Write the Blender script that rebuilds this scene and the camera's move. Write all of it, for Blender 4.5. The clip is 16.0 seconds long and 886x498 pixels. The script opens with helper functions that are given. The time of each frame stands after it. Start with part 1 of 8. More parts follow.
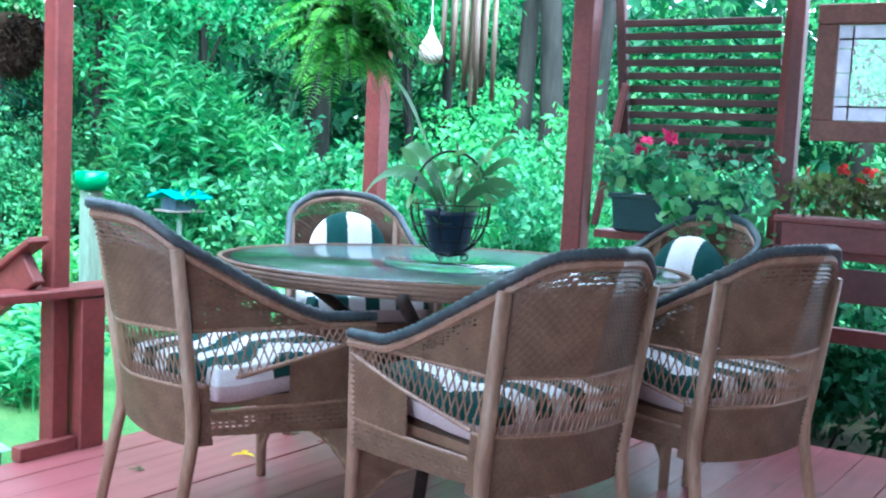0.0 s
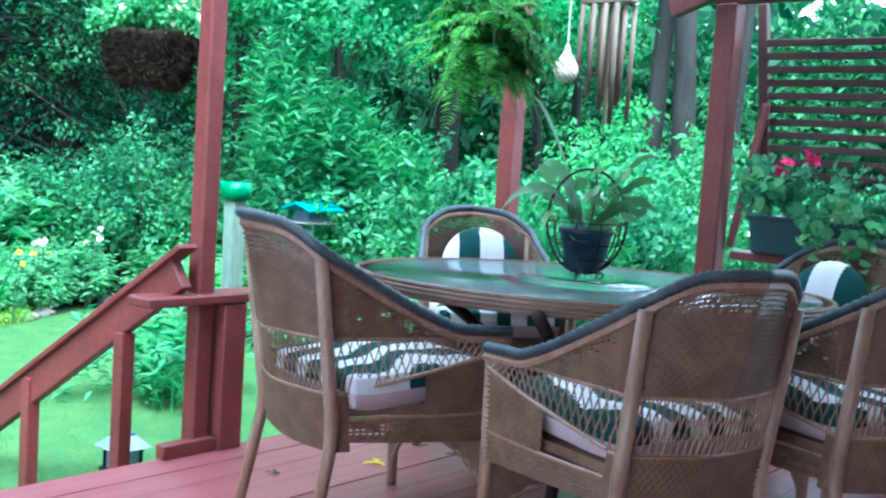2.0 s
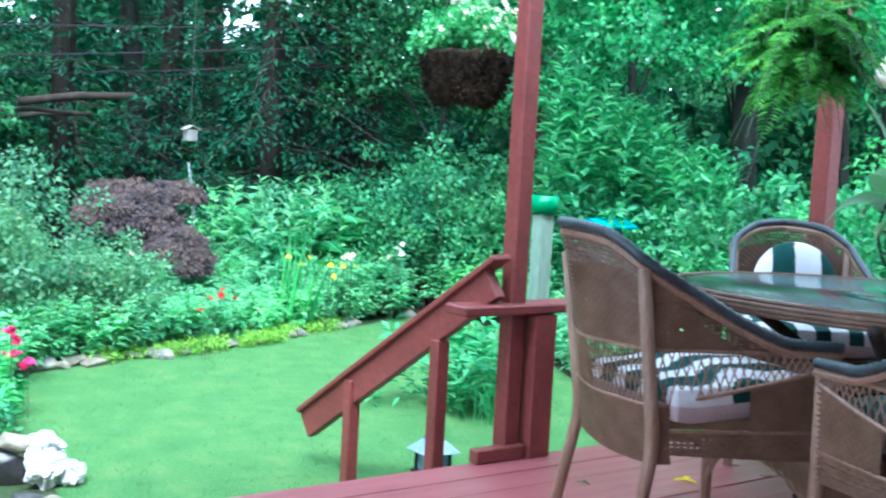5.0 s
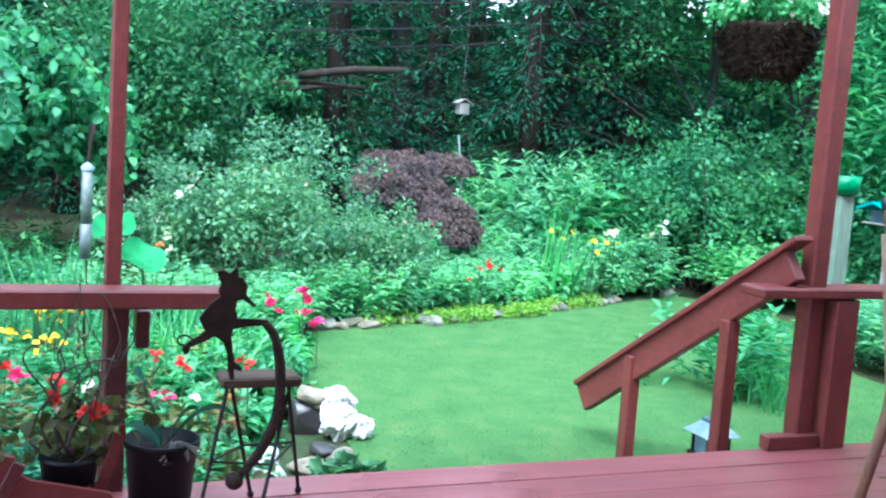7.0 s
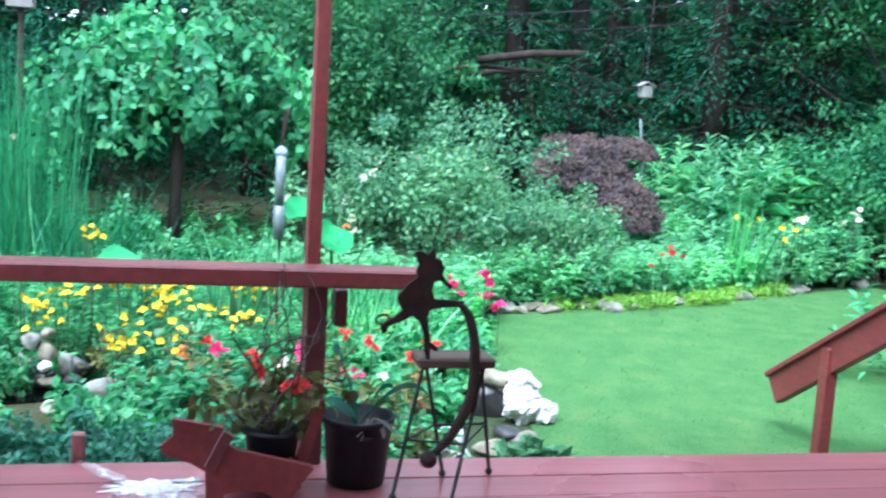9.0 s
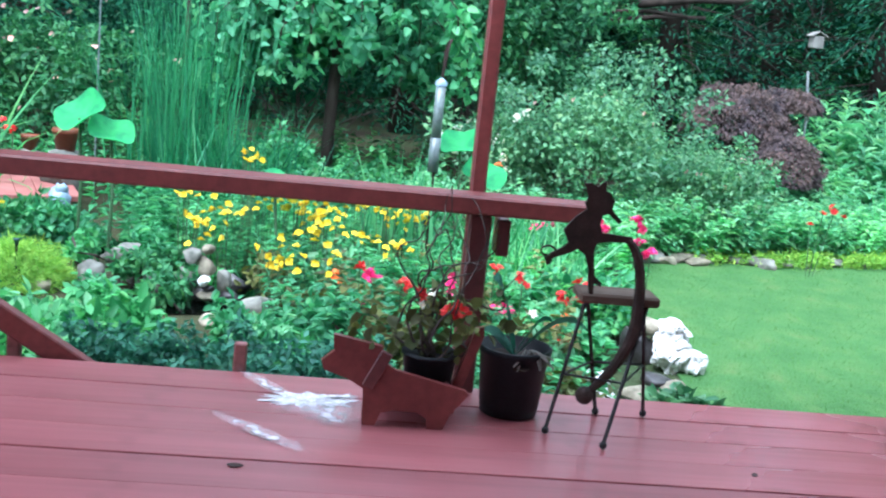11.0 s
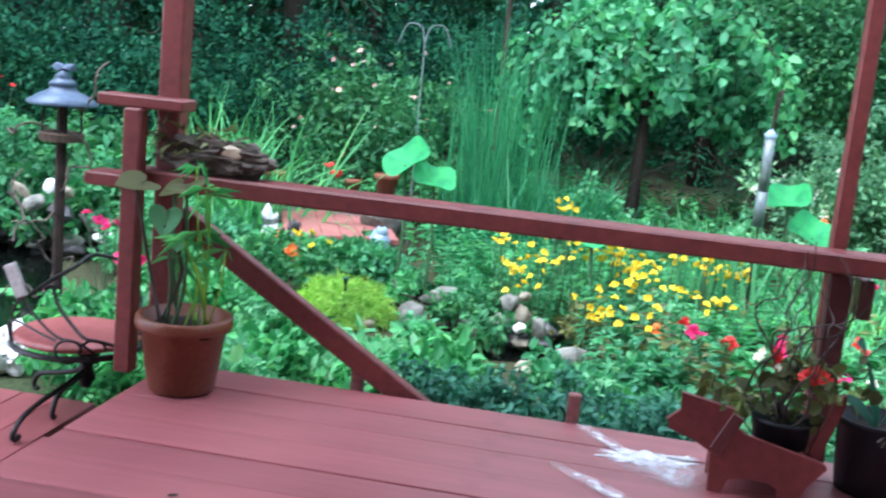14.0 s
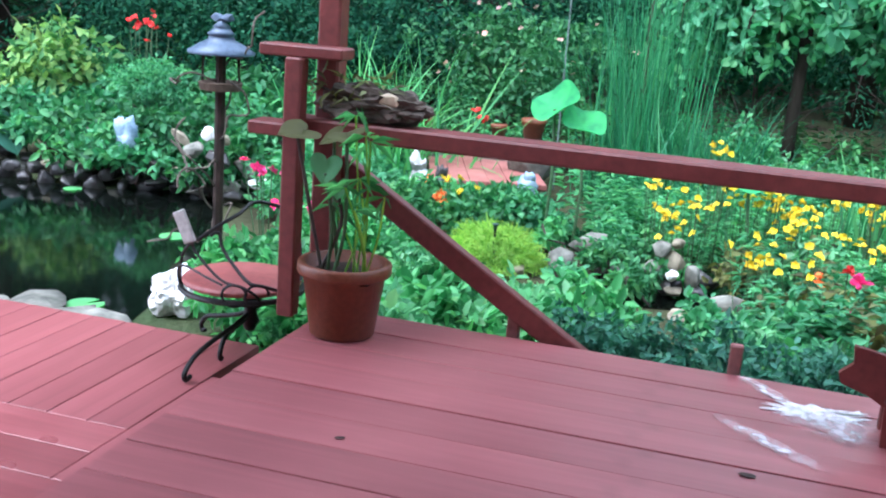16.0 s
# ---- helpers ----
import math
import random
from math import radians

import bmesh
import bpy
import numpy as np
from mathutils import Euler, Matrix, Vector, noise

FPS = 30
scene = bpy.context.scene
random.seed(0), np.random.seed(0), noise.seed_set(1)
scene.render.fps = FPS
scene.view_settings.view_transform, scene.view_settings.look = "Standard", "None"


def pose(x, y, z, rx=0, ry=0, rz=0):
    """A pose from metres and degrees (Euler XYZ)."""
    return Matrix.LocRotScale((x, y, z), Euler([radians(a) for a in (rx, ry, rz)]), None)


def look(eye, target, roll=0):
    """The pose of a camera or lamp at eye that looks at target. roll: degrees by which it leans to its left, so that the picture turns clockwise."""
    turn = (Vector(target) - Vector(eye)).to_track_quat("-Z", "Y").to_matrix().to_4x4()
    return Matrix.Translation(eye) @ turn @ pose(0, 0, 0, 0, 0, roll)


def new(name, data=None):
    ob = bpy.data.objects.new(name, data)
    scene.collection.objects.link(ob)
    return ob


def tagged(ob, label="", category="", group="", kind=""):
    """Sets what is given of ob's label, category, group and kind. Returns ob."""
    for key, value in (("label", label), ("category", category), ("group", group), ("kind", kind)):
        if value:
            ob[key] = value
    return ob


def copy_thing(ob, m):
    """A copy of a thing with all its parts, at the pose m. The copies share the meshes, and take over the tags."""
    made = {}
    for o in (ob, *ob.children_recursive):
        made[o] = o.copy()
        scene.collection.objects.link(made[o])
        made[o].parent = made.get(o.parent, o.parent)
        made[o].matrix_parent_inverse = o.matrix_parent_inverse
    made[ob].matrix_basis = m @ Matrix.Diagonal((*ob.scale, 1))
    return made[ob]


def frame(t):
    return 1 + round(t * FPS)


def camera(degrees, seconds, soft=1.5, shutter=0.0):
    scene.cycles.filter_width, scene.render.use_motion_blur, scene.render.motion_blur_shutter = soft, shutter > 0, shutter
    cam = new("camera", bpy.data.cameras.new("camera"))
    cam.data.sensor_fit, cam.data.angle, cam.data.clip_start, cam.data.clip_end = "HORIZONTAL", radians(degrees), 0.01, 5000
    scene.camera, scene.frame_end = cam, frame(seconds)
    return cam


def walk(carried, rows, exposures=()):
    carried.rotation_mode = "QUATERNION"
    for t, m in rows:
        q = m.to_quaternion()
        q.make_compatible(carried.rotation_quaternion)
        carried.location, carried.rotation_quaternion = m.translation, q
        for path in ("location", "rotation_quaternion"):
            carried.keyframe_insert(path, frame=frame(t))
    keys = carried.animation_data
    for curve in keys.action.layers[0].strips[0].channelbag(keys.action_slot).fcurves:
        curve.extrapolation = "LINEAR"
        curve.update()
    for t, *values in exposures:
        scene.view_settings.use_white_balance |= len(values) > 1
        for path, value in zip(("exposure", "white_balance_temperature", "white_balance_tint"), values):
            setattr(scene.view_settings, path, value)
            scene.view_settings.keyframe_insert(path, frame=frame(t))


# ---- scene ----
cam = camera(45.0, 16.0, soft=2.1, shutter=0.5)
METRES, EYE, TILT, LEAN, TURN = 8.0, 1.5, 0.0, 0.0, 34.2
PATH = [
    (0, (-0.033, -0.008, 1.107), (-1.143, 1.645, 0.918), 2.8),
    (0.5, (-0.033, -0.019, 1.116), (-1.173, 1.616, 0.956), 2.6),
    (1, (-0.036, -0.026, 1.124), (-1.207, 1.59, 0.995), 2.8),
    (1.5, (-0.046, -0.043, 1.117), (-1.273, 1.532, 0.996), 3.5),
    (2, (-0.056, -0.059, 1.102), (-1.347, 1.459, 0.932), 3.8),
    (2.5, (-0.065, -0.059, 1.099), (-1.399, 1.422, 0.932), 2.7),
    (3, (-0.077, -0.071, 1.086), (-1.459, 1.364, 0.917), 2.9),
    (3.5, (-0.087, -0.079, 1.08), (-1.512, 1.31, 0.882), 3.4),
    (4, (-0.108, -0.099, 1.073), (-1.616, 1.199, 0.866), 3.7),
    (4.2, (-0.107, -0.1, 1.076), (-1.645, 1.164, 0.878), 3.5),
    (6.5, (-0.174, -0.311, 1.043), (-1.974, 0.536, 0.842), 3.7),
    (7, (-0.194, -0.325, 1.046), (-2.036, 0.418, 0.811), 4.0),
    (7.5, (-0.203, -0.341, 1.045), (-2.065, 0.355, 0.824), 4.6),
    (8, (-0.207, -0.358, 1.044), (-2.088, 0.282, 0.816), 4.5),
    (8.5, (-0.22, -0.367, 1.046), (-2.122, 0.205, 0.811), 3.8),
    (9, (-0.229, -0.383, 1.033), (-2.159, 0.059, 0.75), 3.6),
    (9.5, (-0.228, -0.395, 1.009), (-2.171, -0.043, 0.695), 3.5),
    (10, (-0.225, -0.411, 0.989), (-2.17, -0.138, 0.612), 5.0),
    (10.2, (-0.233, -0.415, 0.993), (-2.177, -0.157, 0.602), 5.3),
    (12.3, (-0.334, -0.529, 0.935), (-2.294, -0.525, 0.539), 3.6),
    (12.5, (-0.343, -0.536, 0.949), (-2.302, -0.58, 0.548), 2.6),
    (13, (-0.337, -0.553, 0.951), (-2.302, -0.663, 0.591), 3.0),
    (13.5, (-0.334, -0.602, 0.951), (-2.289, -0.815, 0.588), 4.9),
    (14, (-0.326, -0.622, 0.941), (-2.267, -0.945, 0.585), 5.6),
    (14.5, (-0.325, -0.643, 0.935), (-2.231, -1.072, 0.509), 5.4),
    (15, (-0.321, -0.651, 0.942), (-2.206, -1.16, 0.509), 4.7),
    (15.5, (-0.32, -0.66, 0.941), (-2.184, -1.21, 0.466), 5.0),
    (16, (-0.331, -0.675, 0.943), (-2.191, -1.234, 0.463), 4.2),
]
walk(cam, [(t, look(eye, target, roll)) for t, eye, target, roll in PATH], exposures=[(0.0, 3.50, 4850, 2), (1.2, 3.36, 4740, 2), (1.8, 3.22, 4760, 2), (2.5, 3.08, 4840, 2), (4.0, 3.02, 4880, 2), (7.0, 2.77, 5060, 5), (9.0, 2.73, 5080, 8), (12.5, 2.48, 5340, 10), (16.0, 2.48, 5380, 13)])
SKY, SUN = 0.1, 1.0

# world, sun and exposure: an overcast summer day
world = bpy.data.worlds.new("overcast")
scene.world = world
world.use_nodes = True
wn, wl = world.node_tree.nodes, world.node_tree.links
wn.clear()
sky = wn.new("ShaderNodeTexSky")
sky.sky_type, sky.sun_disc = "NISHITA", False
sky.sun_elevation, sky.sun_rotation = radians(58), radians(140)
sky.air_density, sky.dust_density = 1.0, 3.0
cloud = wn.new("ShaderNodeMix")
cloud.data_type = "RGBA"
cloud.inputs[0].default_value = 0.72
cloud.inputs[7].default_value = (9.0, 9.3, 9.6, 1)
wl.new(sky.outputs[0], cloud.inputs[6])
wb = wn.new("ShaderNodeBackground")
wb.inputs[1].default_value = SKY
wl.new(cloud.outputs[2], wb.inputs[0])
wl.new(wb.outputs[0], wn.new("ShaderNodeOutputWorld").inputs[0])

sun = new("sun", bpy.data.lights.new("sun", "SUN"))
sun.data.energy, sun.data.angle, sun.data.color = SUN, radians(25), (1.0, 0.96, 0.9)
sun.matrix_world = look((0, 0, 20), (-6.0, 5.0, 8.0))


# ---- materials ----
def mat_base(name):
    m = bpy.data.materials.new(name)
    m.use_nodes = True
    n, l = m.node_tree.nodes, m.node_tree.links
    return m, n, l, n["Principled BSDF"]


def ramp(n, l, fac, stops):
    r = n.new("ShaderNodeValToRGB")
    e = r.color_ramp.elements
    while len(e) < len(stops):
        e.new(0.5)
    for k, (p, c) in zip(e, stops):
        k.position, k.color = p, (*c, 1)
    l.new(fac, r.inputs[0])
    return r.outputs[0]


def tex_noise(n, l, scale, detail=4, stretch=None, coord="Object"):
    tc = n.new("ShaderNodeTexCoord")
    t = n.new("ShaderNodeTexNoise")
    t.inputs["Scale"].default_value, t.inputs["Detail"].default_value = scale, detail
    src = tc.outputs[coord]
    if stretch:
        mp = n.new("ShaderNodeMapping")
        mp.inputs["Scale"].default_value = stretch
        l.new(src, mp.inputs[0])
        src = mp.outputs[0]
    l.new(src, t.inputs["Vector"])
    return t.outputs["Fac"]


def mixc(n, l, fac, a, b, mode="MIX"):
    m = n.new("ShaderNodeMix")
    m.data_type, m.blend_type = "RGBA", mode
    for sock, v in ((m.inputs[0], fac), (m.inputs[6], a), (m.inputs[7], b)):
        if isinstance(v, (int, float)):
            sock.default_value = v
        elif isinstance(v, tuple):
            sock.default_value = (*v, 1)
        else:
            l.new(v, sock)
    return m.outputs[2]


def bump(n, l, p, height, strength=0.3, dist=0.01):
    b = n.new("ShaderNodeBump")
    b.inputs["Strength"].default_value, b.inputs["Distance"].default_value = strength, dist
    l.new(height, b.inputs["Height"])
    l.new(b.outputs[0], p.inputs["Normal"])


def surface(name, a, b, scale=6, rough=0.6, grain=None, bump_s=0.3, metal=0.0, spec=0.5, fine=60, vary=0.0, rough_b=None):
    """Two-scale procedural surface: a large mottling between two colours, with a fine grain and relief."""
    m, n, l, p = mat_base(name)
    big = tex_noise(n, l, scale, 5, grain)
    small = tex_noise(n, l, fine, 3, grain)
    col = ramp(n, l, big, [(0.3, a), (0.7, b)])
    g = ramp(n, l, small, [(0.25, (0.72, 0.72, 0.72)), (0.75, (1.12, 1.12, 1.12))])
    col = mixc(n, l, 1.0, col, g, "MULTIPLY")
    if vary:
        oi = n.new("ShaderNodeObjectInfo")
        v = ramp(n, l, oi.outputs["Random"], [(0.0, (1 - vary,) * 3), (1.0, (1 + vary,) * 3)])
        col = mixc(n, l, 1.0, col, v, "MULTIPLY")
    l.new(col, p.inputs["Base Color"])
    p.inputs["Metallic"].default_value = metal
    p.inputs["Specular IOR Level"].default_value = spec
    if rough_b is None:
        p.inputs["Roughness"].default_value = rough
    else:
        r = ramp(n, l, tex_noise(n, l, scale * 0.8, 4), [(0.35, (rough,) * 3), (0.65, (rough_b,) * 3)])
        l.new(r, p.inputs["Roughness"])
    if bump_s:
        bump(n, l, p, small, bump_s, 0.004)
    return m


def leaf_mat(name, dark, light, trans=0.35, rough=0.58, patch=1.2, spec=0.35, drift=1.0):
    """Leaves: each leaf has a tint of its own, the palest with painted sheen, larger patches drift, light shines
    through.
    """
    m, n, l, p = mat_base(name)
    geo = n.new("ShaderNodeNewGeometry")
    mid = tuple(0.6 * a + 0.4 * b for a, b in zip(dark, light))
    warm = (light[0] * 1.2, light[1] * 0.97, light[2] * 0.82)
    # whitened end of the tints, standing in for sky sheen on some leaves
    pale = (light[0] * 1.2 + 0.025, light[1] * 1.08 + 0.025, light[2] * 1.1 + 0.025)
    col = ramp(n, l, geo.outputs["Random Per Island"], [(0.0, dark), (0.42, mid), (0.62, light), (0.74, warm), (0.86, light), (1.0, pale)])
    big = ramp(n, l, tex_noise(n, l, patch, 3), [(0.28, (1 - 0.44 * drift, 1 - 0.38 * drift, 1 - 0.32 * drift)), (0.72, (1 + 0.38 * drift, 1 + 0.26 * drift, 1.0))])
    col = mixc(n, l, 1.0, col, big, "MULTIPLY")
    l.new(col, p.inputs["Base Color"])
    p.inputs["Roughness"].default_value = rough
    p.inputs["Specular IOR Level"].default_value = spec
    tr = n.new("ShaderNodeBsdfTranslucent")
    l.new(mixc(n, l, 1.0, col, (1.1, 1.25, 0.9), "MULTIPLY"), tr.inputs[0])
    mx = n.new("ShaderNodeMixShader")
    mx.inputs[0].default_value = trans
    l.new(p.outputs[0], mx.inputs[1])
    l.new(tr.outputs[0], mx.inputs[2])
    l.new(mx.outputs[0], n["Material Output"].inputs[0])
    return m


def wood_paint(name, a, b, rough=0.5, axis=(1, 1, 1), rough_b=None, vary=0.06):
    return surface(name, a, b, 5, rough, axis, 0.25, 0, 0.5, 45, vary, rough_b)


def deck_paint(name, stretch):
    """Old red deck paint, worn and damp: dull in places, wet and shining in others, with dark knots and scuffs."""
    m, n, l, p = mat_base(name)
    big = tex_noise(n, l, 1.3, 5, None, "Object")
    grain = tex_noise(n, l, 30, 4, stretch)
    col = ramp(n, l, big, [(0.3, (0.24, 0.066, 0.072)), (0.5, (0.305, 0.094, 0.10)), (0.72, (0.37, 0.125, 0.13))])
    g = ramp(n, l, grain, [(0.25, (0.8, 0.78, 0.78)), (0.75, (1.1, 1.12, 1.12))])
    col = mixc(n, l, 1.0, col, g, "MULTIPLY")
    oi = n.new("ShaderNodeObjectInfo")
    v = ramp(n, l, oi.outputs["Random"], [(0.0, (0.88, 0.86, 0.86)), (1.0, (1.1, 1.1, 1.1))])
    col = mixc(n, l, 1.0, col, v, "MULTIPLY")
    stain = ramp(n, l, tex_noise(n, l, 3.2, 6), [(0.60, (0, 0, 0)), (0.72, (1, 1, 1))])
    col = mixc(n, l, stain, col, mixc(n, l, 1.0, col, (0.62, 0.6, 0.58), "MULTIPLY"))
    l.new(col, p.inputs["Base Color"])
    wet = ramp(n, l, tex_noise(n, l, 0.9, 4), [(0.35, (0.44,) * 3), (0.6, (0.27,) * 3)])
    l.new(wet, p.inputs["Roughness"])
    p.inputs["Specular IOR Level"].default_value = 0.6
    bump(n, l, p, grain, 0.22, 0.003)
    return m


RED = wood_paint("red_paint", (0.138, 0.027, 0.025), (0.195, 0.043, 0.037), 0.5, (1, 1, 1))
RED_DK = wood_paint("dark_red_paint", (0.085, 0.022, 0.022), (0.13, 0.034, 0.032), 0.5)
# red paint made pale pink: skylight on the beam end, put into the colour
PINK_END = wood_paint("sky_lit_pink_paint", (0.42, 0.22, 0.19), (0.55, 0.32, 0.28), 0.7)
DECK = deck_paint("deck_paint_lengthwise", (1.0, 0.06, 1.0))
DECK_X = deck_paint("deck_paint_crosswise", (0.06, 1.0, 1.0))
# lighter than the other red: the seat's sky reflection is in the colour
SEAT_RED = surface("sky_sheen_red_seat", (0.26, 0.065, 0.06), (0.36, 0.11, 0.10), 7, 0.45, None, 0.2)
PALE_SPLAT = surface("pale_weathered_paint", (0.36, 0.37, 0.36), (0.5, 0.5, 0.48), 9, 0.7)
# red taken down to dark brown, so the slats read as backlit
SLAT_RED = wood_paint("backlit_slat_paint", (0.045, 0.016, 0.015), (0.075, 0.026, 0.023), 0.55)
STUB_RED = wood_paint("pale_worn_red_paint", (0.24, 0.085, 0.08), (0.33, 0.13, 0.12), 0.6)
JOIST = surface("joist_shadowed_wood", (0.03, 0.018, 0.015), (0.05, 0.03, 0.025), 6, 0.9)
WICKER = surface("brown_wicker", (0.150, 0.080, 0.049), (0.235, 0.138, 0.088), 14, 0.45, None, 0.3, 0, 0.5, 160)
WICKER_DK = surface("dark_blue_wicker_braid", (0.030, 0.047, 0.057), (0.080, 0.108, 0.122), 18, 0.4, None, 0.3, 0, 0.5, 140)
CANE = surface("tan_cane_pole", (0.25, 0.145, 0.095), (0.37, 0.235, 0.16), 20, 0.42, (1, 1, 0.3), 0.2, 0, 0.5, 90)
CLOTH_W = surface("white_canvas", (0.72, 0.72, 0.74), (0.82, 0.82, 0.83), 12, 0.85, None, 0.25, 0, 0.2, 320)
CLOTH_G = surface("dark_green_canvas", (0.008, 0.05, 0.046), (0.016, 0.075, 0.066), 12, 0.85, None, 0.25, 0, 0.2, 320)
CLOTH_P = surface("pale_lining_cloth", (0.52, 0.42, 0.43), (0.62, 0.52, 0.52), 12, 0.9, None, 0.25, 0, 0.2, 300)
IRON = surface("black_iron", (0.012, 0.012, 0.014), (0.03, 0.028, 0.028), 20, 0.5, None, 0.3, 0.6, 0.5, 150)
RUST = surface("rusty_iron", (0.02, 0.013, 0.011), (0.05, 0.03, 0.024), 25, 0.75, None, 0.4, 0.4, 0.4, 150)
BLACK_PL = surface("black_plastic", (0.006, 0.007, 0.010), (0.012, 0.014, 0.018), 8, 0.5, None, 0.1, 0, 0.25, 90)
NAVY_PL = surface("navy_plastic", (0.008, 0.02, 0.045), (0.014, 0.03, 0.06), 8, 0.35, None, 0.1, 0, 0.5, 90)
GREEN_PL = surface("dark_green_plastic", (0.008, 0.045, 0.05), (0.015, 0.065, 0.07), 8, 0.45, None, 0.1, 0, 0.5, 90)
TERRA = surface("terracotta_plastic", (0.13, 0.036, 0.017), (0.195, 0.060, 0.028), 5, 0.4, None, 0.15, 0, 0.4, 70)
BRIDGE = surface("faded_red_planks", (0.25, 0.08, 0.066), (0.35, 0.135, 0.115), 6, 0.6, None, 0.3)
SEATWOOD = surface("worn_brown_board", (0.06, 0.042, 0.032), (0.13, 0.095, 0.07), 9, 0.9, (1, 0.15, 1), 0.4, 0, 0.2)
SOIL = surface("potting_soil", (0.02, 0.014, 0.011), (0.05, 0.036, 0.028), 30, 0.95, None, 0.8, 0, 0.2, 120)
COCO = surface("coconut_fibre", (0.010, 0.008, 0.006), (0.052, 0.037, 0.024), 22, 0.95, (1, 1, 0.35), 0.9, 0, 0.1, 110)
GOURD = surface("pale_gourd", (0.5, 0.45, 0.36), (0.72, 0.68, 0.58), 16, 0.6, None, 0.2, 0, 0.4, 60)
BAMBOO = surface("grey_brown_bamboo", (0.075, 0.055, 0.04), (0.19, 0.14, 0.10), 12, 0.6, (1, 1, 0.1), 0.3, 0, 0.4, 60)
BARK = surface("grey_bark", (0.016, 0.018, 0.016), (0.045, 0.045, 0.039), 6, 0.95, (1, 1, 0.2), 1.0, 0, 0.2, 30)
BARK_B = surface("brown_bark", (0.02, 0.016, 0.013), (0.055, 0.042, 0.033), 6, 0.95, (1, 1, 0.25), 1.0, 0, 0.2, 30)
STEM = surface("green_stem", (0.03, 0.08, 0.03), (0.06, 0.13, 0.05), 12, 0.6)
TWIG = surface("dark_twig", (0.03, 0.022, 0.018), (0.07, 0.05, 0.04), 20, 0.8)
STONE = surface("grey_fieldstone", (0.075, 0.078, 0.066), (0.24, 0.235, 0.20), 14, 0.85, None, 0.8, 0, 0.3, 40, 0.25)
STONE_T = surface("tan_fieldstone", (0.13, 0.115, 0.078), (0.33, 0.29, 0.21), 12, 0.8, None, 0.6, 0, 0.4, 40, 0.2)
STONE_W = surface("white_quartz", (0.66, 0.65, 0.65), (0.85, 0.84, 0.84), 6, 0.6, None, 0.6, 0, 0.4, 40, 0.05)
STONE_D = surface("dark_wet_stone", (0.014, 0.014, 0.016), (0.055, 0.050, 0.047), 6, 0.35, None, 0.6, 0, 0.5, 40, 0.2)
SLATE_BLUE = surface("blue_grey_painted_metal", (0.055, 0.085, 0.135), (0.10, 0.14, 0.2), 10, 0.5, None, 0.2, 0.2, 0.5, 60)
TEAL = surface("teal_painted_metal", (0.0, 0.22, 0.25), (0.01, 0.3, 0.32), 8, 0.4, None, 0.1)
FEED_G = surface("bright_green_plastic", (0.0, 0.22, 0.07), (0.01, 0.3, 0.1), 8, 0.4, None, 0.1)
PALE_G = surface("pale_green_weathered_wood", (0.2, 0.3, 0.22), (0.3, 0.42, 0.31), 8, 0.8, (1, 1, 0.2), 0.4)
PALE_B = surface("pale_blue_glazed_ceramic", (0.16, 0.26, 0.36), (0.34, 0.44, 0.53), 9, 0.4, None, 0.1)
GREYWOOD = surface("grey_weathered_wood", (0.12, 0.115, 0.10), (0.24, 0.225, 0.20), 8, 0.85, (1, 1, 0.2), 0.5)
LOGWOOD = surface("rough_driftwood", (0.025, 0.02, 0.016), (0.16, 0.13, 0.105), 26, 0.95, (0.6, 0.6, 1), 1.0)
HEARTWOOD = surface("pale_cut_wood", (0.5, 0.4, 0.28), (0.68, 0.56, 0.4), 12, 0.8, None, 0.4)
WIRE = surface("grey_wire", (0.1, 0.1, 0.1), (0.2, 0.2, 0.2), 10, 0.5, None, 0, 0.6)
GREY_METAL = surface("galvanised_pole", (0.3, 0.33, 0.33), (0.45, 0.48, 0.48), 10, 0.5, None, 0.1, 0.4)
SIDING = surface("house_siding", (0.42, 0.39, 0.35), (0.5, 0.47, 0.43), 3, 0.7)
FRAME_BR = surface("reddish_brown_frame", (0.16, 0.06, 0.045), (0.22, 0.085, 0.06), 10, 0.5, (1, 1, 1), 0.3)
LEAD = surface("lead_came", (0.04, 0.04, 0.045), (0.08, 0.08, 0.085), 20, 0.5, None, 0.1, 0.7)
L_LOTUS = leaf_mat("lotus_green", (0.035, 0.29, 0.10), (0.055, 0.36, 0.13), 0.35, 0.7, 14.0, 0.3)
# near-white so the splash also carries the sheen of wet boards
SPILL = surface("white_paint_and_sheen", (0.80, 0.77, 0.79), (0.93, 0.92, 0.94), 30, 0.25, None, 0.3)


def glass_mat(name, tint, rough, clear=True):
    m, n, l, p = mat_base(name)
    p.inputs["Base Color"].default_value = (*tint, 1)
    p.inputs["Roughness"].default_value = rough
    p.inputs["Transmission Weight"].default_value = 1.0
    p.inputs["IOR"].default_value = 1.45
    if rough > 0.05:
        bump(n, l, p, tex_noise(n, l, 25, 3), 0.15, 0.003)
    return m


GLASS = glass_mat("table_glass", (0.72, 0.9, 0.86), 0.03)
GLASS_TOP = glass_mat("clouded_table_glass", (0.78, 0.92, 0.93), 0.14)
PANE_CLEAR = glass_mat("rippled_clear_glass", (0.94, 0.98, 0.96), 0.02)


def water_mat():
    m, n, l, p = mat_base("dark_pond_water")
    col = ramp(n, l, tex_noise(n, l, 1.4, 4), [(0.35, (0.0012, 0.002, 0.0018)), (0.7, (0.0035, 0.005, 0.0035))])
    l.new(col, p.inputs["Base Color"])
    p.inputs["Roughness"].default_value = 0.06
    p.inputs["IOR"].default_value = 1.33
    bump(n, l, p, tex_noise(n, l, 9, 3), 0.03, 0.01)
    return m


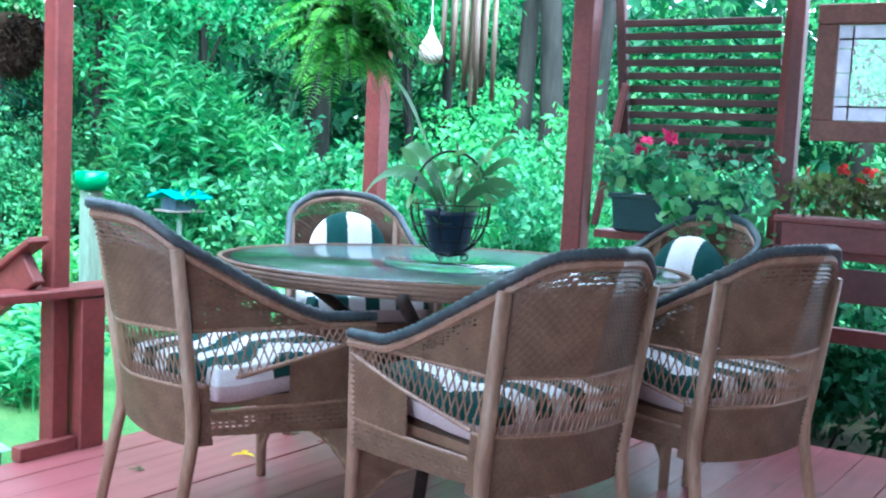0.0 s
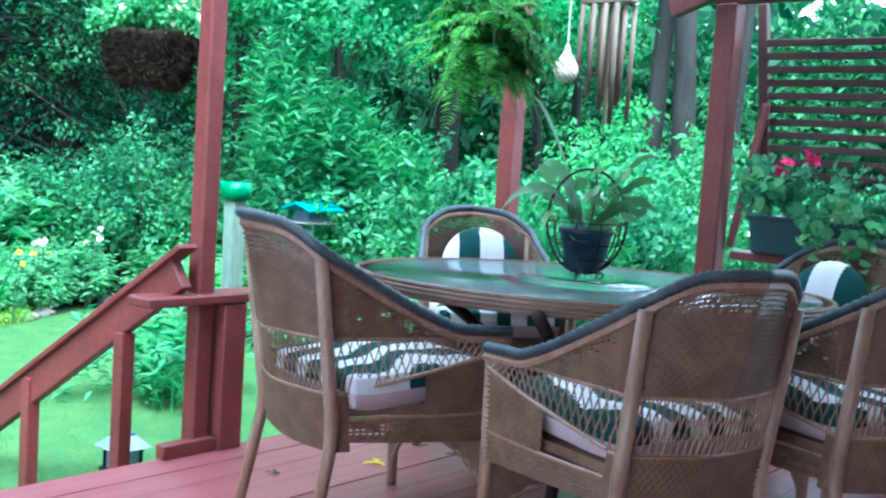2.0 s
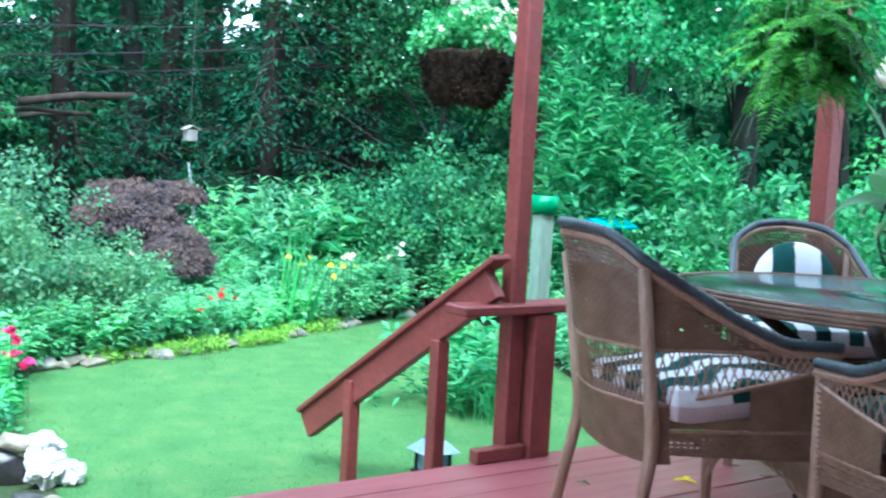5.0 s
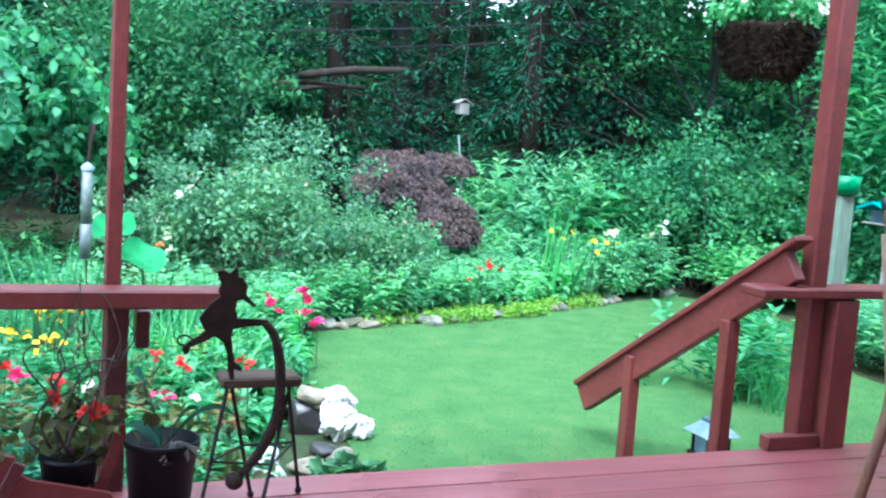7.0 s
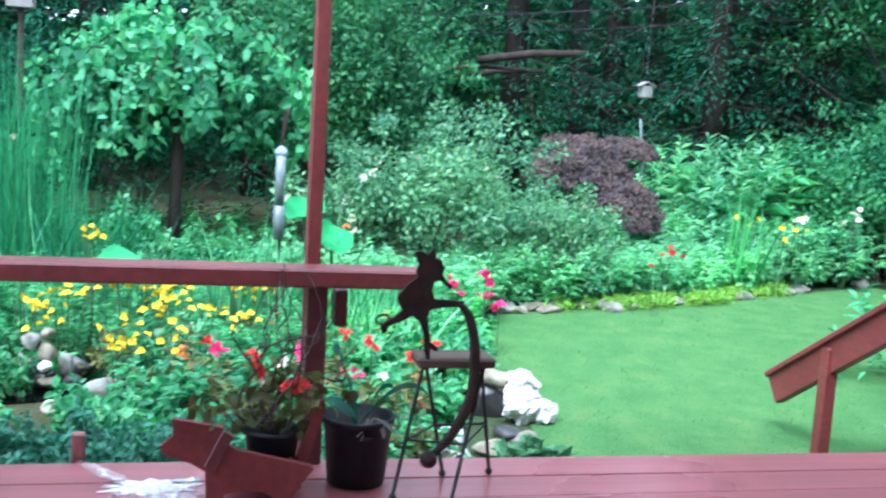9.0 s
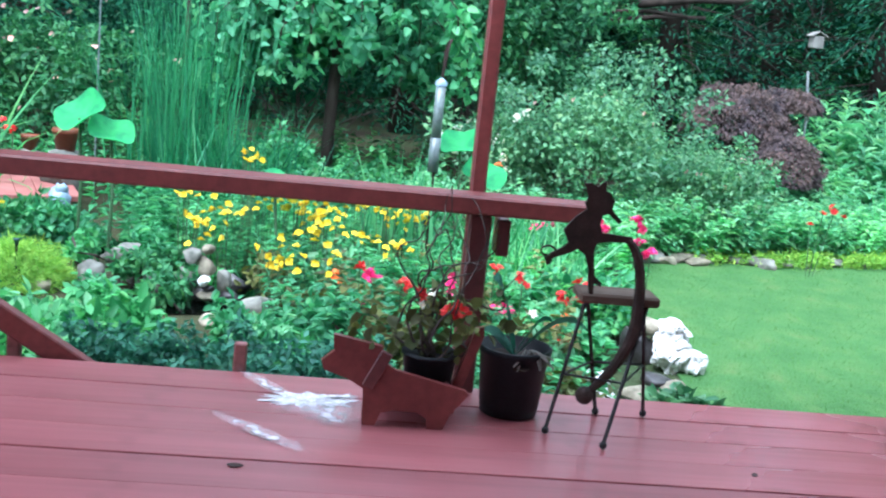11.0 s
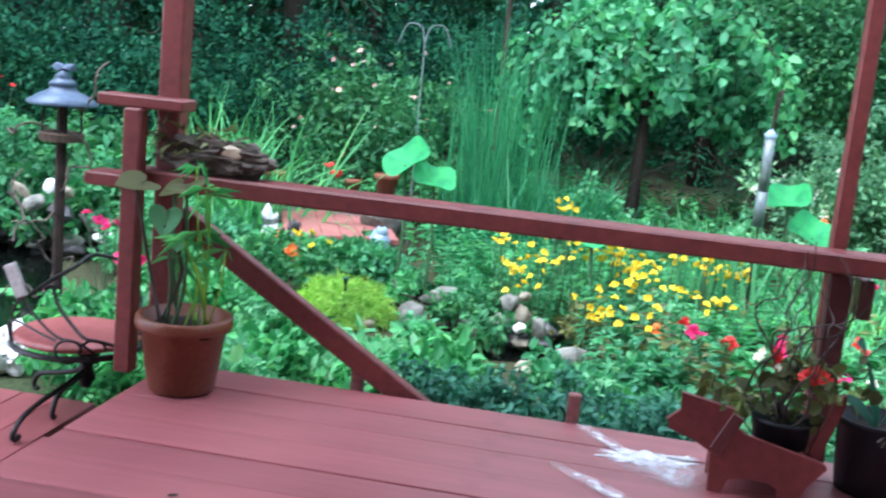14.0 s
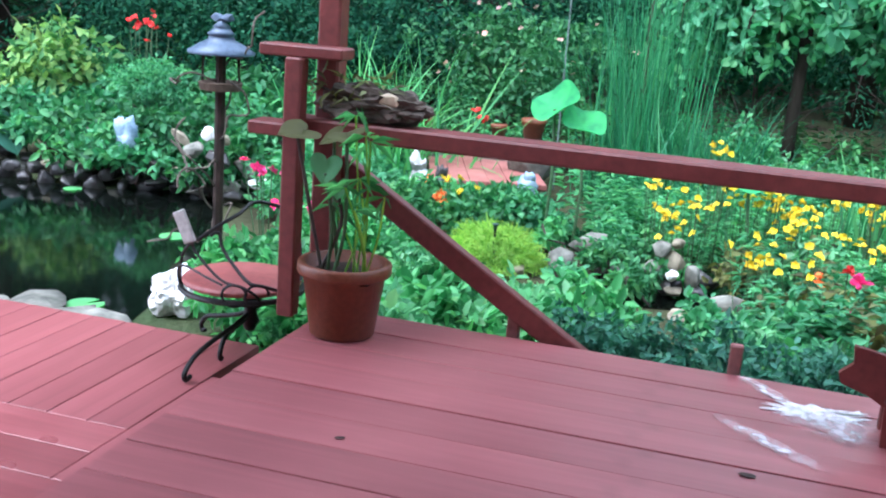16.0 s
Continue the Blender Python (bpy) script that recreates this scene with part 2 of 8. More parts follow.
# pale panel colour stands in for the sky reflected in the table top
TABLE_UNDER = surface("grey_green_sheen", (0.30, 0.40, 0.40), (0.40, 0.50, 0.50), 10, 0.5, None, 0.2)


def milky_mat():
    m, n, l, p = mat_base("milky_glass")
    col = ramp(n, l, tex_noise(n, l, 18, 4), [(0.3, (0.55, 0.55, 0.62)), (0.7, (0.8, 0.78, 0.82))])
    l.new(col, p.inputs["Base Color"])
    p.inputs["Roughness"].default_value = 0.15
    tr = n.new("ShaderNodeBsdfTranslucent")
    l.new(col, tr.inputs[0])
    mx = n.new("ShaderNodeMixShader")
    mx.inputs[0].default_value = 0.65
    l.new(p.outputs[0], mx.inputs[1])
    l.new(tr.outputs[0], mx.inputs[2])
    l.new(mx.outputs[0], n["Material Output"].inputs[0])
    return m


def sheen_paint():
    """Thin white paint with wet sheen put into its colour, dense in the middle and fading unevenly to its rim."""
    m, n, l, p = mat_base("white_paint_sheen")
    p.inputs["Base Color"].default_value = (0.8, 0.76, 0.78, 1)
    p.inputs["Roughness"].default_value = 0.4
    tc, mp, gr = n.new("ShaderNodeTexCoord"), n.new("ShaderNodeMapping"), n.new("ShaderNodeTexGradient")
    mp.inputs["Location"].default_value = (-1, -1, 0)
    mp.inputs["Scale"].default_value = (2, 2, 0)
    gr.gradient_type = "SPHERICAL"
    l.new(tc.outputs["Generated"], mp.inputs[0])
    l.new(mp.outputs[0], gr.inputs[0])
    w = mixc(n, l, 1.0, gr.outputs["Fac"], ramp(n, l, tex_noise(n, l, 30, 6), [(0.3, (0.1,) * 3), (0.65, (1.5,) * 3)]), "MULTIPLY")
    w = ramp(n, l, w, [(0.15, (0, 0, 0)), (0.55, (0.16,) * 3), (1.0, (0.6,) * 3)])
    tr, mx = n.new("ShaderNodeBsdfTransparent"), n.new("ShaderNodeMixShader")
    l.new(w, mx.inputs[0])
    l.new(tr.outputs[0], mx.inputs[1])
    l.new(p.outputs[0], mx.inputs[2])
    l.new(mx.outputs[0], n["Material Output"].inputs[0])
    return m


PAINT_SHEEN = sheen_paint()
PANE_PINK = milky_mat()
WATER = water_mat()


def ground_mat(name, stops, scale, fine, bs=0.8):
    m, n, l, p = mat_base(name)
    col = ramp(n, l, tex_noise(n, l, scale, 6), stops)
    f = tex_noise(n, l, fine, 4)
    col = mixc(n, l, 1.0, col, ramp(n, l, f, [(0.25, (0.75, 0.75, 0.75)), (0.75, (1.15, 1.15, 1.15))]), "MULTIPLY")
    l.new(col, p.inputs["Base Color"])
    p.inputs["Roughness"].default_value = 0.95
    p.inputs["Specular IOR Level"].default_value = 0.15
    bump(n, l, p, f, bs, 0.03)
    return m


GROUND = ground_mat("leaf_litter_soil", [(0.3, (0.028, 0.022, 0.015)), (0.5, (0.05, 0.055, 0.025)), (0.7, (0.035, 0.075, 0.03))], 1.1, 26)
LAWN = ground_mat("lawn_turf", [(0.3, (0.060, 0.15, 0.045)), (0.48, (0.072, 0.172, 0.052)), (0.62, (0.088, 0.188, 0.057)), (0.76, (0.118, 0.19, 0.064))], 6.0, 110, 0.6)

# leaves, by plant
L_MINT = leaf_mat("mint_green_leaves", (0.034, 0.18, 0.080), (0.125, 0.42, 0.21), 0.42)
L_BRIGHT = leaf_mat("bright_green_leaves", (0.036, 0.20, 0.066), (0.135, 0.47, 0.185), 0.42)
L_MID = leaf_mat("mid_green_leaves", (0.022, 0.128, 0.050), (0.080, 0.29, 0.112))
L_DEEP = leaf_mat("deep_green_leaves", (0.016, 0.095, 0.039), (0.055, 0.21, 0.083), 0.3, 0.6, 1.0, 0.3)
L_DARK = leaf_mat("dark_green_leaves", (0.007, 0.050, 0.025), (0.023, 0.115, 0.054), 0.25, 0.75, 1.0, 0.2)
L_CONIFER = leaf_mat("conifer_needles", (0.006, 0.042, 0.026), (0.021, 0.105, 0.058), 0.12, 0.9, 0.9, 0.1)
FEED_TUBE = surface("cloudy_grey_plastic", (0.10, 0.13, 0.13), (0.17, 0.21, 0.2), 10, 0.35, None, 0.1)
L_CANOPY = leaf_mat("canopy_leaves", (0.025, 0.165, 0.060), (0.085, 0.37, 0.150), 0.5)
L_FERN = leaf_mat("fern_leaflets", (0.04, 0.19, 0.03), (0.14, 0.44, 0.085), 0.35)
L_PURPLE = leaf_mat("dark_purple_leaves", (0.070, 0.055, 0.060), (0.135, 0.105, 0.115), 0.3, 0.8, 5.0, 0.1)
L_LIME = leaf_mat("chartreuse_leaves", (0.17, 0.40, 0.05), (0.34, 0.60, 0.10), 0.35)
L_PALE = leaf_mat("pale_green_leaves", (0.075, 0.30, 0.14), (0.24, 0.56, 0.32), 0.42)
L_BLUE = leaf_mat("blue_green_leaves", (0.018, 0.10, 0.075), (0.062, 0.24, 0.165), 0.25)
L_GREY = leaf_mat("grey_green_leaves", (0.052, 0.165, 0.085), (0.15, 0.345, 0.195), 0.38)
L_VARI = leaf_mat("variegated_yellow_leaves", (0.035, 0.16, 0.05), (0.22, 0.42, 0.13), 0.3)
L_REED = leaf_mat("reed_blades", (0.014, 0.12, 0.055), (0.045, 0.25, 0.115), 0.3)
L_LIGHT = leaf_mat("light_mint_leaves", (0.10, 0.32, 0.17), (0.27, 0.60, 0.37), 0.5)
L_IVY = leaf_mat("ivy_leaves", (0.03, 0.17, 0.085), (0.14, 0.40, 0.25), 0.25)
L_BRONZE = leaf_mat("bronze_green_leaves", (0.07, 0.07, 0.03), (0.14, 0.18, 0.06), 0.3)
GRASS = leaf_mat("grass_blades", (0.075, 0.185, 0.056), (0.108, 0.235, 0.073), 0.45, 0.7, 5.5, 0.2, 0.35)
L_ORCHID = leaf_mat("grey_green_orchid_leaves", (0.10, 0.26, 0.12), (0.24, 0.46, 0.24), 0.25, 0.4)
F_YELLOW = leaf_mat("yellow_petals", (0.75, 0.55, 0.01), (0.9, 0.75, 0.03), 0.25, 0.6)
F_RED = leaf_mat("red_petals", (0.5, 0.012, 0.02), (0.75, 0.05, 0.05), 0.25, 0.6)
F_PINK = leaf_mat("magenta_petals", (0.6, 0.01, 0.14), (0.8, 0.05, 0.3), 0.25, 0.6)
F_ORANGE = leaf_mat("orange_petals", (0.7, 0.12, 0.02), (0.85, 0.25, 0.05), 0.25, 0.6)
F_WHITE = leaf_mat("white_petals", (0.7, 0.68, 0.66), (0.85, 0.84, 0.82), 0.25, 0.6)
F_ROSE = leaf_mat("pale_pink_petals", (0.55, 0.32, 0.32), (0.75, 0.5, 0.5), 0.25, 0.6)


# ---- building helpers ----
def link_mesh(name, bm, material, parent=None, label="", smooth=False):
    me = bpy.data.meshes.new(name)
    bm.to_mesh(me)
    bm.free()
    for mt in material if isinstance(material, (list, tuple)) else [material]:
        me.materials.append(mt)
    if smooth:
        me.polygons.foreach_set("use_smooth", [True] * len(me.polygons))
    ob = new(name, me)
    ob.parent = parent
    if label:
        ob["label"] = label
    return ob


def part(name, bm, material, parent, label="", smooth=False):
    """One mesh object under a thing or under a part."""
    return link_mesh(name, bm, material, parent, label, smooth)


def thing(name, at, label, category, group="", kind="", rz=0.0):
    e = new(name)
    e.empty_display_size = 0.1
    e.matrix_world = pose(*at, 0, 0, rz)
    return tagged(e, label, category, group, kind)


def box(bm, size, at=(0, 0, 0), rot=(0, 0, 0), bev=0.004, taper=1.0):
    """A box with eased edges, its middle at the given place."""
    r = bmesh.ops.create_cube(bm, size=1.0)
    vs = r["verts"]
    for v in vs:
        k = taper if v.co.z > 0 else 1.0
        v.co = Vector((v.co.x * size[0] * k, v.co.y * size[1] * k, v.co.z * size[2]))
    if bev:
        es = list({e for v in vs for e in v.link_edges})
        out = bmesh.ops.bevel(bm, geom=es, offset=min(bev, min(size) * 0.3), segments=1, affect="EDGES", profile=0.5)
        vs = list({v for v in vs if v.is_valid} | set(out["verts"]))
    bmesh.ops.transform(bm, matrix=pose(*at, *rot), verts=vs)
    return vs


def boxes(*specs, bev=0.004):
    bm = bmesh.new()
    for s in specs:
        box(bm, *s, bev=bev)
    return bm


def beam(a, b, w, h, bev=0.004, up=(0, 0, 1)):
    """A plank from a to b, w wide and h high."""
    a, b = Vector(a), Vector(b)
    d = (b - a)
    y = d.normalized()
    x = y.cross(Vector(up)).normalized()
    z = x.cross(y)
    bm = bmesh.new()
    vs = box(bm, (w, d.length, h), bev=bev)
    m = Matrix((x, y, z)).transposed().to_4x4()
    bmesh.ops.transform(bm, matrix=Matrix.Translation((a + b) / 2) @ m, verts=list(bm.verts))
    return bm


def add_tube(bm, pts, rad, seg=8, close=False, cap=True):
    """A round tube along points; rad a number or one per point."""
    pts = [Vector(p) for p in pts]
    n = len(pts)
    rads = rad if isinstance(rad, (list, tuple)) else [rad] * n
    rings, side = [], None
    for i, p in enumerate(pts):
        if close:
            d = pts[(i + 1) % n] - pts[i - 1]
        else:
            d = pts[min(i + 1, n - 1)] - pts[max(i - 1, 0)]
        d.normalize()
        if side is None:
            side = d.orthogonal().normalized()
        side = (side - d * side.dot(d)).normalized()
        up = d.cross(side)
        rings.append([bm.verts.new(p + (side * math.cos(k * math.tau / seg) + up * math.sin(k * math.tau / seg)) * rads[i]) for k in range(seg)])
    for i in range(n if close else n - 1):
        a, b = rings[i], rings[(i + 1) % n]
        for k in range(seg):
            bm.faces.new((a[k], a[(k + 1) % seg], b[(k + 1) % seg], b[k]))
    if cap and not close:
        bm.faces.new(rings[0][::-1])
        bm.faces.new(rings[-1])
    return bm


def tube(pts, rad, seg=8, close=False):
    return add_tube(bmesh.new(), pts, rad, seg, close)


def lathe(profile, seg=32, closed_ends=False):
    """Turn (radius, height) pairs about z."""
    bm = bmesh.new()
    rings = []
    for r, z in profile:
        rings.append([bm.verts.new((r * math.cos(k * math.tau / seg), r * math.sin(k * math.tau / seg), z)) for k in range(seg)])
    for a, b in zip(rings, rings[1:]):
        for k in range(seg):
            bm.faces.new((a[k], a[(k + 1) % seg], b[(k + 1) % seg], b[k]))
    if closed_ends:
        bm.faces.new(rings[0][::-1])
        bm.faces.new(rings[-1])
    return bm


def slab(outline, z0, z1, bev=0.0):
    """A flat plate with a given outline, from z0 to z1."""
    bm = bmesh.new()
    lo = [bm.verts.new((x, y, z0)) for x, y in outline]
    hi = [bm.verts.new((x, y, z1)) for x, y in outline]
    n = len(lo)
    bm.faces.new(lo[::-1])
    bm.faces.new(hi)
    for k in range(n):
        bm.faces.new((lo[k], lo[(k + 1) % n], hi[(k + 1) % n], hi[k]))
    bmesh.ops.recalc_face_normals(bm, faces=list(bm.faces))
    if bev:
        bmesh.ops.bevel(bm, geom=list(bm.edges), offset=bev, segments=1, affect="EDGES")
    return bm


def spline(pts, n):
    """n points on a smooth curve through the given ones."""
    P = np.array(pts, float)
    k = len(P)
    out = []
    for u in np.linspace(0, k - 1 - 1e-6, n):
        i = int(u)
        f = u - i
        p0, p1, p2, p3 = P[max(i - 1, 0)], P[i], P[min(i + 1, k - 1)], P[min(i + 2, k - 1)]
        out.append(0.5 * ((2 * p1) + (p2 - p0) * f + (2 * p0 - 5 * p1 + 4 * p2 - p3) * f * f + (3 * p1 - p0 - 3 * p2 + p3) * f ** 3))
    return [tuple(o) for o in out]


def rock(rs, size, sub=2, rough=0.22, flat=0.7):
    """A worn lump of stone: the hull of uneven points, its edges eased."""
    bm = bmesh.new()
    n = 13 + 5 * sub
    d = sphere_dirs(rs, n)
    for v in d:
        k = 1 + rough * rs.normal() * 0.6
        bm.verts.new((v[0] * k * size[0], v[1] * k * size[1], v[2] * k * size[2] * flat))
    out = bmesh.ops.convex_hull(bm, input=list(bm.verts))
    bmesh.ops.delete(bm, geom=[g for g in out["geom_interior"] if isinstance(g, bmesh.types.BMVert)], context="VERTS")
    bmesh.ops.bevel(bm, geom=list(bm.edges), offset=min(size) * 0.12, segments=1, affect="EDGES", clamp_overlap=True)
    return bm


def mesh_arrays(name, V, loops, counts, material, parent=None, label="", mat_index=None):
    """A mesh from arrays: places, corner indices and corners per face."""
    me = bpy.data.meshes.new(name)
    me.vertices.add(len(V))
    me.vertices.foreach_set("co", np.ascontiguousarray(V, np.float32).ravel())
    me.loops.add(len(loops))
    me.loops.foreach_set("vertex_index", np.ascontiguousarray(loops, np.int32))
    me.polygons.add(len(counts))
    me.polygons.foreach_set("loop_start", np.concatenate(([0], np.cumsum(counts)[:-1])).astype(np.int32))
    for mt in material if isinstance(material, (list, tuple)) else [material]:
        me.materials.append(mt)
    if mat_index is not None:
        me.polygons.foreach_set("material_index", mat_index.astype(np.int32))
    me.update(calc_edges=True)
    me.validate()
    ob = new(name, me)
    ob.parent = parent
    if label:
        ob["label"] = label
    return ob


def unit(a):
    return a / np.maximum(np.linalg.norm(a, axis=1, keepdims=True), 1e-9)


def leaf_mesh(name, P, D, N, L, W, material, parent=None, label="", fold=0.18, droop=0.12, wide=0.45, full=False):
    """Folded leaves: base P, way D, facing N, length L, width W; full ones have rounder sides."""
    n = len(P)
    D = unit(D)
    S = unit(np.cross(D, N))
    N = np.cross(S, D)
    L, W = np.broadcast_to(L, n)[:, None], np.broadcast_to(W, n)[:, None]
    if full:
        lo, hi = P + D * L * 0.28 + N * W * fold, P + D * L * 0.68 + N * (W * fold - L * droop * 0.4)
        V = np.stack([P, lo + S * W * 0.46, hi + S * W * 0.40, P + D * L - N * L * droop, hi - S * W * 0.40, lo - S * W * 0.46], 1).reshape(-1, 3)
        loops = (np.arange(n)[:, None] * 6 + np.array([0, 1, 2, 3, 0, 3, 4, 5])).ravel()
        return mesh_arrays(name, V, loops, np.full(2 * n, 4), material, parent, label)
    mid = P + D * L * wide
    V = np.stack([P, mid + S * W * 0.5 + N * W * fold, P + D * L - N * L * droop, mid - S * W * 0.5 + N * W * fold], 1).reshape(-1, 3)
    b = np.arange(n)[:, None] * 4
    loops = (b + np.array([0, 1, 2, 0, 2, 3])).ravel()
    return mesh_arrays(name, V, loops, np.full(2 * n, 3), material, parent, label)


def blade_mesh(name, P, D, H, W, bend, rs, material, parent=None, label="", seg=3):
    """Long blades that rise along D and bend over sideways: grass, reeds, iris."""
    n = len(P)
    D = unit(D)
    side = unit(np.cross(D, rs.normal(size=(n, 3))))
    out = unit(np.cross(side, D))
    H, W, bend = np.broadcast_to(H, n), np.broadcast_to(W, n), np.broadcast_to(bend, n)
    rows = []
    for k in range(seg + 1):
        f = k / seg
        c = P + D * (H * (f - 0.25 * bend * f * f))[:, None] + out * (H * bend * f * f)[:, None]
        c = c - np.array([0, 0, 1.0]) * (H * bend * bend * 0.3 * f ** 3)[:, None]
        w = (W * 0.5 * (1 - f ** 1.6))[:, None]
        rows.append(c + side * w)
        rows.append(c - side * w)
    V = np.stack(rows, 1).reshape(-1, 3)
    m = 2 * (seg + 1)
    quad = []
    for k in range(seg):
        quad += [2 * k, 2 * k + 1, 2 * k + 3, 2 * k + 2]
    loops = (np.arange(n)[:, None] * m + np.array(quad)).ravel()
    return mesh_arrays(name, V, loops, np.full(seg * n, 4), material, parent, label)


def sphere_dirs(rs, n):
    return unit(rs.normal(size=(n, 3)))


def clump_leaves(rs, centres, radii, per, leaf, flat=0.6, up=0.35, out=0.5):
    """Leaves in clumps round given centres. Returns P, D, N, L, W."""
    n = len(centres) * per
    c = np.repeat(centres, per, 0)
    r = np.repeat(np.broadcast_to(radii, len(centres)), per)[:, None]
    d = sphere_dirs(rs, n)
    k = rs.uniform(0.2, 1.0, (n, 1)) ** 0.6
    P = c + d * r * k * np.array([1, 1, flat])
    D = unit(d * out + rs.normal(size=(n, 3)) * 0.6 + np.array([0, 0, -0.15]))
    N = unit(rs.normal(size=(n, 3)) * 0.6 + d * 0.4 + np.array([0, 0, up + 0.4]))
    L = leaf * rs.uniform(0.6, 1.25, n)
    return P, D, N, L, L * rs.uniform(0.42, 0.62, n)


def crown_centres(rs, n, size, shell=0.55, low=-0.5):
    """Clump places in an uneven ellipsoid, most of them in its outer shell."""
    d = sphere_dirs(rs, n * 2)
    d = d[d[:, 2] > low][:n]
    k = rs.uniform(shell, 1.0, (len(d), 1))
    lump = np.array([0.82 + 0.75 * noise.noise(Vector(v * 2.3) + Vector((size[0] * 7, size[1] * 3, 1))) for v in d])[:, None]
    return d * k * lump * np.array(size)


def shrub(name, at, size, leafmat, leaf, clumps, per, seed, label, category="shrub", group="", flowers=None, clump_r=None, stems=7, flat=0.7, low=-0.4, up=0.35, full=False):
    """A bush: thin stems from the ground and a crown of many leaves in clumps."""
    rs = np.random.RandomState(seed)
    t = thing(name, at, label, category, group)
    C = crown_centres(rs, clumps, size, 0.35, low) + np.array([0, 0, size[2] * 0.9])
    C[:, 2] = np.maximum(C[:, 2], 0.03)
    m = max(3, clumps // 7)                # loose shoots that stand out from the crown
    d = sphere_dirs(rs, m)
    d[:, 2] = np.abs(d[:, 2])
    k = rs.uniform(0.95, 1.28, (m, 1))
    C = np.concatenate([C, d * k * np.array(size) + np.array([0, 0, size[2] * 0.9])])
    grow = np.concatenate([rs.uniform(0.7, 1.2, len(C) - m), rs.uniform(0.35, 0.65, m)])
    bm = bmesh.new()
    for k in range(stems):
        e = C[rs.randint(len(C))] * 0.85
        b = rs.normal(size=3) * np.array([size[0], size[1], 0]) * 0.12
        m = (b + e) / 2 + rs.normal(size=3) * 0.04
        add_tube(bm, spline([(b[0], b[1], -0.05), m, e], 6), [0.010, 0.009, 0.008, 0.006, 0.005, 0.003], 5)
    part("stem", bm, TWIG, t)["kind"] = "stuff"
    r = clump_r or max(size) * 0.24
    P, D, N, L, W = clump_leaves(rs, C, r * grow, per, leaf, flat, up)
    P[:, 2] = np.maximum(P[:, 2], 0.0)
    keep = rs.uniform(size=len(P)) < np.repeat(np.clip(grow * 1.1, 0.3, 1), per)
    P, D, N, L, W = P[keep], D[keep], N[keep], L[keep], W[keep]
    leaf_mesh("foliage", P, D, N, L, W, leafmat, t, full=full)
    if flowers:
        fm, count, fr = flowers
        idx = rs.randint(0, len(C), count)
        d = sphere_dirs(rs, count)
        d[:, 2] = np.abs(d[:, 2])
        flower_heads("blossom", C[idx] + d * r * 0.9, fr, fm, t, rs)
    return t


def flower_heads(name, centres, radius, material, parent, rs, petals=9, label=""):
    """Blossoms of several petals each, as one part."""
    n = len(centres)
    k = np.tile(np.arange(petals), n)
    c = np.repeat(centres, petals, 0)
    axis = np.repeat(unit(rs.normal(size=(n, 3)) * 0.5 + np.array([0.35, 0, 0.8])), petals, 0)
    a = unit(np.cross(axis, np.array([0.3, 0.9, 0.1])))
    b = np.cross(axis, a)
    th = (k / petals * math.tau * 2.4 + rs.uniform(0, 0.6, n * petals))[:, None]
    tilt = np.where(k % 3 == 0, 0.9, 0.25)[:, None]
    D = unit((a * np.cos(th) + b * np.sin(th)) + axis * tilt)
    L = radius * rs.uniform(0.8, 1.2, n * petals)
    ob = leaf_mesh(name, c, D, axis, L, L * 0.8, material, parent, label, 0.1, 0.1, 0.6)
    if n > 1:
        ob["kind"] = "stuff"
    return ob


def tall_plants(name, spots, height, leafmat, leaf, seed, label, per_stem=26, lean=0.15, kind="", category="plants", spread=0.9, ratio=0.33, low=0.12, rise=0.0):
    """Upright leafy stems: leaves all the way up each one, longest in the middle. One mass of stuff."""
    rs = np.random.RandomState(seed)
    S = np.array(spots, float)
    n = len(S)
    h = height * rs.uniform(0.65, 1.15, n)
    way = unit(np.array([0, 0, 1.0]) + rs.normal(size=(n, 3)) * lean)
    f = np.tile(np.linspace(low, 1.0, per_stem), n)
    base = np.repeat(S, per_stem, 0)
    P = base + np.repeat(way, per_stem, 0) * (np.repeat(h, per_stem) * f)[:, None]
    th = rs.uniform(0, math.tau, n * per_stem)
    D = np.stack([np.cos(th), np.sin(th), 0.55 * f - 0.1 + rise + rs.normal(size=len(th)) * (0.2 + 0.4 * rise)], 1)
    N = np.stack([-np.cos(th) * 0.3, -np.sin(th) * 0.3, np.ones(len(th))], 1) + rs.normal(size=(len(th), 3)) * (0.1 + 0.5 * rise)
    L = leaf * (0.55 + 0.9 * np.sin(f * 2.6)) * rs.uniform(0.75, 1.25, len(th)) * spread
    t = leaf_mesh(name, P, D, N, L, L * ratio, leafmat, None, "", 0.15, 0.3, 0.42)
    return tagged(t, label, category, "", kind or "stuff")


def polar(a, r, z=0.0):
    """A place r metres off from the seat on the deck, a degrees round from +y towards -x."""
    x = float(np.interp(a, (35, 68, 90, 106), (-0.03, -0.21, -0.30, -0.33)))
    y = float(np.interp(a, (35, 68, 90, 106), (-0.02, -0.32, -0.50, -0.66)))
    return (x - r * math.sin(radians(a)), y + r * math.cos(radians(a)), z)


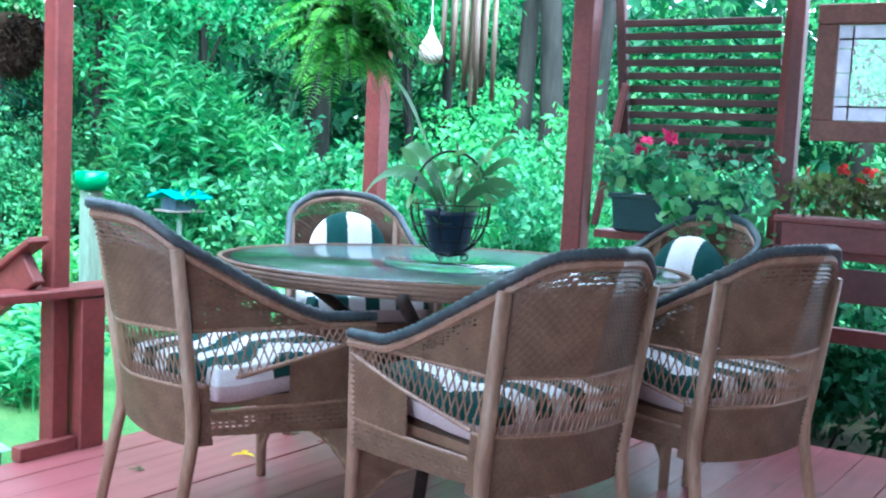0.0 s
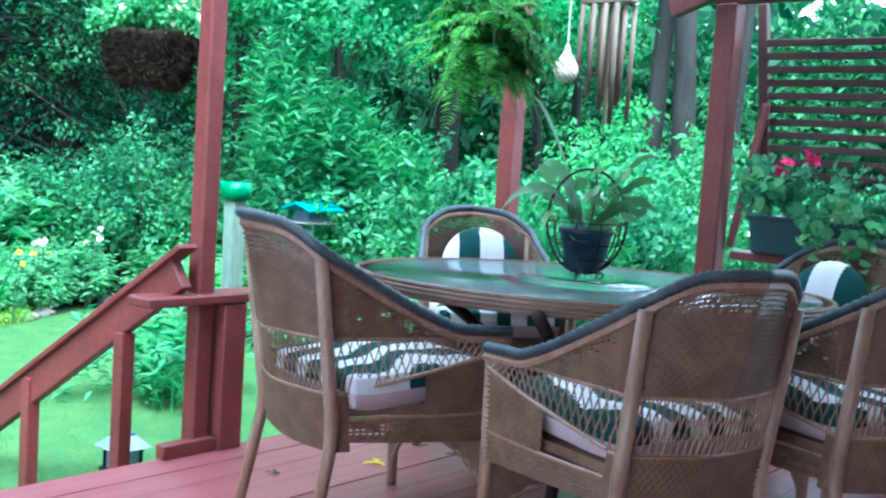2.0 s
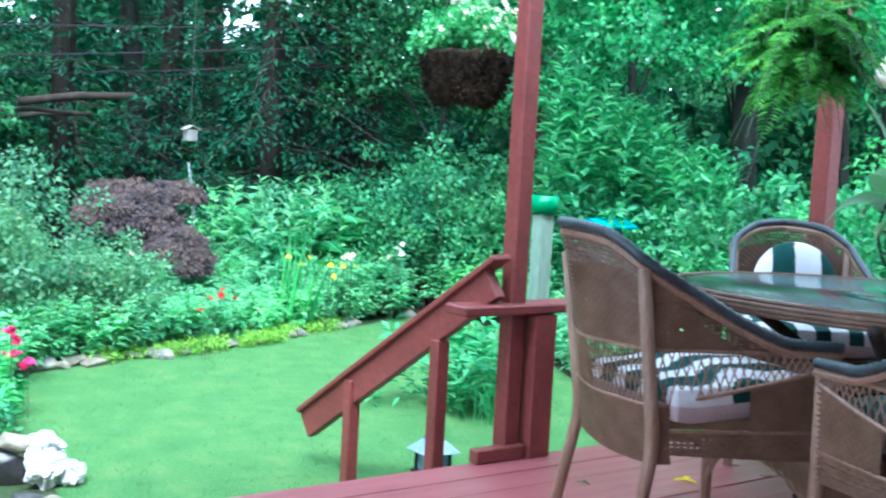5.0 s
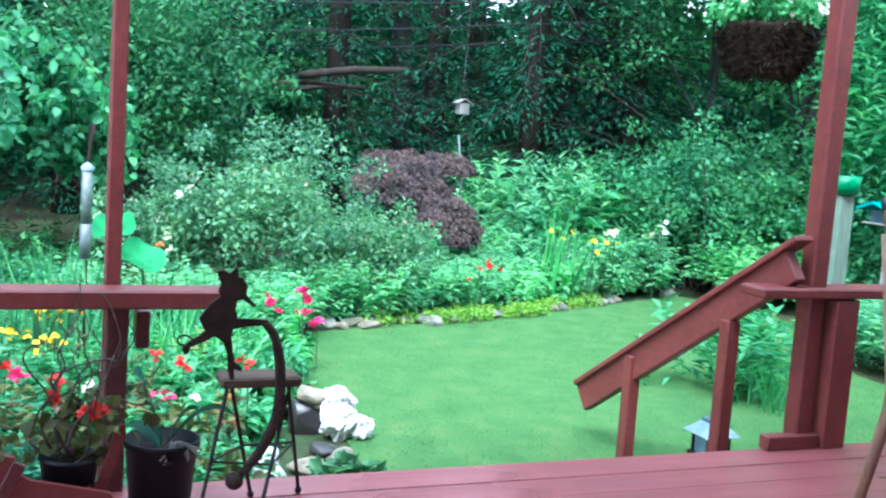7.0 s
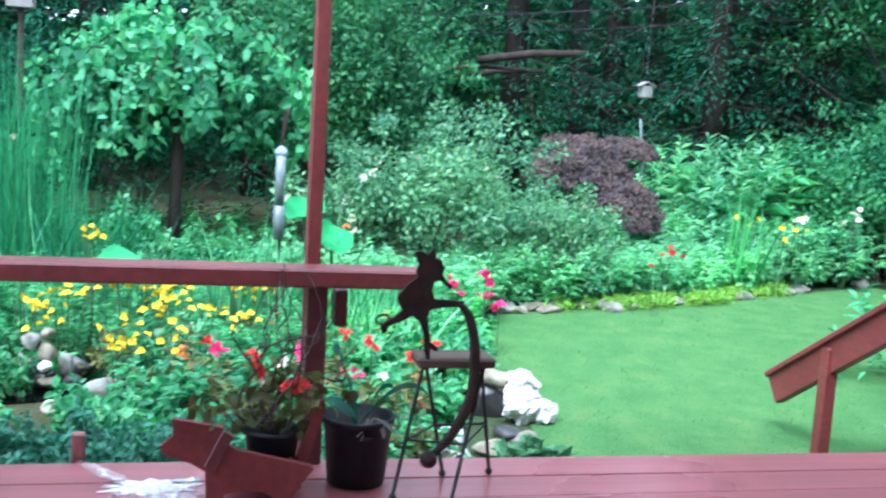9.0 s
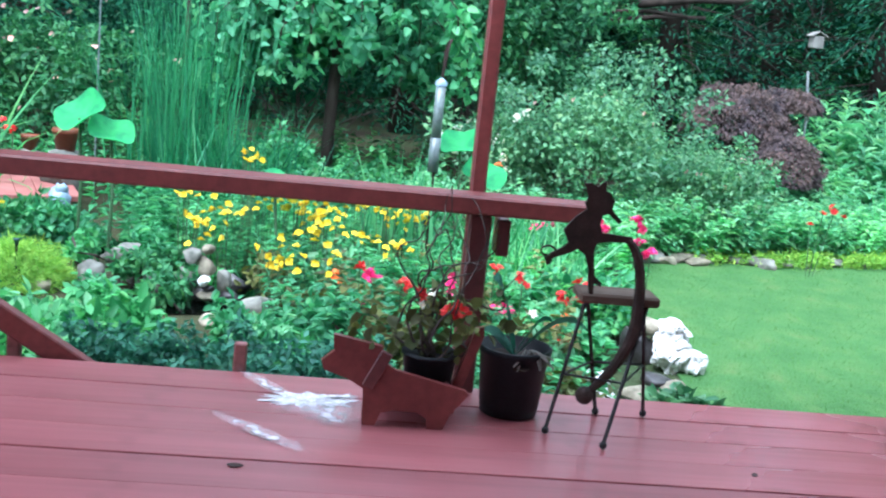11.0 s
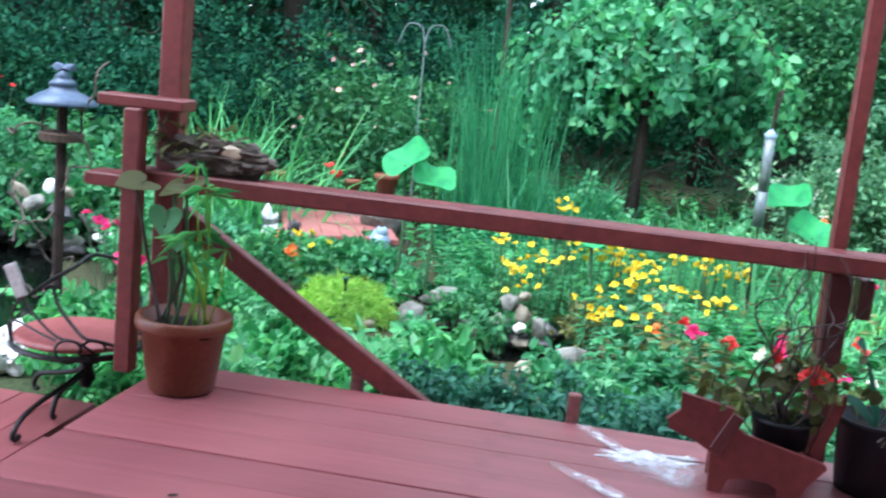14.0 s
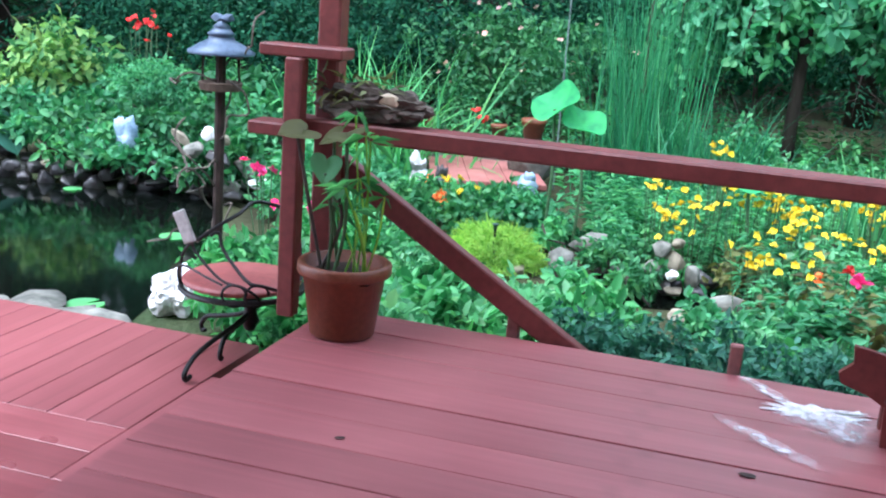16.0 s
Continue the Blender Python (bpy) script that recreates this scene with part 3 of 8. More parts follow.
def tree(at, height, trunk_r, crown, leafmat, leaf, clumps, per, seed, label, bark=None, lean=(0, 0), limbs=7, category="tree", group="", clump_r=0.55, base=0.45, flat=0.45):
    """A broadleaf tree: tapered trunk, limbs and a crown of clumped leaves with gaps."""
    rs = np.random.RandomState(seed)
    t = thing("tree", at, label, category, group)
    top = Vector((lean[0], lean[1], height))
    pts = [Vector((0, 0, -0.2)) * (1 - f) + top * f + Vector((rs.normal() * 0.05, rs.normal() * 0.05, 0)) * height * 0.15 * (f > 0) for f in np.linspace(0, 1, 7)]
    part("trunk", tube(pts, [trunk_r * (1.35 if i == 0 else 1 - 0.75 * i / 6) for i in range(7)], 10), bark or BARK, t, smooth=True)
    C = crown_centres(rs, clumps, crown, 0.3, -0.75) + np.array([lean[0], lean[1], height * (base + (1 - base) * 0.5)])
    bm = bmesh.new()
    for k in range(limbs):
        e = Vector(C[rs.randint(len(C))])
        f = rs.uniform(base * 0.8, 0.95)
        b = top * f
        m = (b + e) / 2 + Vector((0, 0, rs.uniform(0, 0.3)))
        add_tube(bm, spline([b, m, e], 7), [trunk_r * q for q in (0.4, 0.34, 0.28, 0.22, 0.16, 0.1, 0.05)], 6)
    part("limb", bm, bark or BARK, t, smooth=True)
    P, D, N, L, W = clump_leaves(rs, C, clump_r * rs.uniform(0.6, 1.3, len(C)), per, leaf, flat)
    leaf_mesh("crown", P, D, N, L, W, leafmat, t)
    return t


def conifer(at, height, radius, seed, label, levels=16, arms=9, per=70, leaf=0.13, first=0.08, group="", bark=None):
    """A hemlock: a straight trunk with drooping boughs of fine sprays, tier above tier."""
    rs = np.random.RandomState(seed)
    t = thing("conifer", at, label, "tree", group)
    part("trunk", tube([(0, 0, -0.2), (0.03, 0, height * 0.5), (0, 0.02, height)], [0.16, 0.10, 0.02], 8), bark or BARK_B, t, smooth=True)
    Ps, Ds, bm = [], [], bmesh.new()
    for k in range(levels):
        f = first + (0.97 - first) * k / (levels - 1)
        R = radius * (1 - f) ** 0.75 * rs.uniform(0.8, 1.15)
        for j in range(arms):
            th = rs.uniform(0, math.tau)
            r = R * rs.uniform(0.65, 1.1)
            q = rs.uniform(0, 1, per) ** 0.7
            w = Vector((math.cos(th), math.sin(th), 0))
            z0 = height * f + rs.normal() * 0.08
            sag = rs.uniform(0.15, 0.4)
            add_tube(bm, [(w.x * r * u, w.y * r * u, z0 - sag * r * u * u) for u in (0, 0.5, 1)], [0.009, 0.006, 0.002], 4)
            side = np.array([-w.y, w.x, 0])
            spread = (rs.uniform(-1, 1, per) * (0.10 + 0.24 * r * (1 - q * 0.75)))[:, None]
            P = np.array(w)[None] * (r * q)[:, None] + side[None] * spread
            P[:, 2] = z0 - sag * r * q * q - np.abs(spread[:, 0]) * 0.35 + rs.normal(size=per) * 0.02
            Ps.append(P)
            Ds.append(unit(np.array(w)[None] * 0.7 + side[None] * np.sign(spread) * 0.7 + np.array([0, 0, -0.35]) + rs.normal(size=(per, 3)) * 0.25))
    part("bough", bm, bark or BARK_B, t)["kind"] = "stuff"
    P, D = np.concatenate(Ps), np.concatenate(Ds)
    N = unit(np.array([0, 0, 1.0]) + rs.normal(size=P.shape) * 0.3)
    L = leaf * rs.uniform(0.6, 1.3, len(P))
    leaf_mesh("needles", P, D, N, L, L * 0.24, L_CONIFER, t)
    return t


# ---- the deck and its posts ----
GZ = -0.30          # height of the garden below the deck
EDGE = -3.13        # front edge of the deck
FAR_Y = 4.30        # far edge of the deck
LEFT_Y = -1.85      # where the boards change direction
LOW_X = -3.15       # front edge of the side deck
LOW_Z = -0.17       # the side deck lies a step lower

ground = slab([(-90, -90), (90, -90), (90, 90), (-90, 90)], GZ - 0.3, GZ)
tagged(link_mesh("ground", ground, GROUND), "dark garden soil with leaf litter under the trees", "ground", "", "structure")

lawn_line = [(-2.9, 0.90), (-4.1, 0.95), (-5.2, 1.05), (-6.0, 1.15), (-6.5, 1.4), (-6.72, 1.9), (-6.8, 2.4), (-7.0, 3.0), (-7.45, 4.0), (-7.85, 4.95), (-7.0, 5.3), (-6.0, 4.8), (-5.1, 4.4), (-4.2, 4.4), (-2.9, 4.5)]
tagged(link_mesh("lawn", slab(lawn_line, GZ - 0.02, GZ + 0.006), LAWN), "mown bright green lawn beside the deck steps", "lawn", "", "structure")


def inside(poly, X, Y):
    hit = np.zeros(len(X), bool)
    for (x0, y0), (x1, y1) in zip(poly, poly[1:] + poly[:1]):
        cross = ((y0 > Y) != (y1 > Y)) & (X < (x1 - x0) * (Y - y0) / (y1 - y0 + 1e-12) + x0)
        hit ^= cross
    return hit


rs = np.random.RandomState(5)
gx, gy = rs.uniform(-8.4, -3.0, 115000), rs.uniform(0.9, 5.7, 115000)
keep = inside(lawn_line, gx, gy)
gx, gy = gx[keep], gy[keep]
blade = blade_mesh("lawn_grass", np.stack([gx, gy, np.full(len(gx), GZ)], 1), np.array([0, 0, 1.0]) + rs.normal(size=(len(gx), 3)) * 0.35,
                   rs.uniform(0.008, 0.028, len(gx)), 0.0048, 0.6, rs, GRASS, seg=1)
tagged(blade, "short mown blades of grass", "grass", "", "stuff")

# house wall behind and beside the camera, which closes the place
house = tagged(new("house_wall"), "plain painted siding of the house behind the deck", "wall", "", "structure")
part("siding", boxes(((0.2, 16, 4.2), (2.9, 0, 1.7)), ((0.25, 16, 0.2), (2.6, 0, 3.75)), bev=0.01), SIDING, house)

deck = tagged(new("deck"), "worn red-painted timber deck", "deck", "", "structure")
part("fascia", boxes(((0.035, FAR_Y - LEFT_Y, 0.18), (EDGE + 0.03, (FAR_Y + LEFT_Y) / 2, -0.13)), ((5.6, 0.035, 0.18), (-0.33, FAR_Y - 0.03, -0.13)), ((0.035, 3.9, 0.10), (LOW_X + 0.03, LEFT_Y - 2.25, LOW_Z - 0.085)), ((5.4, 0.03, 0.15), (-0.33, LEFT_Y + 0.02, -0.115))), RED_DK, deck)
part("joist", boxes(*[((5.5, 0.04, 0.16), (-0.3, y, -0.13)) for y in np.arange(LEFT_Y + 0.1, FAR_Y, 0.4)], *[((0.04, 3.8, 0.09), (x, LEFT_Y - 2.2, LOW_Z - 0.08)) for x in np.arange(LOW_X + 0.2, 2.4, 0.4)]), JOIST, deck)


def post(name, x, y, z0, z1, w=0.09, d=0.09, mat=None, label="red-painted timber post of the deck", rz=0):
    bm = boxes(((w, d, z1 - z0), (0, 0, (z1 - z0) / 2)), bev=0.006)
    ob = link_mesh(name, bm, mat or RED)
    ob.matrix_world = pose(x, y, z0, 0, 0, rz)
    return tagged(ob, label, "post", "deck posts", "structure")


# tall posts; the one by the steps is doubled below the rail
p1 = post("post_1", -3.14, 2.26, 0.0, 2.0, 0.07, 0.07)
part("stub_post", boxes(((0.1, 0.1, 0.53), (0.02, 0.107, 0.265))), RED, p1)
part("foot_block", boxes(((0.05, 0.22, 0.05), (0.035, -0.06, 0.026))), RED, p1)
part("bracket", boxes(((0.12, 0.12, 0.03), (0, 0, 1.725)), ((0.13, 0.13, 0.04), (0, 0, 1.76))), RED_DK, p1)
p2 = post("post_2", -3.1, 3.96, 0.0, 2.02, 0.085, 0.085)
p3 = post("post_3", -2.176, 4.22, 0.0, 1.83, 0.094, 0.094)
pa = post("post_4", -3.13, -0.083, 0.0, 2.3, 0.04, 0.042)
part("lower_post", boxes(((0.055, 0.058, 0.5), (0.03, 0.013, 0.25)), ((0.09, 0.035, 0.1), (0.0, 0.08, 0.44))), RED_DK, pa)
part("bracket", boxes(((0.13, 0.16, 0.04), (0, 0, 1.44))), RED_DK, pa)
pb = post("post_5", -3.1, -1.867, 0.0, 2.3, 0.065, 0.065)

# front rail, with its brace and the raised end piece
rail = tagged(new("front_rail"), "red-painted flat railing along the deck edge", "railing", "", "structure")
part("cap", boxes(((0.10, 2.2, 0.05), (-3.06, -0.87, 0.535)), bev=0.006), RED, rail)
part("brace", beam((-3.15, -1.85, 0.425), (-3.15, -1.09, -0.05), 0.04, 0.064), RED, rail)
part("end_bar", boxes(((0.09, 0.245, 0.032), (-3.03, -1.912, 0.741)), bev=0.005), RED, rail)
part("end_post", boxes(((0.05, 0.05, 0.725), (-2.99, -1.922, 0.3625)), bev=0.005), RED, rail)
part("side_bar", boxes(((0.10, 0.155, 0.036), (-3.0, -1.968, 0.53)), bev=0.005), RED, rail)
part("baluster_stub", boxes(((0.03, 0.035, 0.1), (-3.16, -1.30, 0.0))), STUB_RED, rail)
part("baluster_stub", boxes(((0.03, 0.035, 0.1), (-3.16, -0.69, 0.02))), STUB_RED, rail)

# cap by the steps
cap = tagged(new("step_rail"), "red-painted cap and sloping handrail at the deck steps", "railing", "", "structure")
part("cap", boxes(((0.13, 1.25, 0.035), (-3.13, 2.62, 0.553)), bev=0.006), RED, cap)
part("handrail", beam((-3.12, 2.157, 0.650), (-4.215, 2.012, -0.108), 0.045, 0.125), RED, cap)
part("handrail_cap", beam((-3.09, 2.16, 0.742), (-4.245, 2.008, -0.052), 0.085, 0.022), RED, cap)
part("rail_post", boxes(((0.057, 0.057, 0.80), (-3.39, 2.12, 0.0)), bev=0.005), RED, cap)
part("rail_post", boxes(((0.055, 0.055, 0.5), (-3.90, 2.045, -0.1)), bev=0.005), RED, cap)
steps = tagged(new("steps"), "two red-painted timber steps down to the lawn", "steps", "", "structure")
part("tread", boxes(((0.28, 1.1, 0.035), (EDGE - 0.15, 1.6, -0.175))), DECK, steps)
part("tread", boxes(((0.28, 1.1, 0.035), (EDGE - 0.43, 1.6, -0.30))), DECK, steps)

# far railing with planter shelf, and the arbor beam above
far = tagged(new("far_rail"), "red-painted railing with shelf at the far side of the deck", "railing", "", "structure")
part("shelf", boxes(((1.9, 0.16, 0.035), (-1.1, 4.22, 0.775))), RED, far)
part("board", boxes(((1.4, 0.03, 0.13), (-0.70, 4.24, 0.655))), RED_DK, far)
part("lower_rail", boxes(((1.9, 0.04, 0.06), (-1.1, 4.24, 0.46))), RED, far)
part("rail_post", boxes(((0.07, 0.07, 0.78), (-1.22, 4.24, 0.38)), ((0.07, 0.07, 0.78), (-0.05, 4.24, 0.38))), RED, far)
arbor = tagged(new("arbor"), "red timber beams of the arbor over the far rail", "arbor", "", "structure")
part("beam", boxes(((3.0, 0.05, 0.085), (-0.75, 4.22, 1.875))), RED_DK, arbor)
part("rafter_end", beam((-2.42, 4.15, 1.83), (-1.4, 4.05, 2.16), 0.05, 0.12), RED_DK, arbor)
# this beam's pale colour stands in for light from the open sky
bm2 = beam((-3.1, 3.45, 1.97), (-3.1, 4.55, 2.02), 0.06, 0.09)
part("weathered_beam", bm2, PINK_END, arbor, "beam end coloured pale for the skylight on it")
part("post", boxes(((0.05, 0.06, 1.1), (-1.265, 4.22, 1.31))), RED_DK, arbor)

# roof added out of sight above, only to shade the deck
roof = tagged(new("porch_roof"), "unseen flat roof added to shade the deck", "roof", "", "structure")
part("decking", boxes(((5.15, 7.4, 0.06), (0.275, 0.2, 2.42)), bev=0.01), SIDING, roof)


# ---- wicker dining set ----
def chair_plan(s):
    """Outline of the chair in plan, s from -1 (one arm's end) over 0 (middle of the back) to 1; y is forward."""
    a = abs(s)
    sg = 1 if s > 0 else -1
    if a < 0.34:                       # back
        return (0.185 * (s / 0.34), -0.255 - 0.022 * (1 - (a / 0.34) ** 2))
    if a < 0.46:                       # rounded corner
        f = (a - 0.34) / 0.12
        th = f * math.pi / 2
        return (sg * (0.185 + 0.045 * math.sin(th)), -0.255 + 0.055 * (1 - math.cos(th)))
    f = (a - 0.46) / 0.54              # side, flaring to the front
    return (sg * (0.23 + 0.065 * f + 0.012 * math.sin(f * math.pi)), -0.20 + 0.46 * f)


def chair_top(s):
    a = abs(s)
    if a < 0.22:
        return 0.888 - 0.012 * (a / 0.22) ** 2
    f = min(1, (a - 0.22) / 0.60)
    return 0.876 - 0.268 * (f * f * (3 - 2 * f) * 0.6 + f * 0.4) - 0.008 * max(0, a - 0.85) / 0.15


def chair_point(s, z):
    """On the chair's shell: the back leans out as it rises."""
    x, y = chair_plan(s)
    lean = max(0, z - 0.28)
    back = max(0, 1 - abs(s) / 0.75)
    return (x * (1 + 0.10 * lean), y - 0.29 * lean * back, z)


def weave(s0, s1, zlo, zhi, cols, pitch, seed, holes=0.0, gaps=None):
    """A woven panel of the shell: strands that pass over and under the stakes, with open work where gaps(s, z) says so."""
    rs = np.random.RandomState(seed)
    bm = bmesh.new()
    ns = cols * 2
    zmin = min(zlo(s0), zlo(s1), zlo(0.5 * (s0 + s1)))
    zmax = max(zhi(s0), zhi(s1), zhi(0.5 * (s0 + s1)))
    rows = max(3, int((zmax - zmin) / pitch) * 2)
    grid = []
    for i in range(rows + 1):
        line = []
        for j in range(ns + 1):
            s = s0 + (s1 - s0) * j / ns
            z = zlo(s) + (zhi(s) - zlo(s)) * i / rows
            x, y, z = chair_point(s, z)
            cx, cy = x, y - 0.05
            n = Vector((cx, cy, 0)).normalized()
            ridge = 0.0050 if i % 2 else -0.004
            wave = 0.0024 * (1 if (j // 2 + i // 2) % 2 else -1) * (1 if j % 2 else 0.3)
            line.append(bm.verts.new(Vector((x, y, z)) + n * (ridge + wave)))
        grid.append(line)
    for i in range(rows):
        for j in range(ns):
            c = (grid[i][j].co + grid[i + 1][j + 1].co) / 2
            if holes and i % 2 == 0 and rs.rand() < holes:
                continue
            if gaps and i % 2 == 0 and j % 2 == 0 and gaps(s0 + (s1 - s0) * (j + 0.5) / ns, c.z) > rs.rand():
                continue
            bm.faces.new((grid[i][j], grid[i][j + 1], grid[i + 1][j + 1], grid[i + 1][j]))
    bmesh.ops.delete(bm, geom=[v for v in bm.verts if not v.link_faces], context="VERTS")
    return bm


def lattice(s0, s1, z0, z1, count, rad=0.0021):
    """Open diagonal strands between two woven bands."""
    bm = bmesh.new()
    step = (s1 - s0) / count
    for k in range(-2, count + 1):
        for way in (1, -1):
            pts = []
            for f in np.linspace(0, 1, 5):
                s = s0 + step * (k + (1.6 * f if way > 0 else 1.6 * (1 - f)))
                if s < s0 - 1e-6 or s > s1 + 1e-6:
                    continue
                zz1 = z1(s)
                zz0 = z0(s) if callable(z0) else z0
                x, y, z = chair_point(s, zz0 + (zz1 - zz0) * f)
                n = Vector((x, y - 0.05, 0)).normalized() * (0.002 * way)
                pts.append(Vector((x, y, z)) + n)
            if len(pts) > 1:
                add_tube(bm, pts, rad, 4)
    return bm


def cushion(w, d, h, stripes, turn=0.0, seed=1):
    """A stuffed square cushion; returns its mesh with stripes as two materials and a pale side."""
    bm = bmesh.new()
    n = 52
    rs = np.random.RandomState(seed)
    rows = {}
    for side in (1, -1):
        for i in range(n + 1):
            for j in range(n + 1):
                u, v = i / n * 2 - 1, j / n * 2 - 1
                edge = max(abs(u), abs(v))
                if side < 0 and edge >= 1 - 1e-6:
                    rows[side, i, j] = rows[1, i, j]
                    continue
                rr = (1 - abs(u) ** 4) * (1 - abs(v) ** 4)
                z = side * (h * 0.30 + h * 0.25 * rr) * (1 if edge < 1 - 1e-6 else 0.0)
                z += 0.010 * noise.noise(Vector((u * 2.2, v * 2.2, seed * 3.1 + side))) * (1 - edge ** 3)
                z += 0.012 * max(0.0, (-v - 0.70) / 0.30) ** 1.3 * (1 - 0.35 * u * u)
                k = 1 - 0.05 * (abs(u) * abs(v)) ** 3
                rows[side, i, j] = bm.verts.new((u * w / 2 * k, v * d / 2 * k, z))
    for side in (1, -1):
        for i in range(n):
            for j in range(n):
                q = [rows[side, i, j], rows[side, i + 1, j], rows[side, i + 1, j + 1], rows[side, i, j + 1]]
                f = bm.faces.new(q if side > 0 else q[::-1])
                u, v = (i + 0.5) / n * 2 - 1, (j + 0.5) / n * 2 - 1
                wav = 0.13 * math.sin(v * 3.6 + seed) + 0.05 * math.sin(v * 8 + 2 * seed) if turn else 0
                f.material_index = 2 if side < 0 else int(((u + wav + 1) / 2) * stripes) % 2
    return bm


def round_pillow(r, h, shift, inner, outer):
    """A round scatter cushion with broad upright stripes."""
    bm = bmesh.new()
    n, m = 44, 120
    for side in (1, -1):
        prev = None
        for i in range(n + 1):
            f = i / n
            rr = r * f
            z = side * h * math.sqrt(max(0, 1 - f ** 2.6)) * 0.5
            ring = [bm.verts.new((rr * math.cos(k * math.tau / m), rr * math.sin(k * math.tau / m), z)) for k in range(m)]
            if prev:
                for k in range(m):
                    q = (prev[k], prev[(k + 1) % m], ring[(k + 1) % m], ring[k])
                    fc = bm.faces.new(q if side > 0 else q[::-1])
                    x = sum(v.co.x for v in q) / 4
                    fc.material_index = 1 if (inner < abs(x / r + shift) < outer) else 0
            prev = ring
    bmesh.ops.remove_doubles(bm, verts=list(bm.verts), dist=0.0004)
    return bm


def make_chair(at, rz, group):
    t = thing("dining_chair", at, "brown wicker armchair with a dark blue braided rim", "chair", group, "", rz)
    seat_z = 0.40
    arch = lambda s, z: 0.85 if 0.04 < chair_top(s) - z + 0.30 * s * s < 0.10 and abs(s) < 0.36 else 0.0
    side_gap = lambda s, z: 0.55 if 0.025 < chair_top(s) - z < 0.075 and 0.47 < abs(s) < 0.66 else 0.35 if z < 0.66 and 0.64 < abs(s) < 0.80 else 0.02
    rail = lambda s: 0.442 + 0.105 * max(0.0, (abs(s) - 0.46) / 0.525)
    part("upper_weave", weave(-0.46, 0.46, lambda s: 0.585, lambda s: chair_top(s) - 0.012, 50, 0.0125, 3, 0.006, arch), WICKER, t, smooth=True)
    for sg in (-1, 1):
        part("side_weave", weave(0.46 * sg, 0.985 * sg, lambda s: 0.585 - 0.01 * abs(s), lambda s: max(0.592, chair_top(s) - 0.012), 32, 0.0125, 4, 0.01, side_gap), WICKER, t, smooth=True)
    part("lower_weave", weave(-0.46, 0.46, lambda s: 0.283 - 0.012 * math.cos(s * 3.4), lambda s: 0.44, 52, 0.0135, 5, 0.0), WICKER, t, smooth=True)
    for sg in (-1, 1):
        part("side_apron", weave(0.46 * sg, 0.985 * sg, lambda s: 0.305 - 0.03 * (abs(s) - 0.5), lambda s: 0.372, 26, 0.0135, 6, 0.0, lambda s, z: 0.8 if 0.32 < z < 0.352 else 0.0), WICKER, t, smooth=True)
        part("side_panel", weave(0.70 * sg, 0.985 * sg, lambda s: 0.372, rail, 18, 0.0135, 8, 0.0), WICKER, t, smooth=True)
    part("back_lattice", lattice(-0.46, 0.46, 0.44, lambda s: 0.585, 30, 0.0023), CANE, t)
    for sg in (-1, 1):
        a, b = sorted((0.46 * sg, 0.985 * sg))
        part("side_lattice", lattice(a, b, rail, lambda s: 0.58, 19, 0.0022), CANE, t)
        part("lattice_rail", tube([chair_point(s * sg, rail(s)) for s in np.linspace(0.46, 0.99, 20)], 0.006, 6), CANE, t)
    S = np.linspace(-1, 1, 81)
    part("binding_strand", tube([chair_point(s, 0.583) for s in S], 0.0055, 6), CANE, t)
    part("binding_strand", tube([chair_point(s, 0.437) for s in S if abs(s) < 0.47], 0.0055, 6), CANE, t)
    for sg in (-1, 1):
        part("binding_strand", tube([chair_point(s * sg, 0.372) for s in np.linspace(0.46, 1, 20)], 0.0055, 6), CANE, t)
    # braided rim: a roll with twisted ridges
    pts = [Vector(chair_point(s, chair_top(s))) for s in np.linspace(-1, 1, 160)]
    part("rim", tube(pts, [0.0115 + 0.0042 * (k % 2) for k in range(160)], 8), WICKER_DK, t, "dark blue braided rim", True)
    pts2 = [Vector(chair_point(s, chair_top(s) - 0.027)) for s in S]
    part("rim_binding", tube(pts2, 0.011, 6), CANE, t)
    # front apron and rail
    bm = bmesh.new()
    ns, rows = 44, 22
    g = [[bm.verts.new((-0.285 + 0.57 * j / ns, 0.238 + (0.0025 if i % 2 else -0.001) + 0.002 * (1 if (j // 2 + i // 2) % 2 else -1),
                        0.42 - (0.42 - (0.07 + 0.15 * math.sin(math.pi * j / ns) ** 0.6)) * i / rows)) for j in range(ns + 1)] for i in range(rows + 1)]
    for i in range(rows):
        for j in range(ns):
            bm.faces.new((g[i][j], g[i + 1][j], g[i + 1][j + 1], g[i][j + 1]))
    part("front_apron", bm, WICKER, t, smooth=True)
    for sg in (-1, 1):
        x, y, z = chair_point(0.40 * sg, chair_top(0.40) - 0.02)
        xb, yb, _ = chair_point(0.40 * sg, 0.3)
        part("rear_leg", tube([(xb * 1.10, yb - 0.075, 0), (xb * 1.03, yb - 0.016, 0.30), (xb * 1.02, yb - 0.014, 0.36), (x * 1.02, y - 0.012, z)], [0.0165, 0.019, 0.0205, 0.0185], 10), CANE, t, smooth=True)
        part("front_leg", tube([(0.285 * sg, 0.255, 0), (0.283 * sg, 0.247, 0.3), (0.288 * sg, 0.25, 0.585)], [0.017, 0.0195, 0.0185], 10), CANE, t, smooth=True)
    part("stretcher", tube(spline([(-0.28, 0.245, 0.07), (-0.2, 0.245, 0.176), (0, 0.245, 0.22), (0.2, 0.245, 0.176), (0.28, 0.245, 0.07)], 19), 0.008, 6), CANE, t)
    part("seat", slab([(-0.22, -0.22), (0.22, -0.22), (0.28, 0.24), (-0.28, 0.24)], 0.375, 0.40), WICKER, t)
    return t


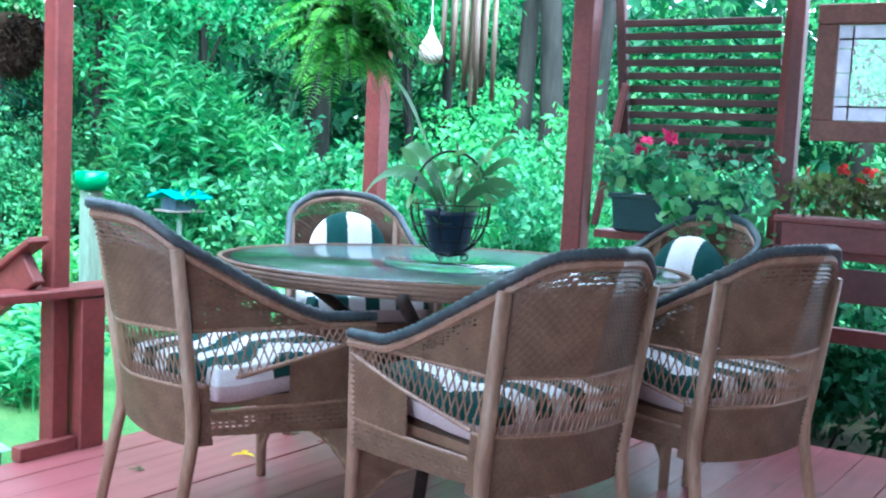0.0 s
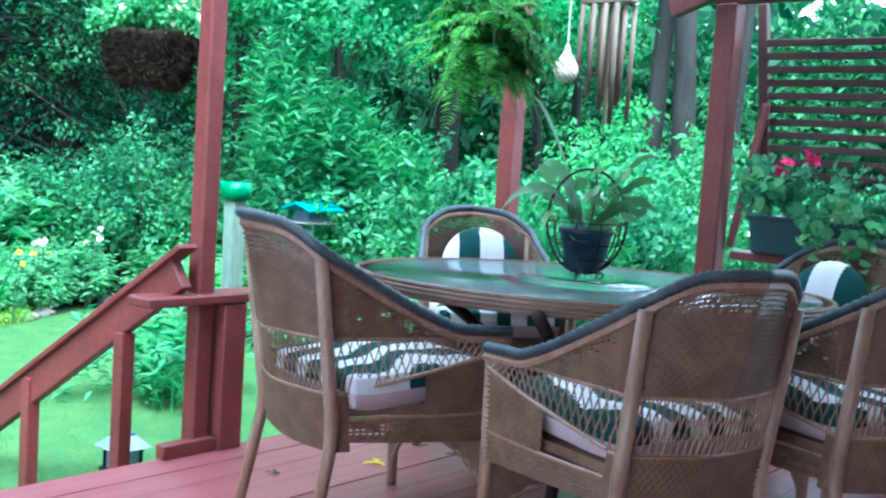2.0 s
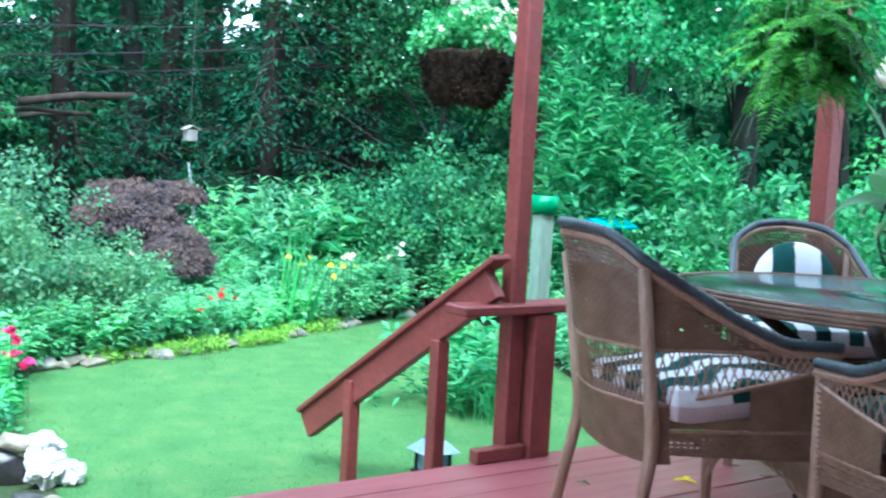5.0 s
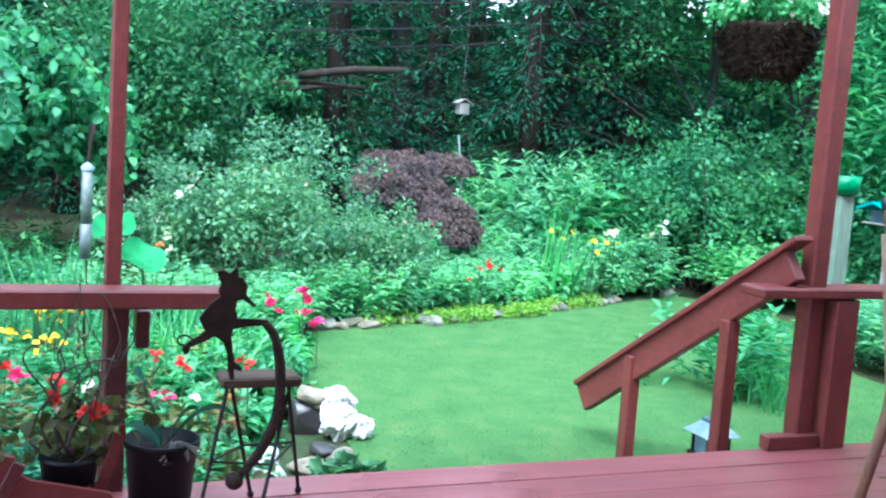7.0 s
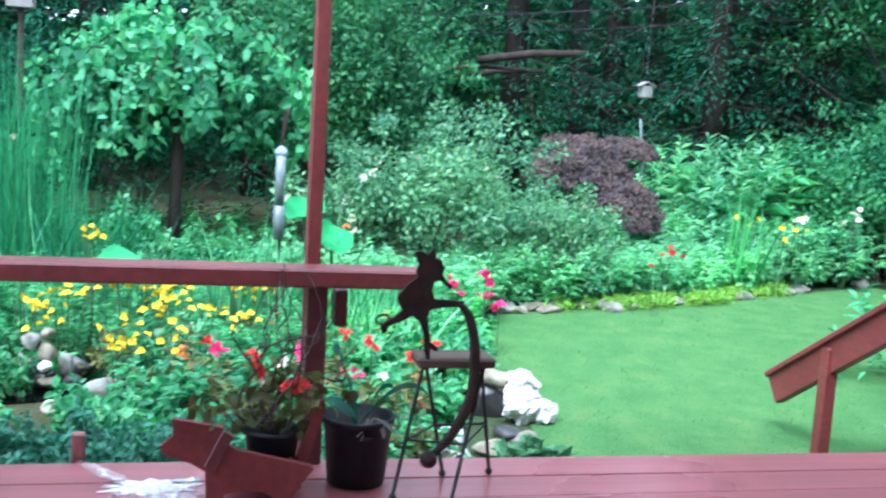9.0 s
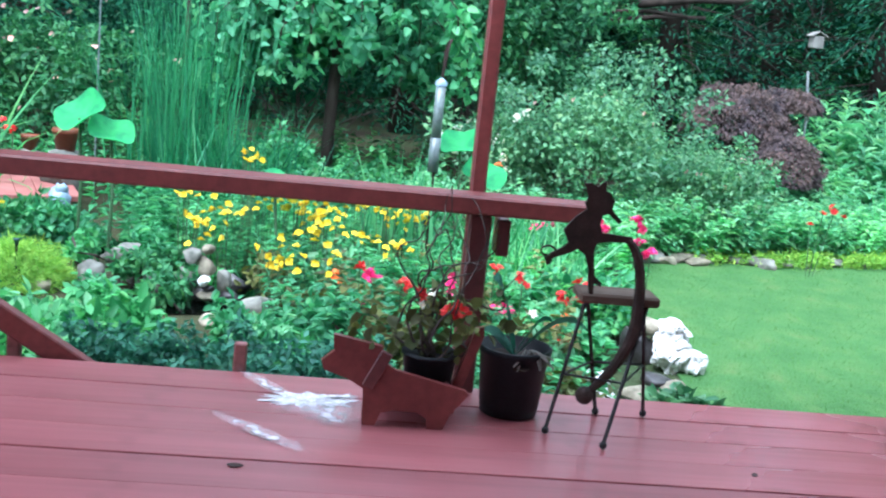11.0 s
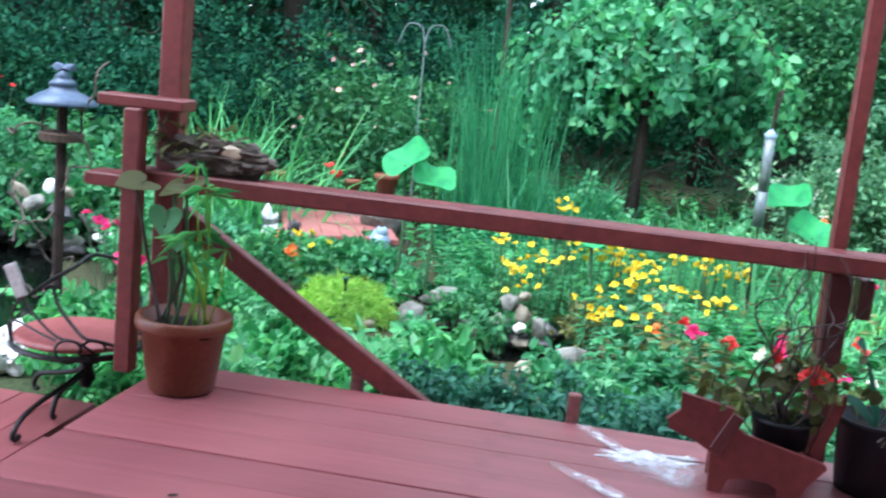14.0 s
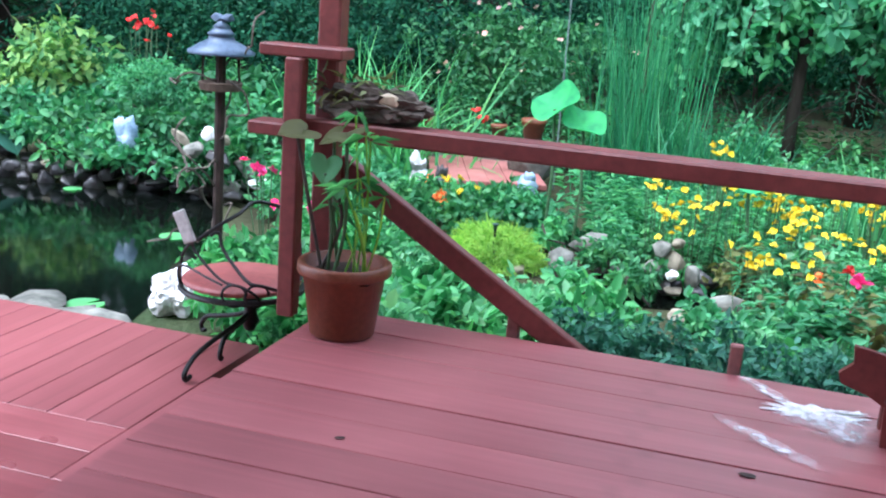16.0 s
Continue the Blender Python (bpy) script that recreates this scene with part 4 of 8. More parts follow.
def seat_cushion(at, rz, seed, group):
    ob = link_mesh("seat_cushion", cushion(0.49, 0.50, 0.135, 8, 1.0, seed), [CLOTH_G, CLOTH_W, CLOTH_P], None, "", True)
    ob.matrix_world = pose(at[0], at[1], 0.462, 3, 0, rz + 6)
    return tagged(ob, "green and white striped seat cushion on a wicker chair", "cushion", group)


CHAIRS = [((-2.225, 2.22), -16.0), ((-1.46, 2.40), 68.0), ((-1.18, 3.07), 66.0), ((-2.705, 3.35), -131.0), ((-1.56, 3.66), 166.0)]
first = None
for k, ((cx, cy), rz) in enumerate(CHAIRS):
    if first is None:
        first = make_chair((cx, cy, 0), rz, "chairs round the table")
    else:
        copy_thing(first, pose(cx, cy, 0, 0, 0, rz))
    seat_cushion((cx, cy), rz, k + 1, "striped seat cushions")
first.matrix_world = pose(*CHAIRS[0][0], 0, 0, 0, CHAIRS[0][1]) @ Matrix.Diagonal((1, 1, 1.035, 1))
for ((cx, cy), rz), stripe in zip(CHAIRS[3:], ((0.24, 0.31, 0.84), (0.0, 0.36, 1.1))):
    ob = link_mesh("round_pillow", round_pillow(0.165, 0.13, *stripe), [CLOTH_W, CLOTH_G], None, "", True)
    f = Vector((-math.sin(radians(rz)), math.cos(radians(rz)), 0))
    c = Vector((cx, cy, 0)) - f * 0.20 + Vector((0, 0, 0.655))
    ob.matrix_world = pose(c.x, c.y, c.z, 0, 0, rz) @ pose(0, 0, 0, -78, 0, 0)
    tagged(ob, "round cushion with broad green and white stripes", "cushion", "round cushions")

TX, TY, TZ, TR = -1.975, 2.96, 0.725, 0.72
table = thing("dining_table", (TX, TY, 0), "oval glass-topped wicker dining table", "table")
part("glass_top", lathe([(0.001, 0.712), (TR - 0.035, 0.712), (TR - 0.03, 0.716), (TR - 0.03, 0.722), (TR - 0.035, TZ), (0.001, TZ)], 72), GLASS_TOP, table, "pale green glass top", True).visible_shadow = False
part("sheen_panel", lathe([(0.001, 0.700), (TR - 0.02, 0.700), (TR - 0.02, 0.694), (0.001, 0.694)], 60), TABLE_UNDER, table, "panel under the glass, pale grey-green for the sky reflected there")
bm = bmesh.new()
for k in range(4):
    add_tube(bm, [((TR + 0.003 * (j % 2) + 0.004 * (k in (1, 2))) * math.cos(a), (TR + 0.003 * (j % 2) + 0.004 * (k in (1, 2))) * math.sin(a), 0.719 - 0.0125 * k) for j, a in enumerate(np.linspace(0, math.tau, 145)[:-1])], 0.0085, 6, True)
part("wicker_edge", bm, WICKER, table, smooth=True)
part("under_frame", lathe([(TR - 0.02, 0.70), (TR - 0.02, 0.68), (TR - 0.05, 0.68), (TR - 0.05, 0.70), (TR - 0.02, 0.70)], 60), WICKER, table)
for k in range(4):
    a = math.radians(20 + 90 * k)
    c, s = math.cos(a), math.sin(a)
    part("leg", tube(spline([(0.34 * c, 0.34 * s, 0.01), (0.24 * c, 0.24 * s, 0.25), (0.28 * c, 0.28 * s, 0.45), (0.62 * c, 0.62 * s, 0.68)], 12), 0.02, 8), RUST, table, smooth=True)
for o in table.children:
    if o.name.split(".")[0] in ("glass_top", "wicker_edge", "under_frame", "sheen_panel"):
        o.matrix_local = pose(0, 0, 0, 0, 0, 32) @ Matrix.Diagonal((1.08, 0.80, 1, 1))
part("centre_ring", tube([(0.245 * math.cos(a), 0.245 * math.sin(a), 0.36) for a in np.linspace(0, math.tau, 33)[:-1]], 0.012, 6, True), RUST, table)

# wire cage planter with an orchid on a glass disc
disc = link_mesh("glass_disc", lathe([(0.001, 0.0), (0.215, 0.0), (0.218, 0.004), (0.215, 0.008), (0.001, 0.008)], 56), GLASS, None, "", True)
disc.matrix_world = pose(-1.945, 2.88, TZ + 0.003)
disc.visible_shadow = False
tagged(disc, "round clear glass turntable on the table", "glass disc")
cage = thing("plant_cage", (-1.955, 2.885, TZ + 0.011), "round black wire cage holding a potted orchid", "plant holder")
CR, CZ = 0.128, 0.19
bm = bmesh.new()
add_tube(bm, [(CR * math.sin(a) * 1.0, 0, CZ - 0.17 * math.cos(a)) for a in np.linspace(0, math.tau, 49)[:-1]], 0.0046, 6, True)
bmesh.ops.rotate(bm, verts=list(bm.verts), cent=(0, 0, 0), matrix=Matrix.Rotation(radians(35), 3, "Z"))
for k in range(10):
    a = k * math.tau / 10
    add_tube(bm, [(CR * math.sin(u) * math.cos(a), CR * math.sin(u) * math.sin(a), CZ - 0.17 * math.cos(u)) for u in np.linspace(0.02, math.pi * 0.5, 12)], 0.0028, 5)
for u in (0.5, 0.8, 1.15, math.pi / 2):
    add_tube(bm, [(CR * math.sin(u) * math.cos(a), CR * math.sin(u) * math.sin(a), CZ - 0.17 * math.cos(u)) for a in np.linspace(0, math.tau, 33)[:-1]], 0.0026, 5, True)
part("wire_basket", bm, IRON, cage)
for k in range(3):
    a = k * math.tau / 3 + 0.7
    pts = [(math.cos(a) * (0.05 + 0.018 * f * math.cos(f * 7)), math.sin(a) * (0.05 + 0.018 * f * math.cos(f * 7)), 0.016 + 0.014 * f * math.sin(f * 7)) for f in np.linspace(0.1, 1, 14)]
    part("scroll_foot", tube(pts + [(math.cos(a) * 0.03, math.sin(a) * 0.03, 0.024)], 0.0028, 5), IRON, cage)
part("pot", lathe([(0.06, 0.032), (0.084, 0.15), (0.090, 0.152), (0.090, 0.168), (0.082, 0.168), (0.078, 0.145), (0.001, 0.135)], 28), NAVY_PL, cage, "dark blue pot", True)


def strap_leaf(bm, base, way, length, width, arch=0.5, seg=9, twist=0.0):
    """A thick arching leaf, folded along its middle."""
    w = Vector(way).normalized()
    side = w.cross(Vector((0, 0, 1))).normalized()
    rows = []
    for k in range(seg + 1):
        f = k / seg
        c = Vector(base) + w * length * f + Vector((0, 0, 1)) * length * (arch * f - arch * 1.15 * f * f * f)
        hw = width * 0.5 * (math.sin(math.pi * (0.08 + 0.92 * f) ** 0.8) ** 0.7 if 0 < f < 1 else 0.08)
        sd = (side * math.cos(twist * f) + Vector((0, 0, 1)) * math.sin(twist * f))
        rows.append([bm.verts.new(c + sd * hw + Vector((0, 0, hw * 0.3))), bm.verts.new(c), bm.verts.new(c - sd * hw + Vector((0, 0, hw * 0.3)))])
    for a, b in zip(rows, rows[1:]):
        bm.faces.new((a[0], a[1], b[1], b[0]))
        bm.faces.new((a[1], a[2], b[2], b[1]))


rs = np.random.RandomState(11)
for way, ln, wd, ar in (((-0.32, -0.24, 0.92), 0.50, 0.06, 0.22), ((-0.82, -0.57, 0.35), 0.30, 0.055, 0.75), ((0.50, 0.35, 0.85), 0.36, 0.055, 0.4), ((0.25, -0.9, -0.05), 0.13, 0.10, -0.1), ((0.6, 0.2, 0.5), 0.18, 0.085, 0.3), ((-0.5, -0.5, 0.5), 0.24, 0.05, 0.7), ((0.1, 0.1, 1.0), 0.26, 0.035, 0.2), ((0.75, -0.3, 0.15), 0.17, 0.07, 0.3), ((-0.75, -0.45, 0.55), 0.27, 0.095, 0.5), ((-0.55, -0.1, 0.8), 0.30, 0.08, 0.45), ((0.62, 0.5, 0.75), 0.30, 0.075, 0.4), ((0.8, 0.35, 0.45), 0.25, 0.085, 0.5)):
    bm = bmesh.new()
    strap_leaf(bm, (0, 0, 0.14), way, ln, wd * 0.85, ar, 9, 1.1 if way[2] > 0.3 else 0.5)
    part("leaf", bm, L_ORCHID, cage, smooth=True)
part("flower_stem", tube(spline([(0.01, 0, 0.14), (0.02, 0.01, 0.3), (0.0, 0.02, 0.39)], 8), 0.004, 5), TWIG, cage)
P, D, N, L, W = clump_leaves(rs, np.array([[0.05, 0.03, 0.24], [0.08, -0.02, 0.32], [-0.07, 0.03, 0.29], [0.10, 0.05, 0.24], [-0.10, -0.05, 0.22]]), 0.085, 9, 0.065)
leaf_mesh("foliage", P, D, N, L, W * 1.2, L_ORCHID, cage, full=True)


# ---- hanging things ----
def fern_fronds(rs, n, length, leaflets=34, droop=1.0):
    """Arching fronds with paired leaflets. Returns leaf arrays and the ribs."""
    Ps, Ds, Ns, Ls, ribs = [], [], [], [], []
    for k in range(n):
        th = rs.uniform(0, math.tau)
        w = np.array([math.cos(th), math.sin(th), 0])
        ln = length * rs.uniform(0.6, 1.15)
        rise = rs.uniform(-0.5, 1.7)
        f = np.linspace(0.03, 1, leaflets)
        c = w[None] * (ln * ((1.0 - 0.25 * abs(rise - 0.4)) * f - 0.20 * f * f))[:, None]
        c[:, 2] = ln * (rise * f - (0.50 + max(rise, 0) * 0.62) * droop * f * f)
        c += rs.normal(size=3) * 0.03 * (f * f)[:, None]
        ribs.append(c[:: max(1, leaflets // 6)])
        side = np.array([-w[1], w[0], 0])
        for sg in (-1, 1):
            Ps.append(c)
            Ds.append(unit(side[None] * sg + w[None] * 0.25 + rs.normal(size=c.shape) * 0.12 + np.array([0, 0, -0.25])))
            Ns.append(np.repeat(np.array([[w[0] * 0.3, w[1] * 0.3, 0.9]]), leaflets, 0))
            Ls.append(0.062 * np.sin(np.clip(f * 1.05 + 0.16, 0, 1) * math.pi) ** 0.7 * rs.uniform(0.8, 1.15, leaflets) + 0.006)
    return np.concatenate(Ps), np.concatenate(Ds), np.concatenate(Ns), np.concatenate(Ls), ribs


rs = np.random.RandomState(21)
FX, FY, FZ = -2.72, 3.24, 1.53
fern = thing("hanging_fern", (FX, FY, FZ), "large drooping green fern in a hanging basket", "fern")
part("pot", lathe([(0.07, -0.10), (0.12, -0.01), (0.135, 0.0), (0.12, 0.0), (0.001, -0.02)], 24), COCO, fern, smooth=True)
P, D, N, L, ribs = fern_fronds(rs, 150, 0.47, 44, 0.95)
P[:, 2] += 0.02
leaf_mesh("fronds", P, D, N, L, L * 0.27, L_FERN, fern, "", 0.1, 0.2)
bm = bmesh.new()
for r in ribs:
    add_tube(bm, [tuple(p + np.array([0, 0, 0.02])) for p in r], 0.0018, 4)
part("frond_rib", bm, STEM, fern)
bm = bmesh.new()
for k in range(3):
    a = k * math.tau / 3
    add_tube(bm, [(0.13 * math.cos(a), 0.13 * math.sin(a), 0), (-0.02, 0.02, 0.42)], 0.0025, 4)
part("hanger", bm, WIRE, fern)

BX, BY, BZ = -3.70, 2.39, 1.30
bask = thing("hanging_basket", (BX, BY, BZ), "coconut-fibre hanging basket with trailing white flowers", "hanging basket")
prof = [(0.001, 0.0), (0.09, 0.003), (0.125, 0.018), (0.150, 0.07), (0.165, 0.13), (0.176, 0.20), (0.176, 0.212), (0.162, 0.200), (0.001, 0.18)]
bmk = lathe(prof, 40)
for v in bmk.verts:
    k = 1 + 0.16 * noise.noise(v.co * 7) + 0.06 * noise.noise(v.co * 25)
    v.co = Vector((v.co.x * k, v.co.y * k, v.co.z + 0.02 * noise.noise(v.co * 14)))
part("liner", bmk, COCO, bask, smooth=True)
th, hz = rs.uniform(0, math.tau, 2600), rs.uniform(0, 1, 2600)
rad = np.interp(hz, (0, 0.12, 0.35, 0.65, 1), (0.09, 0.125, 0.150, 0.165, 0.176))
P = np.stack([rad * np.cos(th), rad * np.sin(th), 0.205 * hz], 1)
D = unit(P * np.array([1, 1, 0]) * 2.5 + rs.normal(size=P.shape) * 0.5 + np.array([0, 0, -0.25]))
leaf_mesh("fibre", P, D, rs.normal(size=P.shape), rs.uniform(0.02, 0.05, 2600), 0.006, COCO, bask)["kind"] = "stuff"
C = crown_centres(rs, 80, (0.24, 0.24, 0.17), 0.4, -0.2) + np.array([0, 0, 0.25])
P, D, N, L, W = clump_leaves(rs, C, 0.065, 42, 0.030, 0.8)
leaf_mesh("foliage", P, D, N, L, W, L_BRIGHT, bask)
flower_heads("blossom", C[rs.randint(0, len(C), 130)] + np.abs(rs.normal(size=(130, 3))) * np.array([0.05, 0.05, 0.06]), 0.019, F_WHITE, bask, rs, 6)
bm = bmesh.new()
for k in range(3):
    a = k * math.tau / 3 + 0.4
    add_tube(bm, [(0.2 * math.cos(a), 0.2 * math.sin(a), 0.16), (0.0, 0.0, 0.62)], 0.0025, 4)
add_tube(bm, [(0, 0, 0.62), (0.05, -0.02, 0.66), (0.6, -0.15, 0.66)], 0.006, 5)
part("hanger", bm, IRON, bask)

GXY = (-3.02, 4.25)
gourd = thing("gourd_birdhouse", (*GXY, 1.50), "pale dried gourd hung on a cord as a birdhouse", "birdhouse")
part("gourd", lathe([(0.001, 0.0), (0.03, 0.004), (0.052, 0.025), (0.06, 0.055), (0.054, 0.085), (0.036, 0.115), (0.02, 0.14), (0.012, 0.165), (0.008, 0.18), (0.001, 0.185)], 28), GOURD, gourd, smooth=True)
part("cord", tube([(0, 0, 0.18), (0, 0, 0.48)], 0.003, 5), CLOTH_W, gourd)

chime = thing("bamboo_chime", (-2.875, 4.36, 1.93), "hanging bamboo wind chime of stepped tubes", "wind chime")
part("top_plate", boxes(((0.28, 0.07, 0.05), (0, 0, -0.02))), BAMBOO, chime)
for k in range(12):
    ln = 0.24 + 0.022 * k + (0.13, 0.0, 0.06)[k % 3]
    x, y = -0.115 + 0.021 * k, 0.045 * ((k % 3) - 1)
    bmc = tube([(x, y, -0.05), (x + 0.004 * ((k * 7) % 5 - 2), y, -0.05 - ln)], 0.0125, 10)
    part("tube", bmc, BAMBOO, chime, smooth=True)
part("clapper", tube([(0.02, 0, -0.1), (0.02, 0, -0.62)], 0.010, 6), BAMBOO, chime)

# slatted garden-chair back leaning on the far rail
slat = thing("slatted_panel", (-1.71, 4.30, 0.79), "red wooden slatted frame leaning at the rail, slats darkened as backlit", "slatted frame")
for k in range(11):
    z = 0.335 + 0.0555 * k
    part("slat", boxes(((0.70 - 0.002 * k, 0.022, 0.030), (0.0, 0.05 + 0.02 * math.sin(k * 0.4), z)), bev=0.003), SLAT_RED, slat)
part("stile", beam((-0.30, 0.05, 0.25), (-0.385, 0.06, 1.06), 0.03, 0.045), SLAT_RED, slat)
part("stile", beam((0.375, 0.03, 0.0), (0.385, 0.05, 1.06), 0.045, 0.055), RED, slat)
part("strut", beam((-0.405, -0.02, 0.01), (-0.305, 0.0, 0.63), 0.028, 0.032), RED, slat)

# stained-glass panel hung from the beam
win = thing("stained_glass_panel", (-0.83, 4.10, 1.20), "stained-glass panel in a reddish-brown wooden frame", "stained glass")
part("frame", boxes(((0.66, 0.04, 0.075), (0, 0, 0.037)), ((0.66, 0.04, 0.075), (0, 0, 0.463)), ((0.075, 0.04, 0.35), (-0.2925, 0, 0.25)), ((0.075, 0.04, 0.35), (0.2925, 0, 0.25))), FRAME_BR, win)
part("pane", boxes(((0.40, 0.004, 0.24), (0, 0, 0.25)), bev=0), PANE_CLEAR, win)
for sx in (-1, 1):
    for k in range(4):
        part("border_pane", boxes(((0.05, 0.004, 0.084), (sx * 0.228, 0, 0.119 + 0.0875 * k)), bev=0), PANE_PINK, win)
for sz in (-1, 1):
    for k in range(3):
        part("border_pane", boxes(((0.13, 0.004, 0.05), (-0.134 + 0.134 * k, 0, 0.25 + sz * 0.148)), bev=0), PANE_PINK, win)
bm = bmesh.new()
for x in (-0.203, 0.203):
    add_tube(bm, [(x, 0, 0.08), (x, 0, 0.42)], 0.004, 5)
for z in (0.127, 0.373):
    add_tube(bm, [(-0.25, 0, z), (0.25, 0, z)], 0.004, 5)
for k in range(4):
    a = k * math.tau / 4 + 0.5
    add_tube(bm, spline([(0.02 * math.cos(a), -0.003, 0.25 + 0.02 * math.sin(a)), (0.09 * math.cos(a + 0.5), -0.003, 0.25 + 0.07 * math.sin(a + 0.5)), (0.2 * math.cos(a + 0.3), -0.003, 0.25 + 0.12 * math.sin(a + 0.3))], 9), 0.003, 5)
    add_tube(bm, [(0.05 * math.cos(a) + 0.035 * math.cos(u), -0.003, 0.25 + 0.04 * math.sin(a) + 0.03 * math.sin(u)) for u in np.linspace(0, math.tau, 15)[:-1]], 0.0028, 5, True)
part("lead_line", bm, LEAD, win)
bm = bmesh.new()
for x in (-0.25, 0.25):
    add_tube(bm, [(x, 0, 0.5), (x, 0.05, 0.66)], 0.002, 4)
part("chain", bm, WIRE, win)

# planters on the far rail
pl = thing("green_planter", (-1.69, 4.20, 0.795), "dark green plastic trough with geraniums and trailing ivy", "planter")
bm = bmesh.new()
box(bm, (0.52, 0.17, 0.15), (0, 0, 0.075), bev=0.01, taper=1.06)
box(bm, (0.57, 0.20, 0.02), (0, 0, 0.148), bev=0.005)
part("trough", bm, GREEN_PL, pl)
rs = np.random.RandomState(31)
C = np.stack([rs.uniform(-0.32, 0.36, 44), rs.uniform(-0.12, 0.08, 44), rs.uniform(0.16, 0.34, 44)], 1)
P, D, N, L, W = clump_leaves(rs, C, 0.07, 13, 0.042, 0.8)
leaf_mesh("foliage", P, D, N, L, W * 1.5, L_IVY, pl, full=True)
C3 = np.stack([rs.uniform(-0.34, 0.3, 16), rs.uniform(-0.14, -0.02, 16), rs.uniform(0.18, 0.32, 16)], 1)
P, D, N, L, W = clump_leaves(rs, C3, 0.06, 11, 0.052, 0.8)
leaf_mesh("pale_foliage", P, D, N, L, W * 1.6, L_PALE, pl, full=True)
C2 = np.stack([rs.uniform(0.0, 0.42, 26), rs.uniform(-0.16, -0.09, 26), rs.uniform(-0.12, 0.2, 26)], 1)
P, D, N, L, W = clump_leaves(rs, C2, 0.05, 6, 0.06, 0.9)
leaf_mesh("ivy", P, D, N, L, W * 1.6, L_PALE, pl, full=True)
flower_heads("blossom", np.array([[-0.12, -0.1, 0.37], [-0.05, -0.08, 0.40], [-0.14, -0.11, 0.33], [-0.16, -0.1, 0.34], [-0.02, -0.09, 0.39]]), 0.034, F_PINK, pl, rs, 12)
for k in range(22):
    b = Vector((rs.uniform(0.05, 0.3), rs.uniform(-0.05, 0.05), 0.18))
    e = b + Vector((rs.uniform(-0.15, 0.3), rs.uniform(-0.1, 0.05), rs.uniform(0.05, 0.22)))
    part("dry_stem", tube([b, (b + e) / 2 + Vector((0, 0, 0.04)), e], 0.0025, 4), LOGWOOD, pl)

rb = thing("red_planter_box", (-0.72, 4.14, 0.795), "red-painted wooden flower box with red begonias", "planter")
bm = bmesh.new()
box(bm, (1.0, 0.22, 0.11), (0, 0, 0.055), bev=0.005)
box(bm, (1.06, 0.27, 0.025), (0, 0, 0.108), bev=0.005)
part("trough", bm, RED, rb)
C = np.stack([rs.uniform(-0.5, 0.5, 40), rs.uniform(-0.1, 0.1, 40), rs.uniform(0.12, 0.24, 40)], 1)
P, D, N, L, W = clump_leaves(rs, C, 0.07, 26, 0.045, 0.8)
leaf_mesh("foliage", P, D, N, L, W * 1.4, L_BRONZE, rb)
flower_heads("blossom", C[rs.randint(0, 40, 26)] + np.array([0, -0.05, 0.07]), 0.026, F_RED, rb, rs, 8)


# ---- woodland ----
def G(a, r, z=GZ):
    return polar(a, r, z)


# far woods: a deep band of foliage round the garden, with gaps to the sky
rs = np.random.RandomState(77)
n = 1500
a = np.radians(rs.uniform(-12, 150, n))
r = rs.uniform(13.5, 21, n)
zc = rs.uniform(0, 1, n) ** 0.9 * (5.5 + 2.0 * np.sin(a * 9) + 1.5 * np.sin(a * 23 + 1))
zc = np.where((a > 0.25) & (a < 0.46), zc * 0.95, np.where((a > 0.78) & (a < 1.42), zc * 0.52, zc))
C = np.stack([-r * np.sin(a), r * np.cos(a), zc - 0.3], 1)
P, D, N, L, W = clump_leaves(rs, C, rs.uniform(0.5, 1.0, n), 90, 0.12, 0.6)
tagged(leaf_mesh("woodland_foliage", P, D, N, L, W, L_MID), "dense green foliage of the surrounding woods", "woods", "", "stuff")
# leaf masses behind close the gaps; the woods' shade is in their dark colour
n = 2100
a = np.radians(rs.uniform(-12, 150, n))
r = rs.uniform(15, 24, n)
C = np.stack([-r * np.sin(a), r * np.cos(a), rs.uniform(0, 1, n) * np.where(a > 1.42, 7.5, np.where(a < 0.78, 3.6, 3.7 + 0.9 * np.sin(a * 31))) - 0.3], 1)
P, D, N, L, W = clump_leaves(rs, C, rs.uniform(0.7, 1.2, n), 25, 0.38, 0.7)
tagged(leaf_mesh("woodland_underbrush", P, D, N, L, W, L_DARK), "underbrush deep in the woods, shade put into its dark colour", "woods", "", "stuff")

# a farther backing, coloured dark for the shade between the trees
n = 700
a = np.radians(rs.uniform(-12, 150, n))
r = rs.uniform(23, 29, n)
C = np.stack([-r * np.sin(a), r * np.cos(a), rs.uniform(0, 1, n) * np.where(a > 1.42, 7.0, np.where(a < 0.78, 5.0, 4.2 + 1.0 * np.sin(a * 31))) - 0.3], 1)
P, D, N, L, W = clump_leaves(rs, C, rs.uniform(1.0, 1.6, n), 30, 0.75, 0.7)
tagged(leaf_mesh("far_woods", P, D, N, L, W, L_DARK), "leaf backing of the far woods, shade put into its dark colour", "woods", "", "stuff")
# canopy out of sight above, added so the pond mirrors dark leaves
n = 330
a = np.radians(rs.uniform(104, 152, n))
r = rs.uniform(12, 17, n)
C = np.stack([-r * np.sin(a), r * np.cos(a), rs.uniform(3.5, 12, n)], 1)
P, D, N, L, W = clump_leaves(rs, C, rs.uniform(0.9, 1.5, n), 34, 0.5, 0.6)
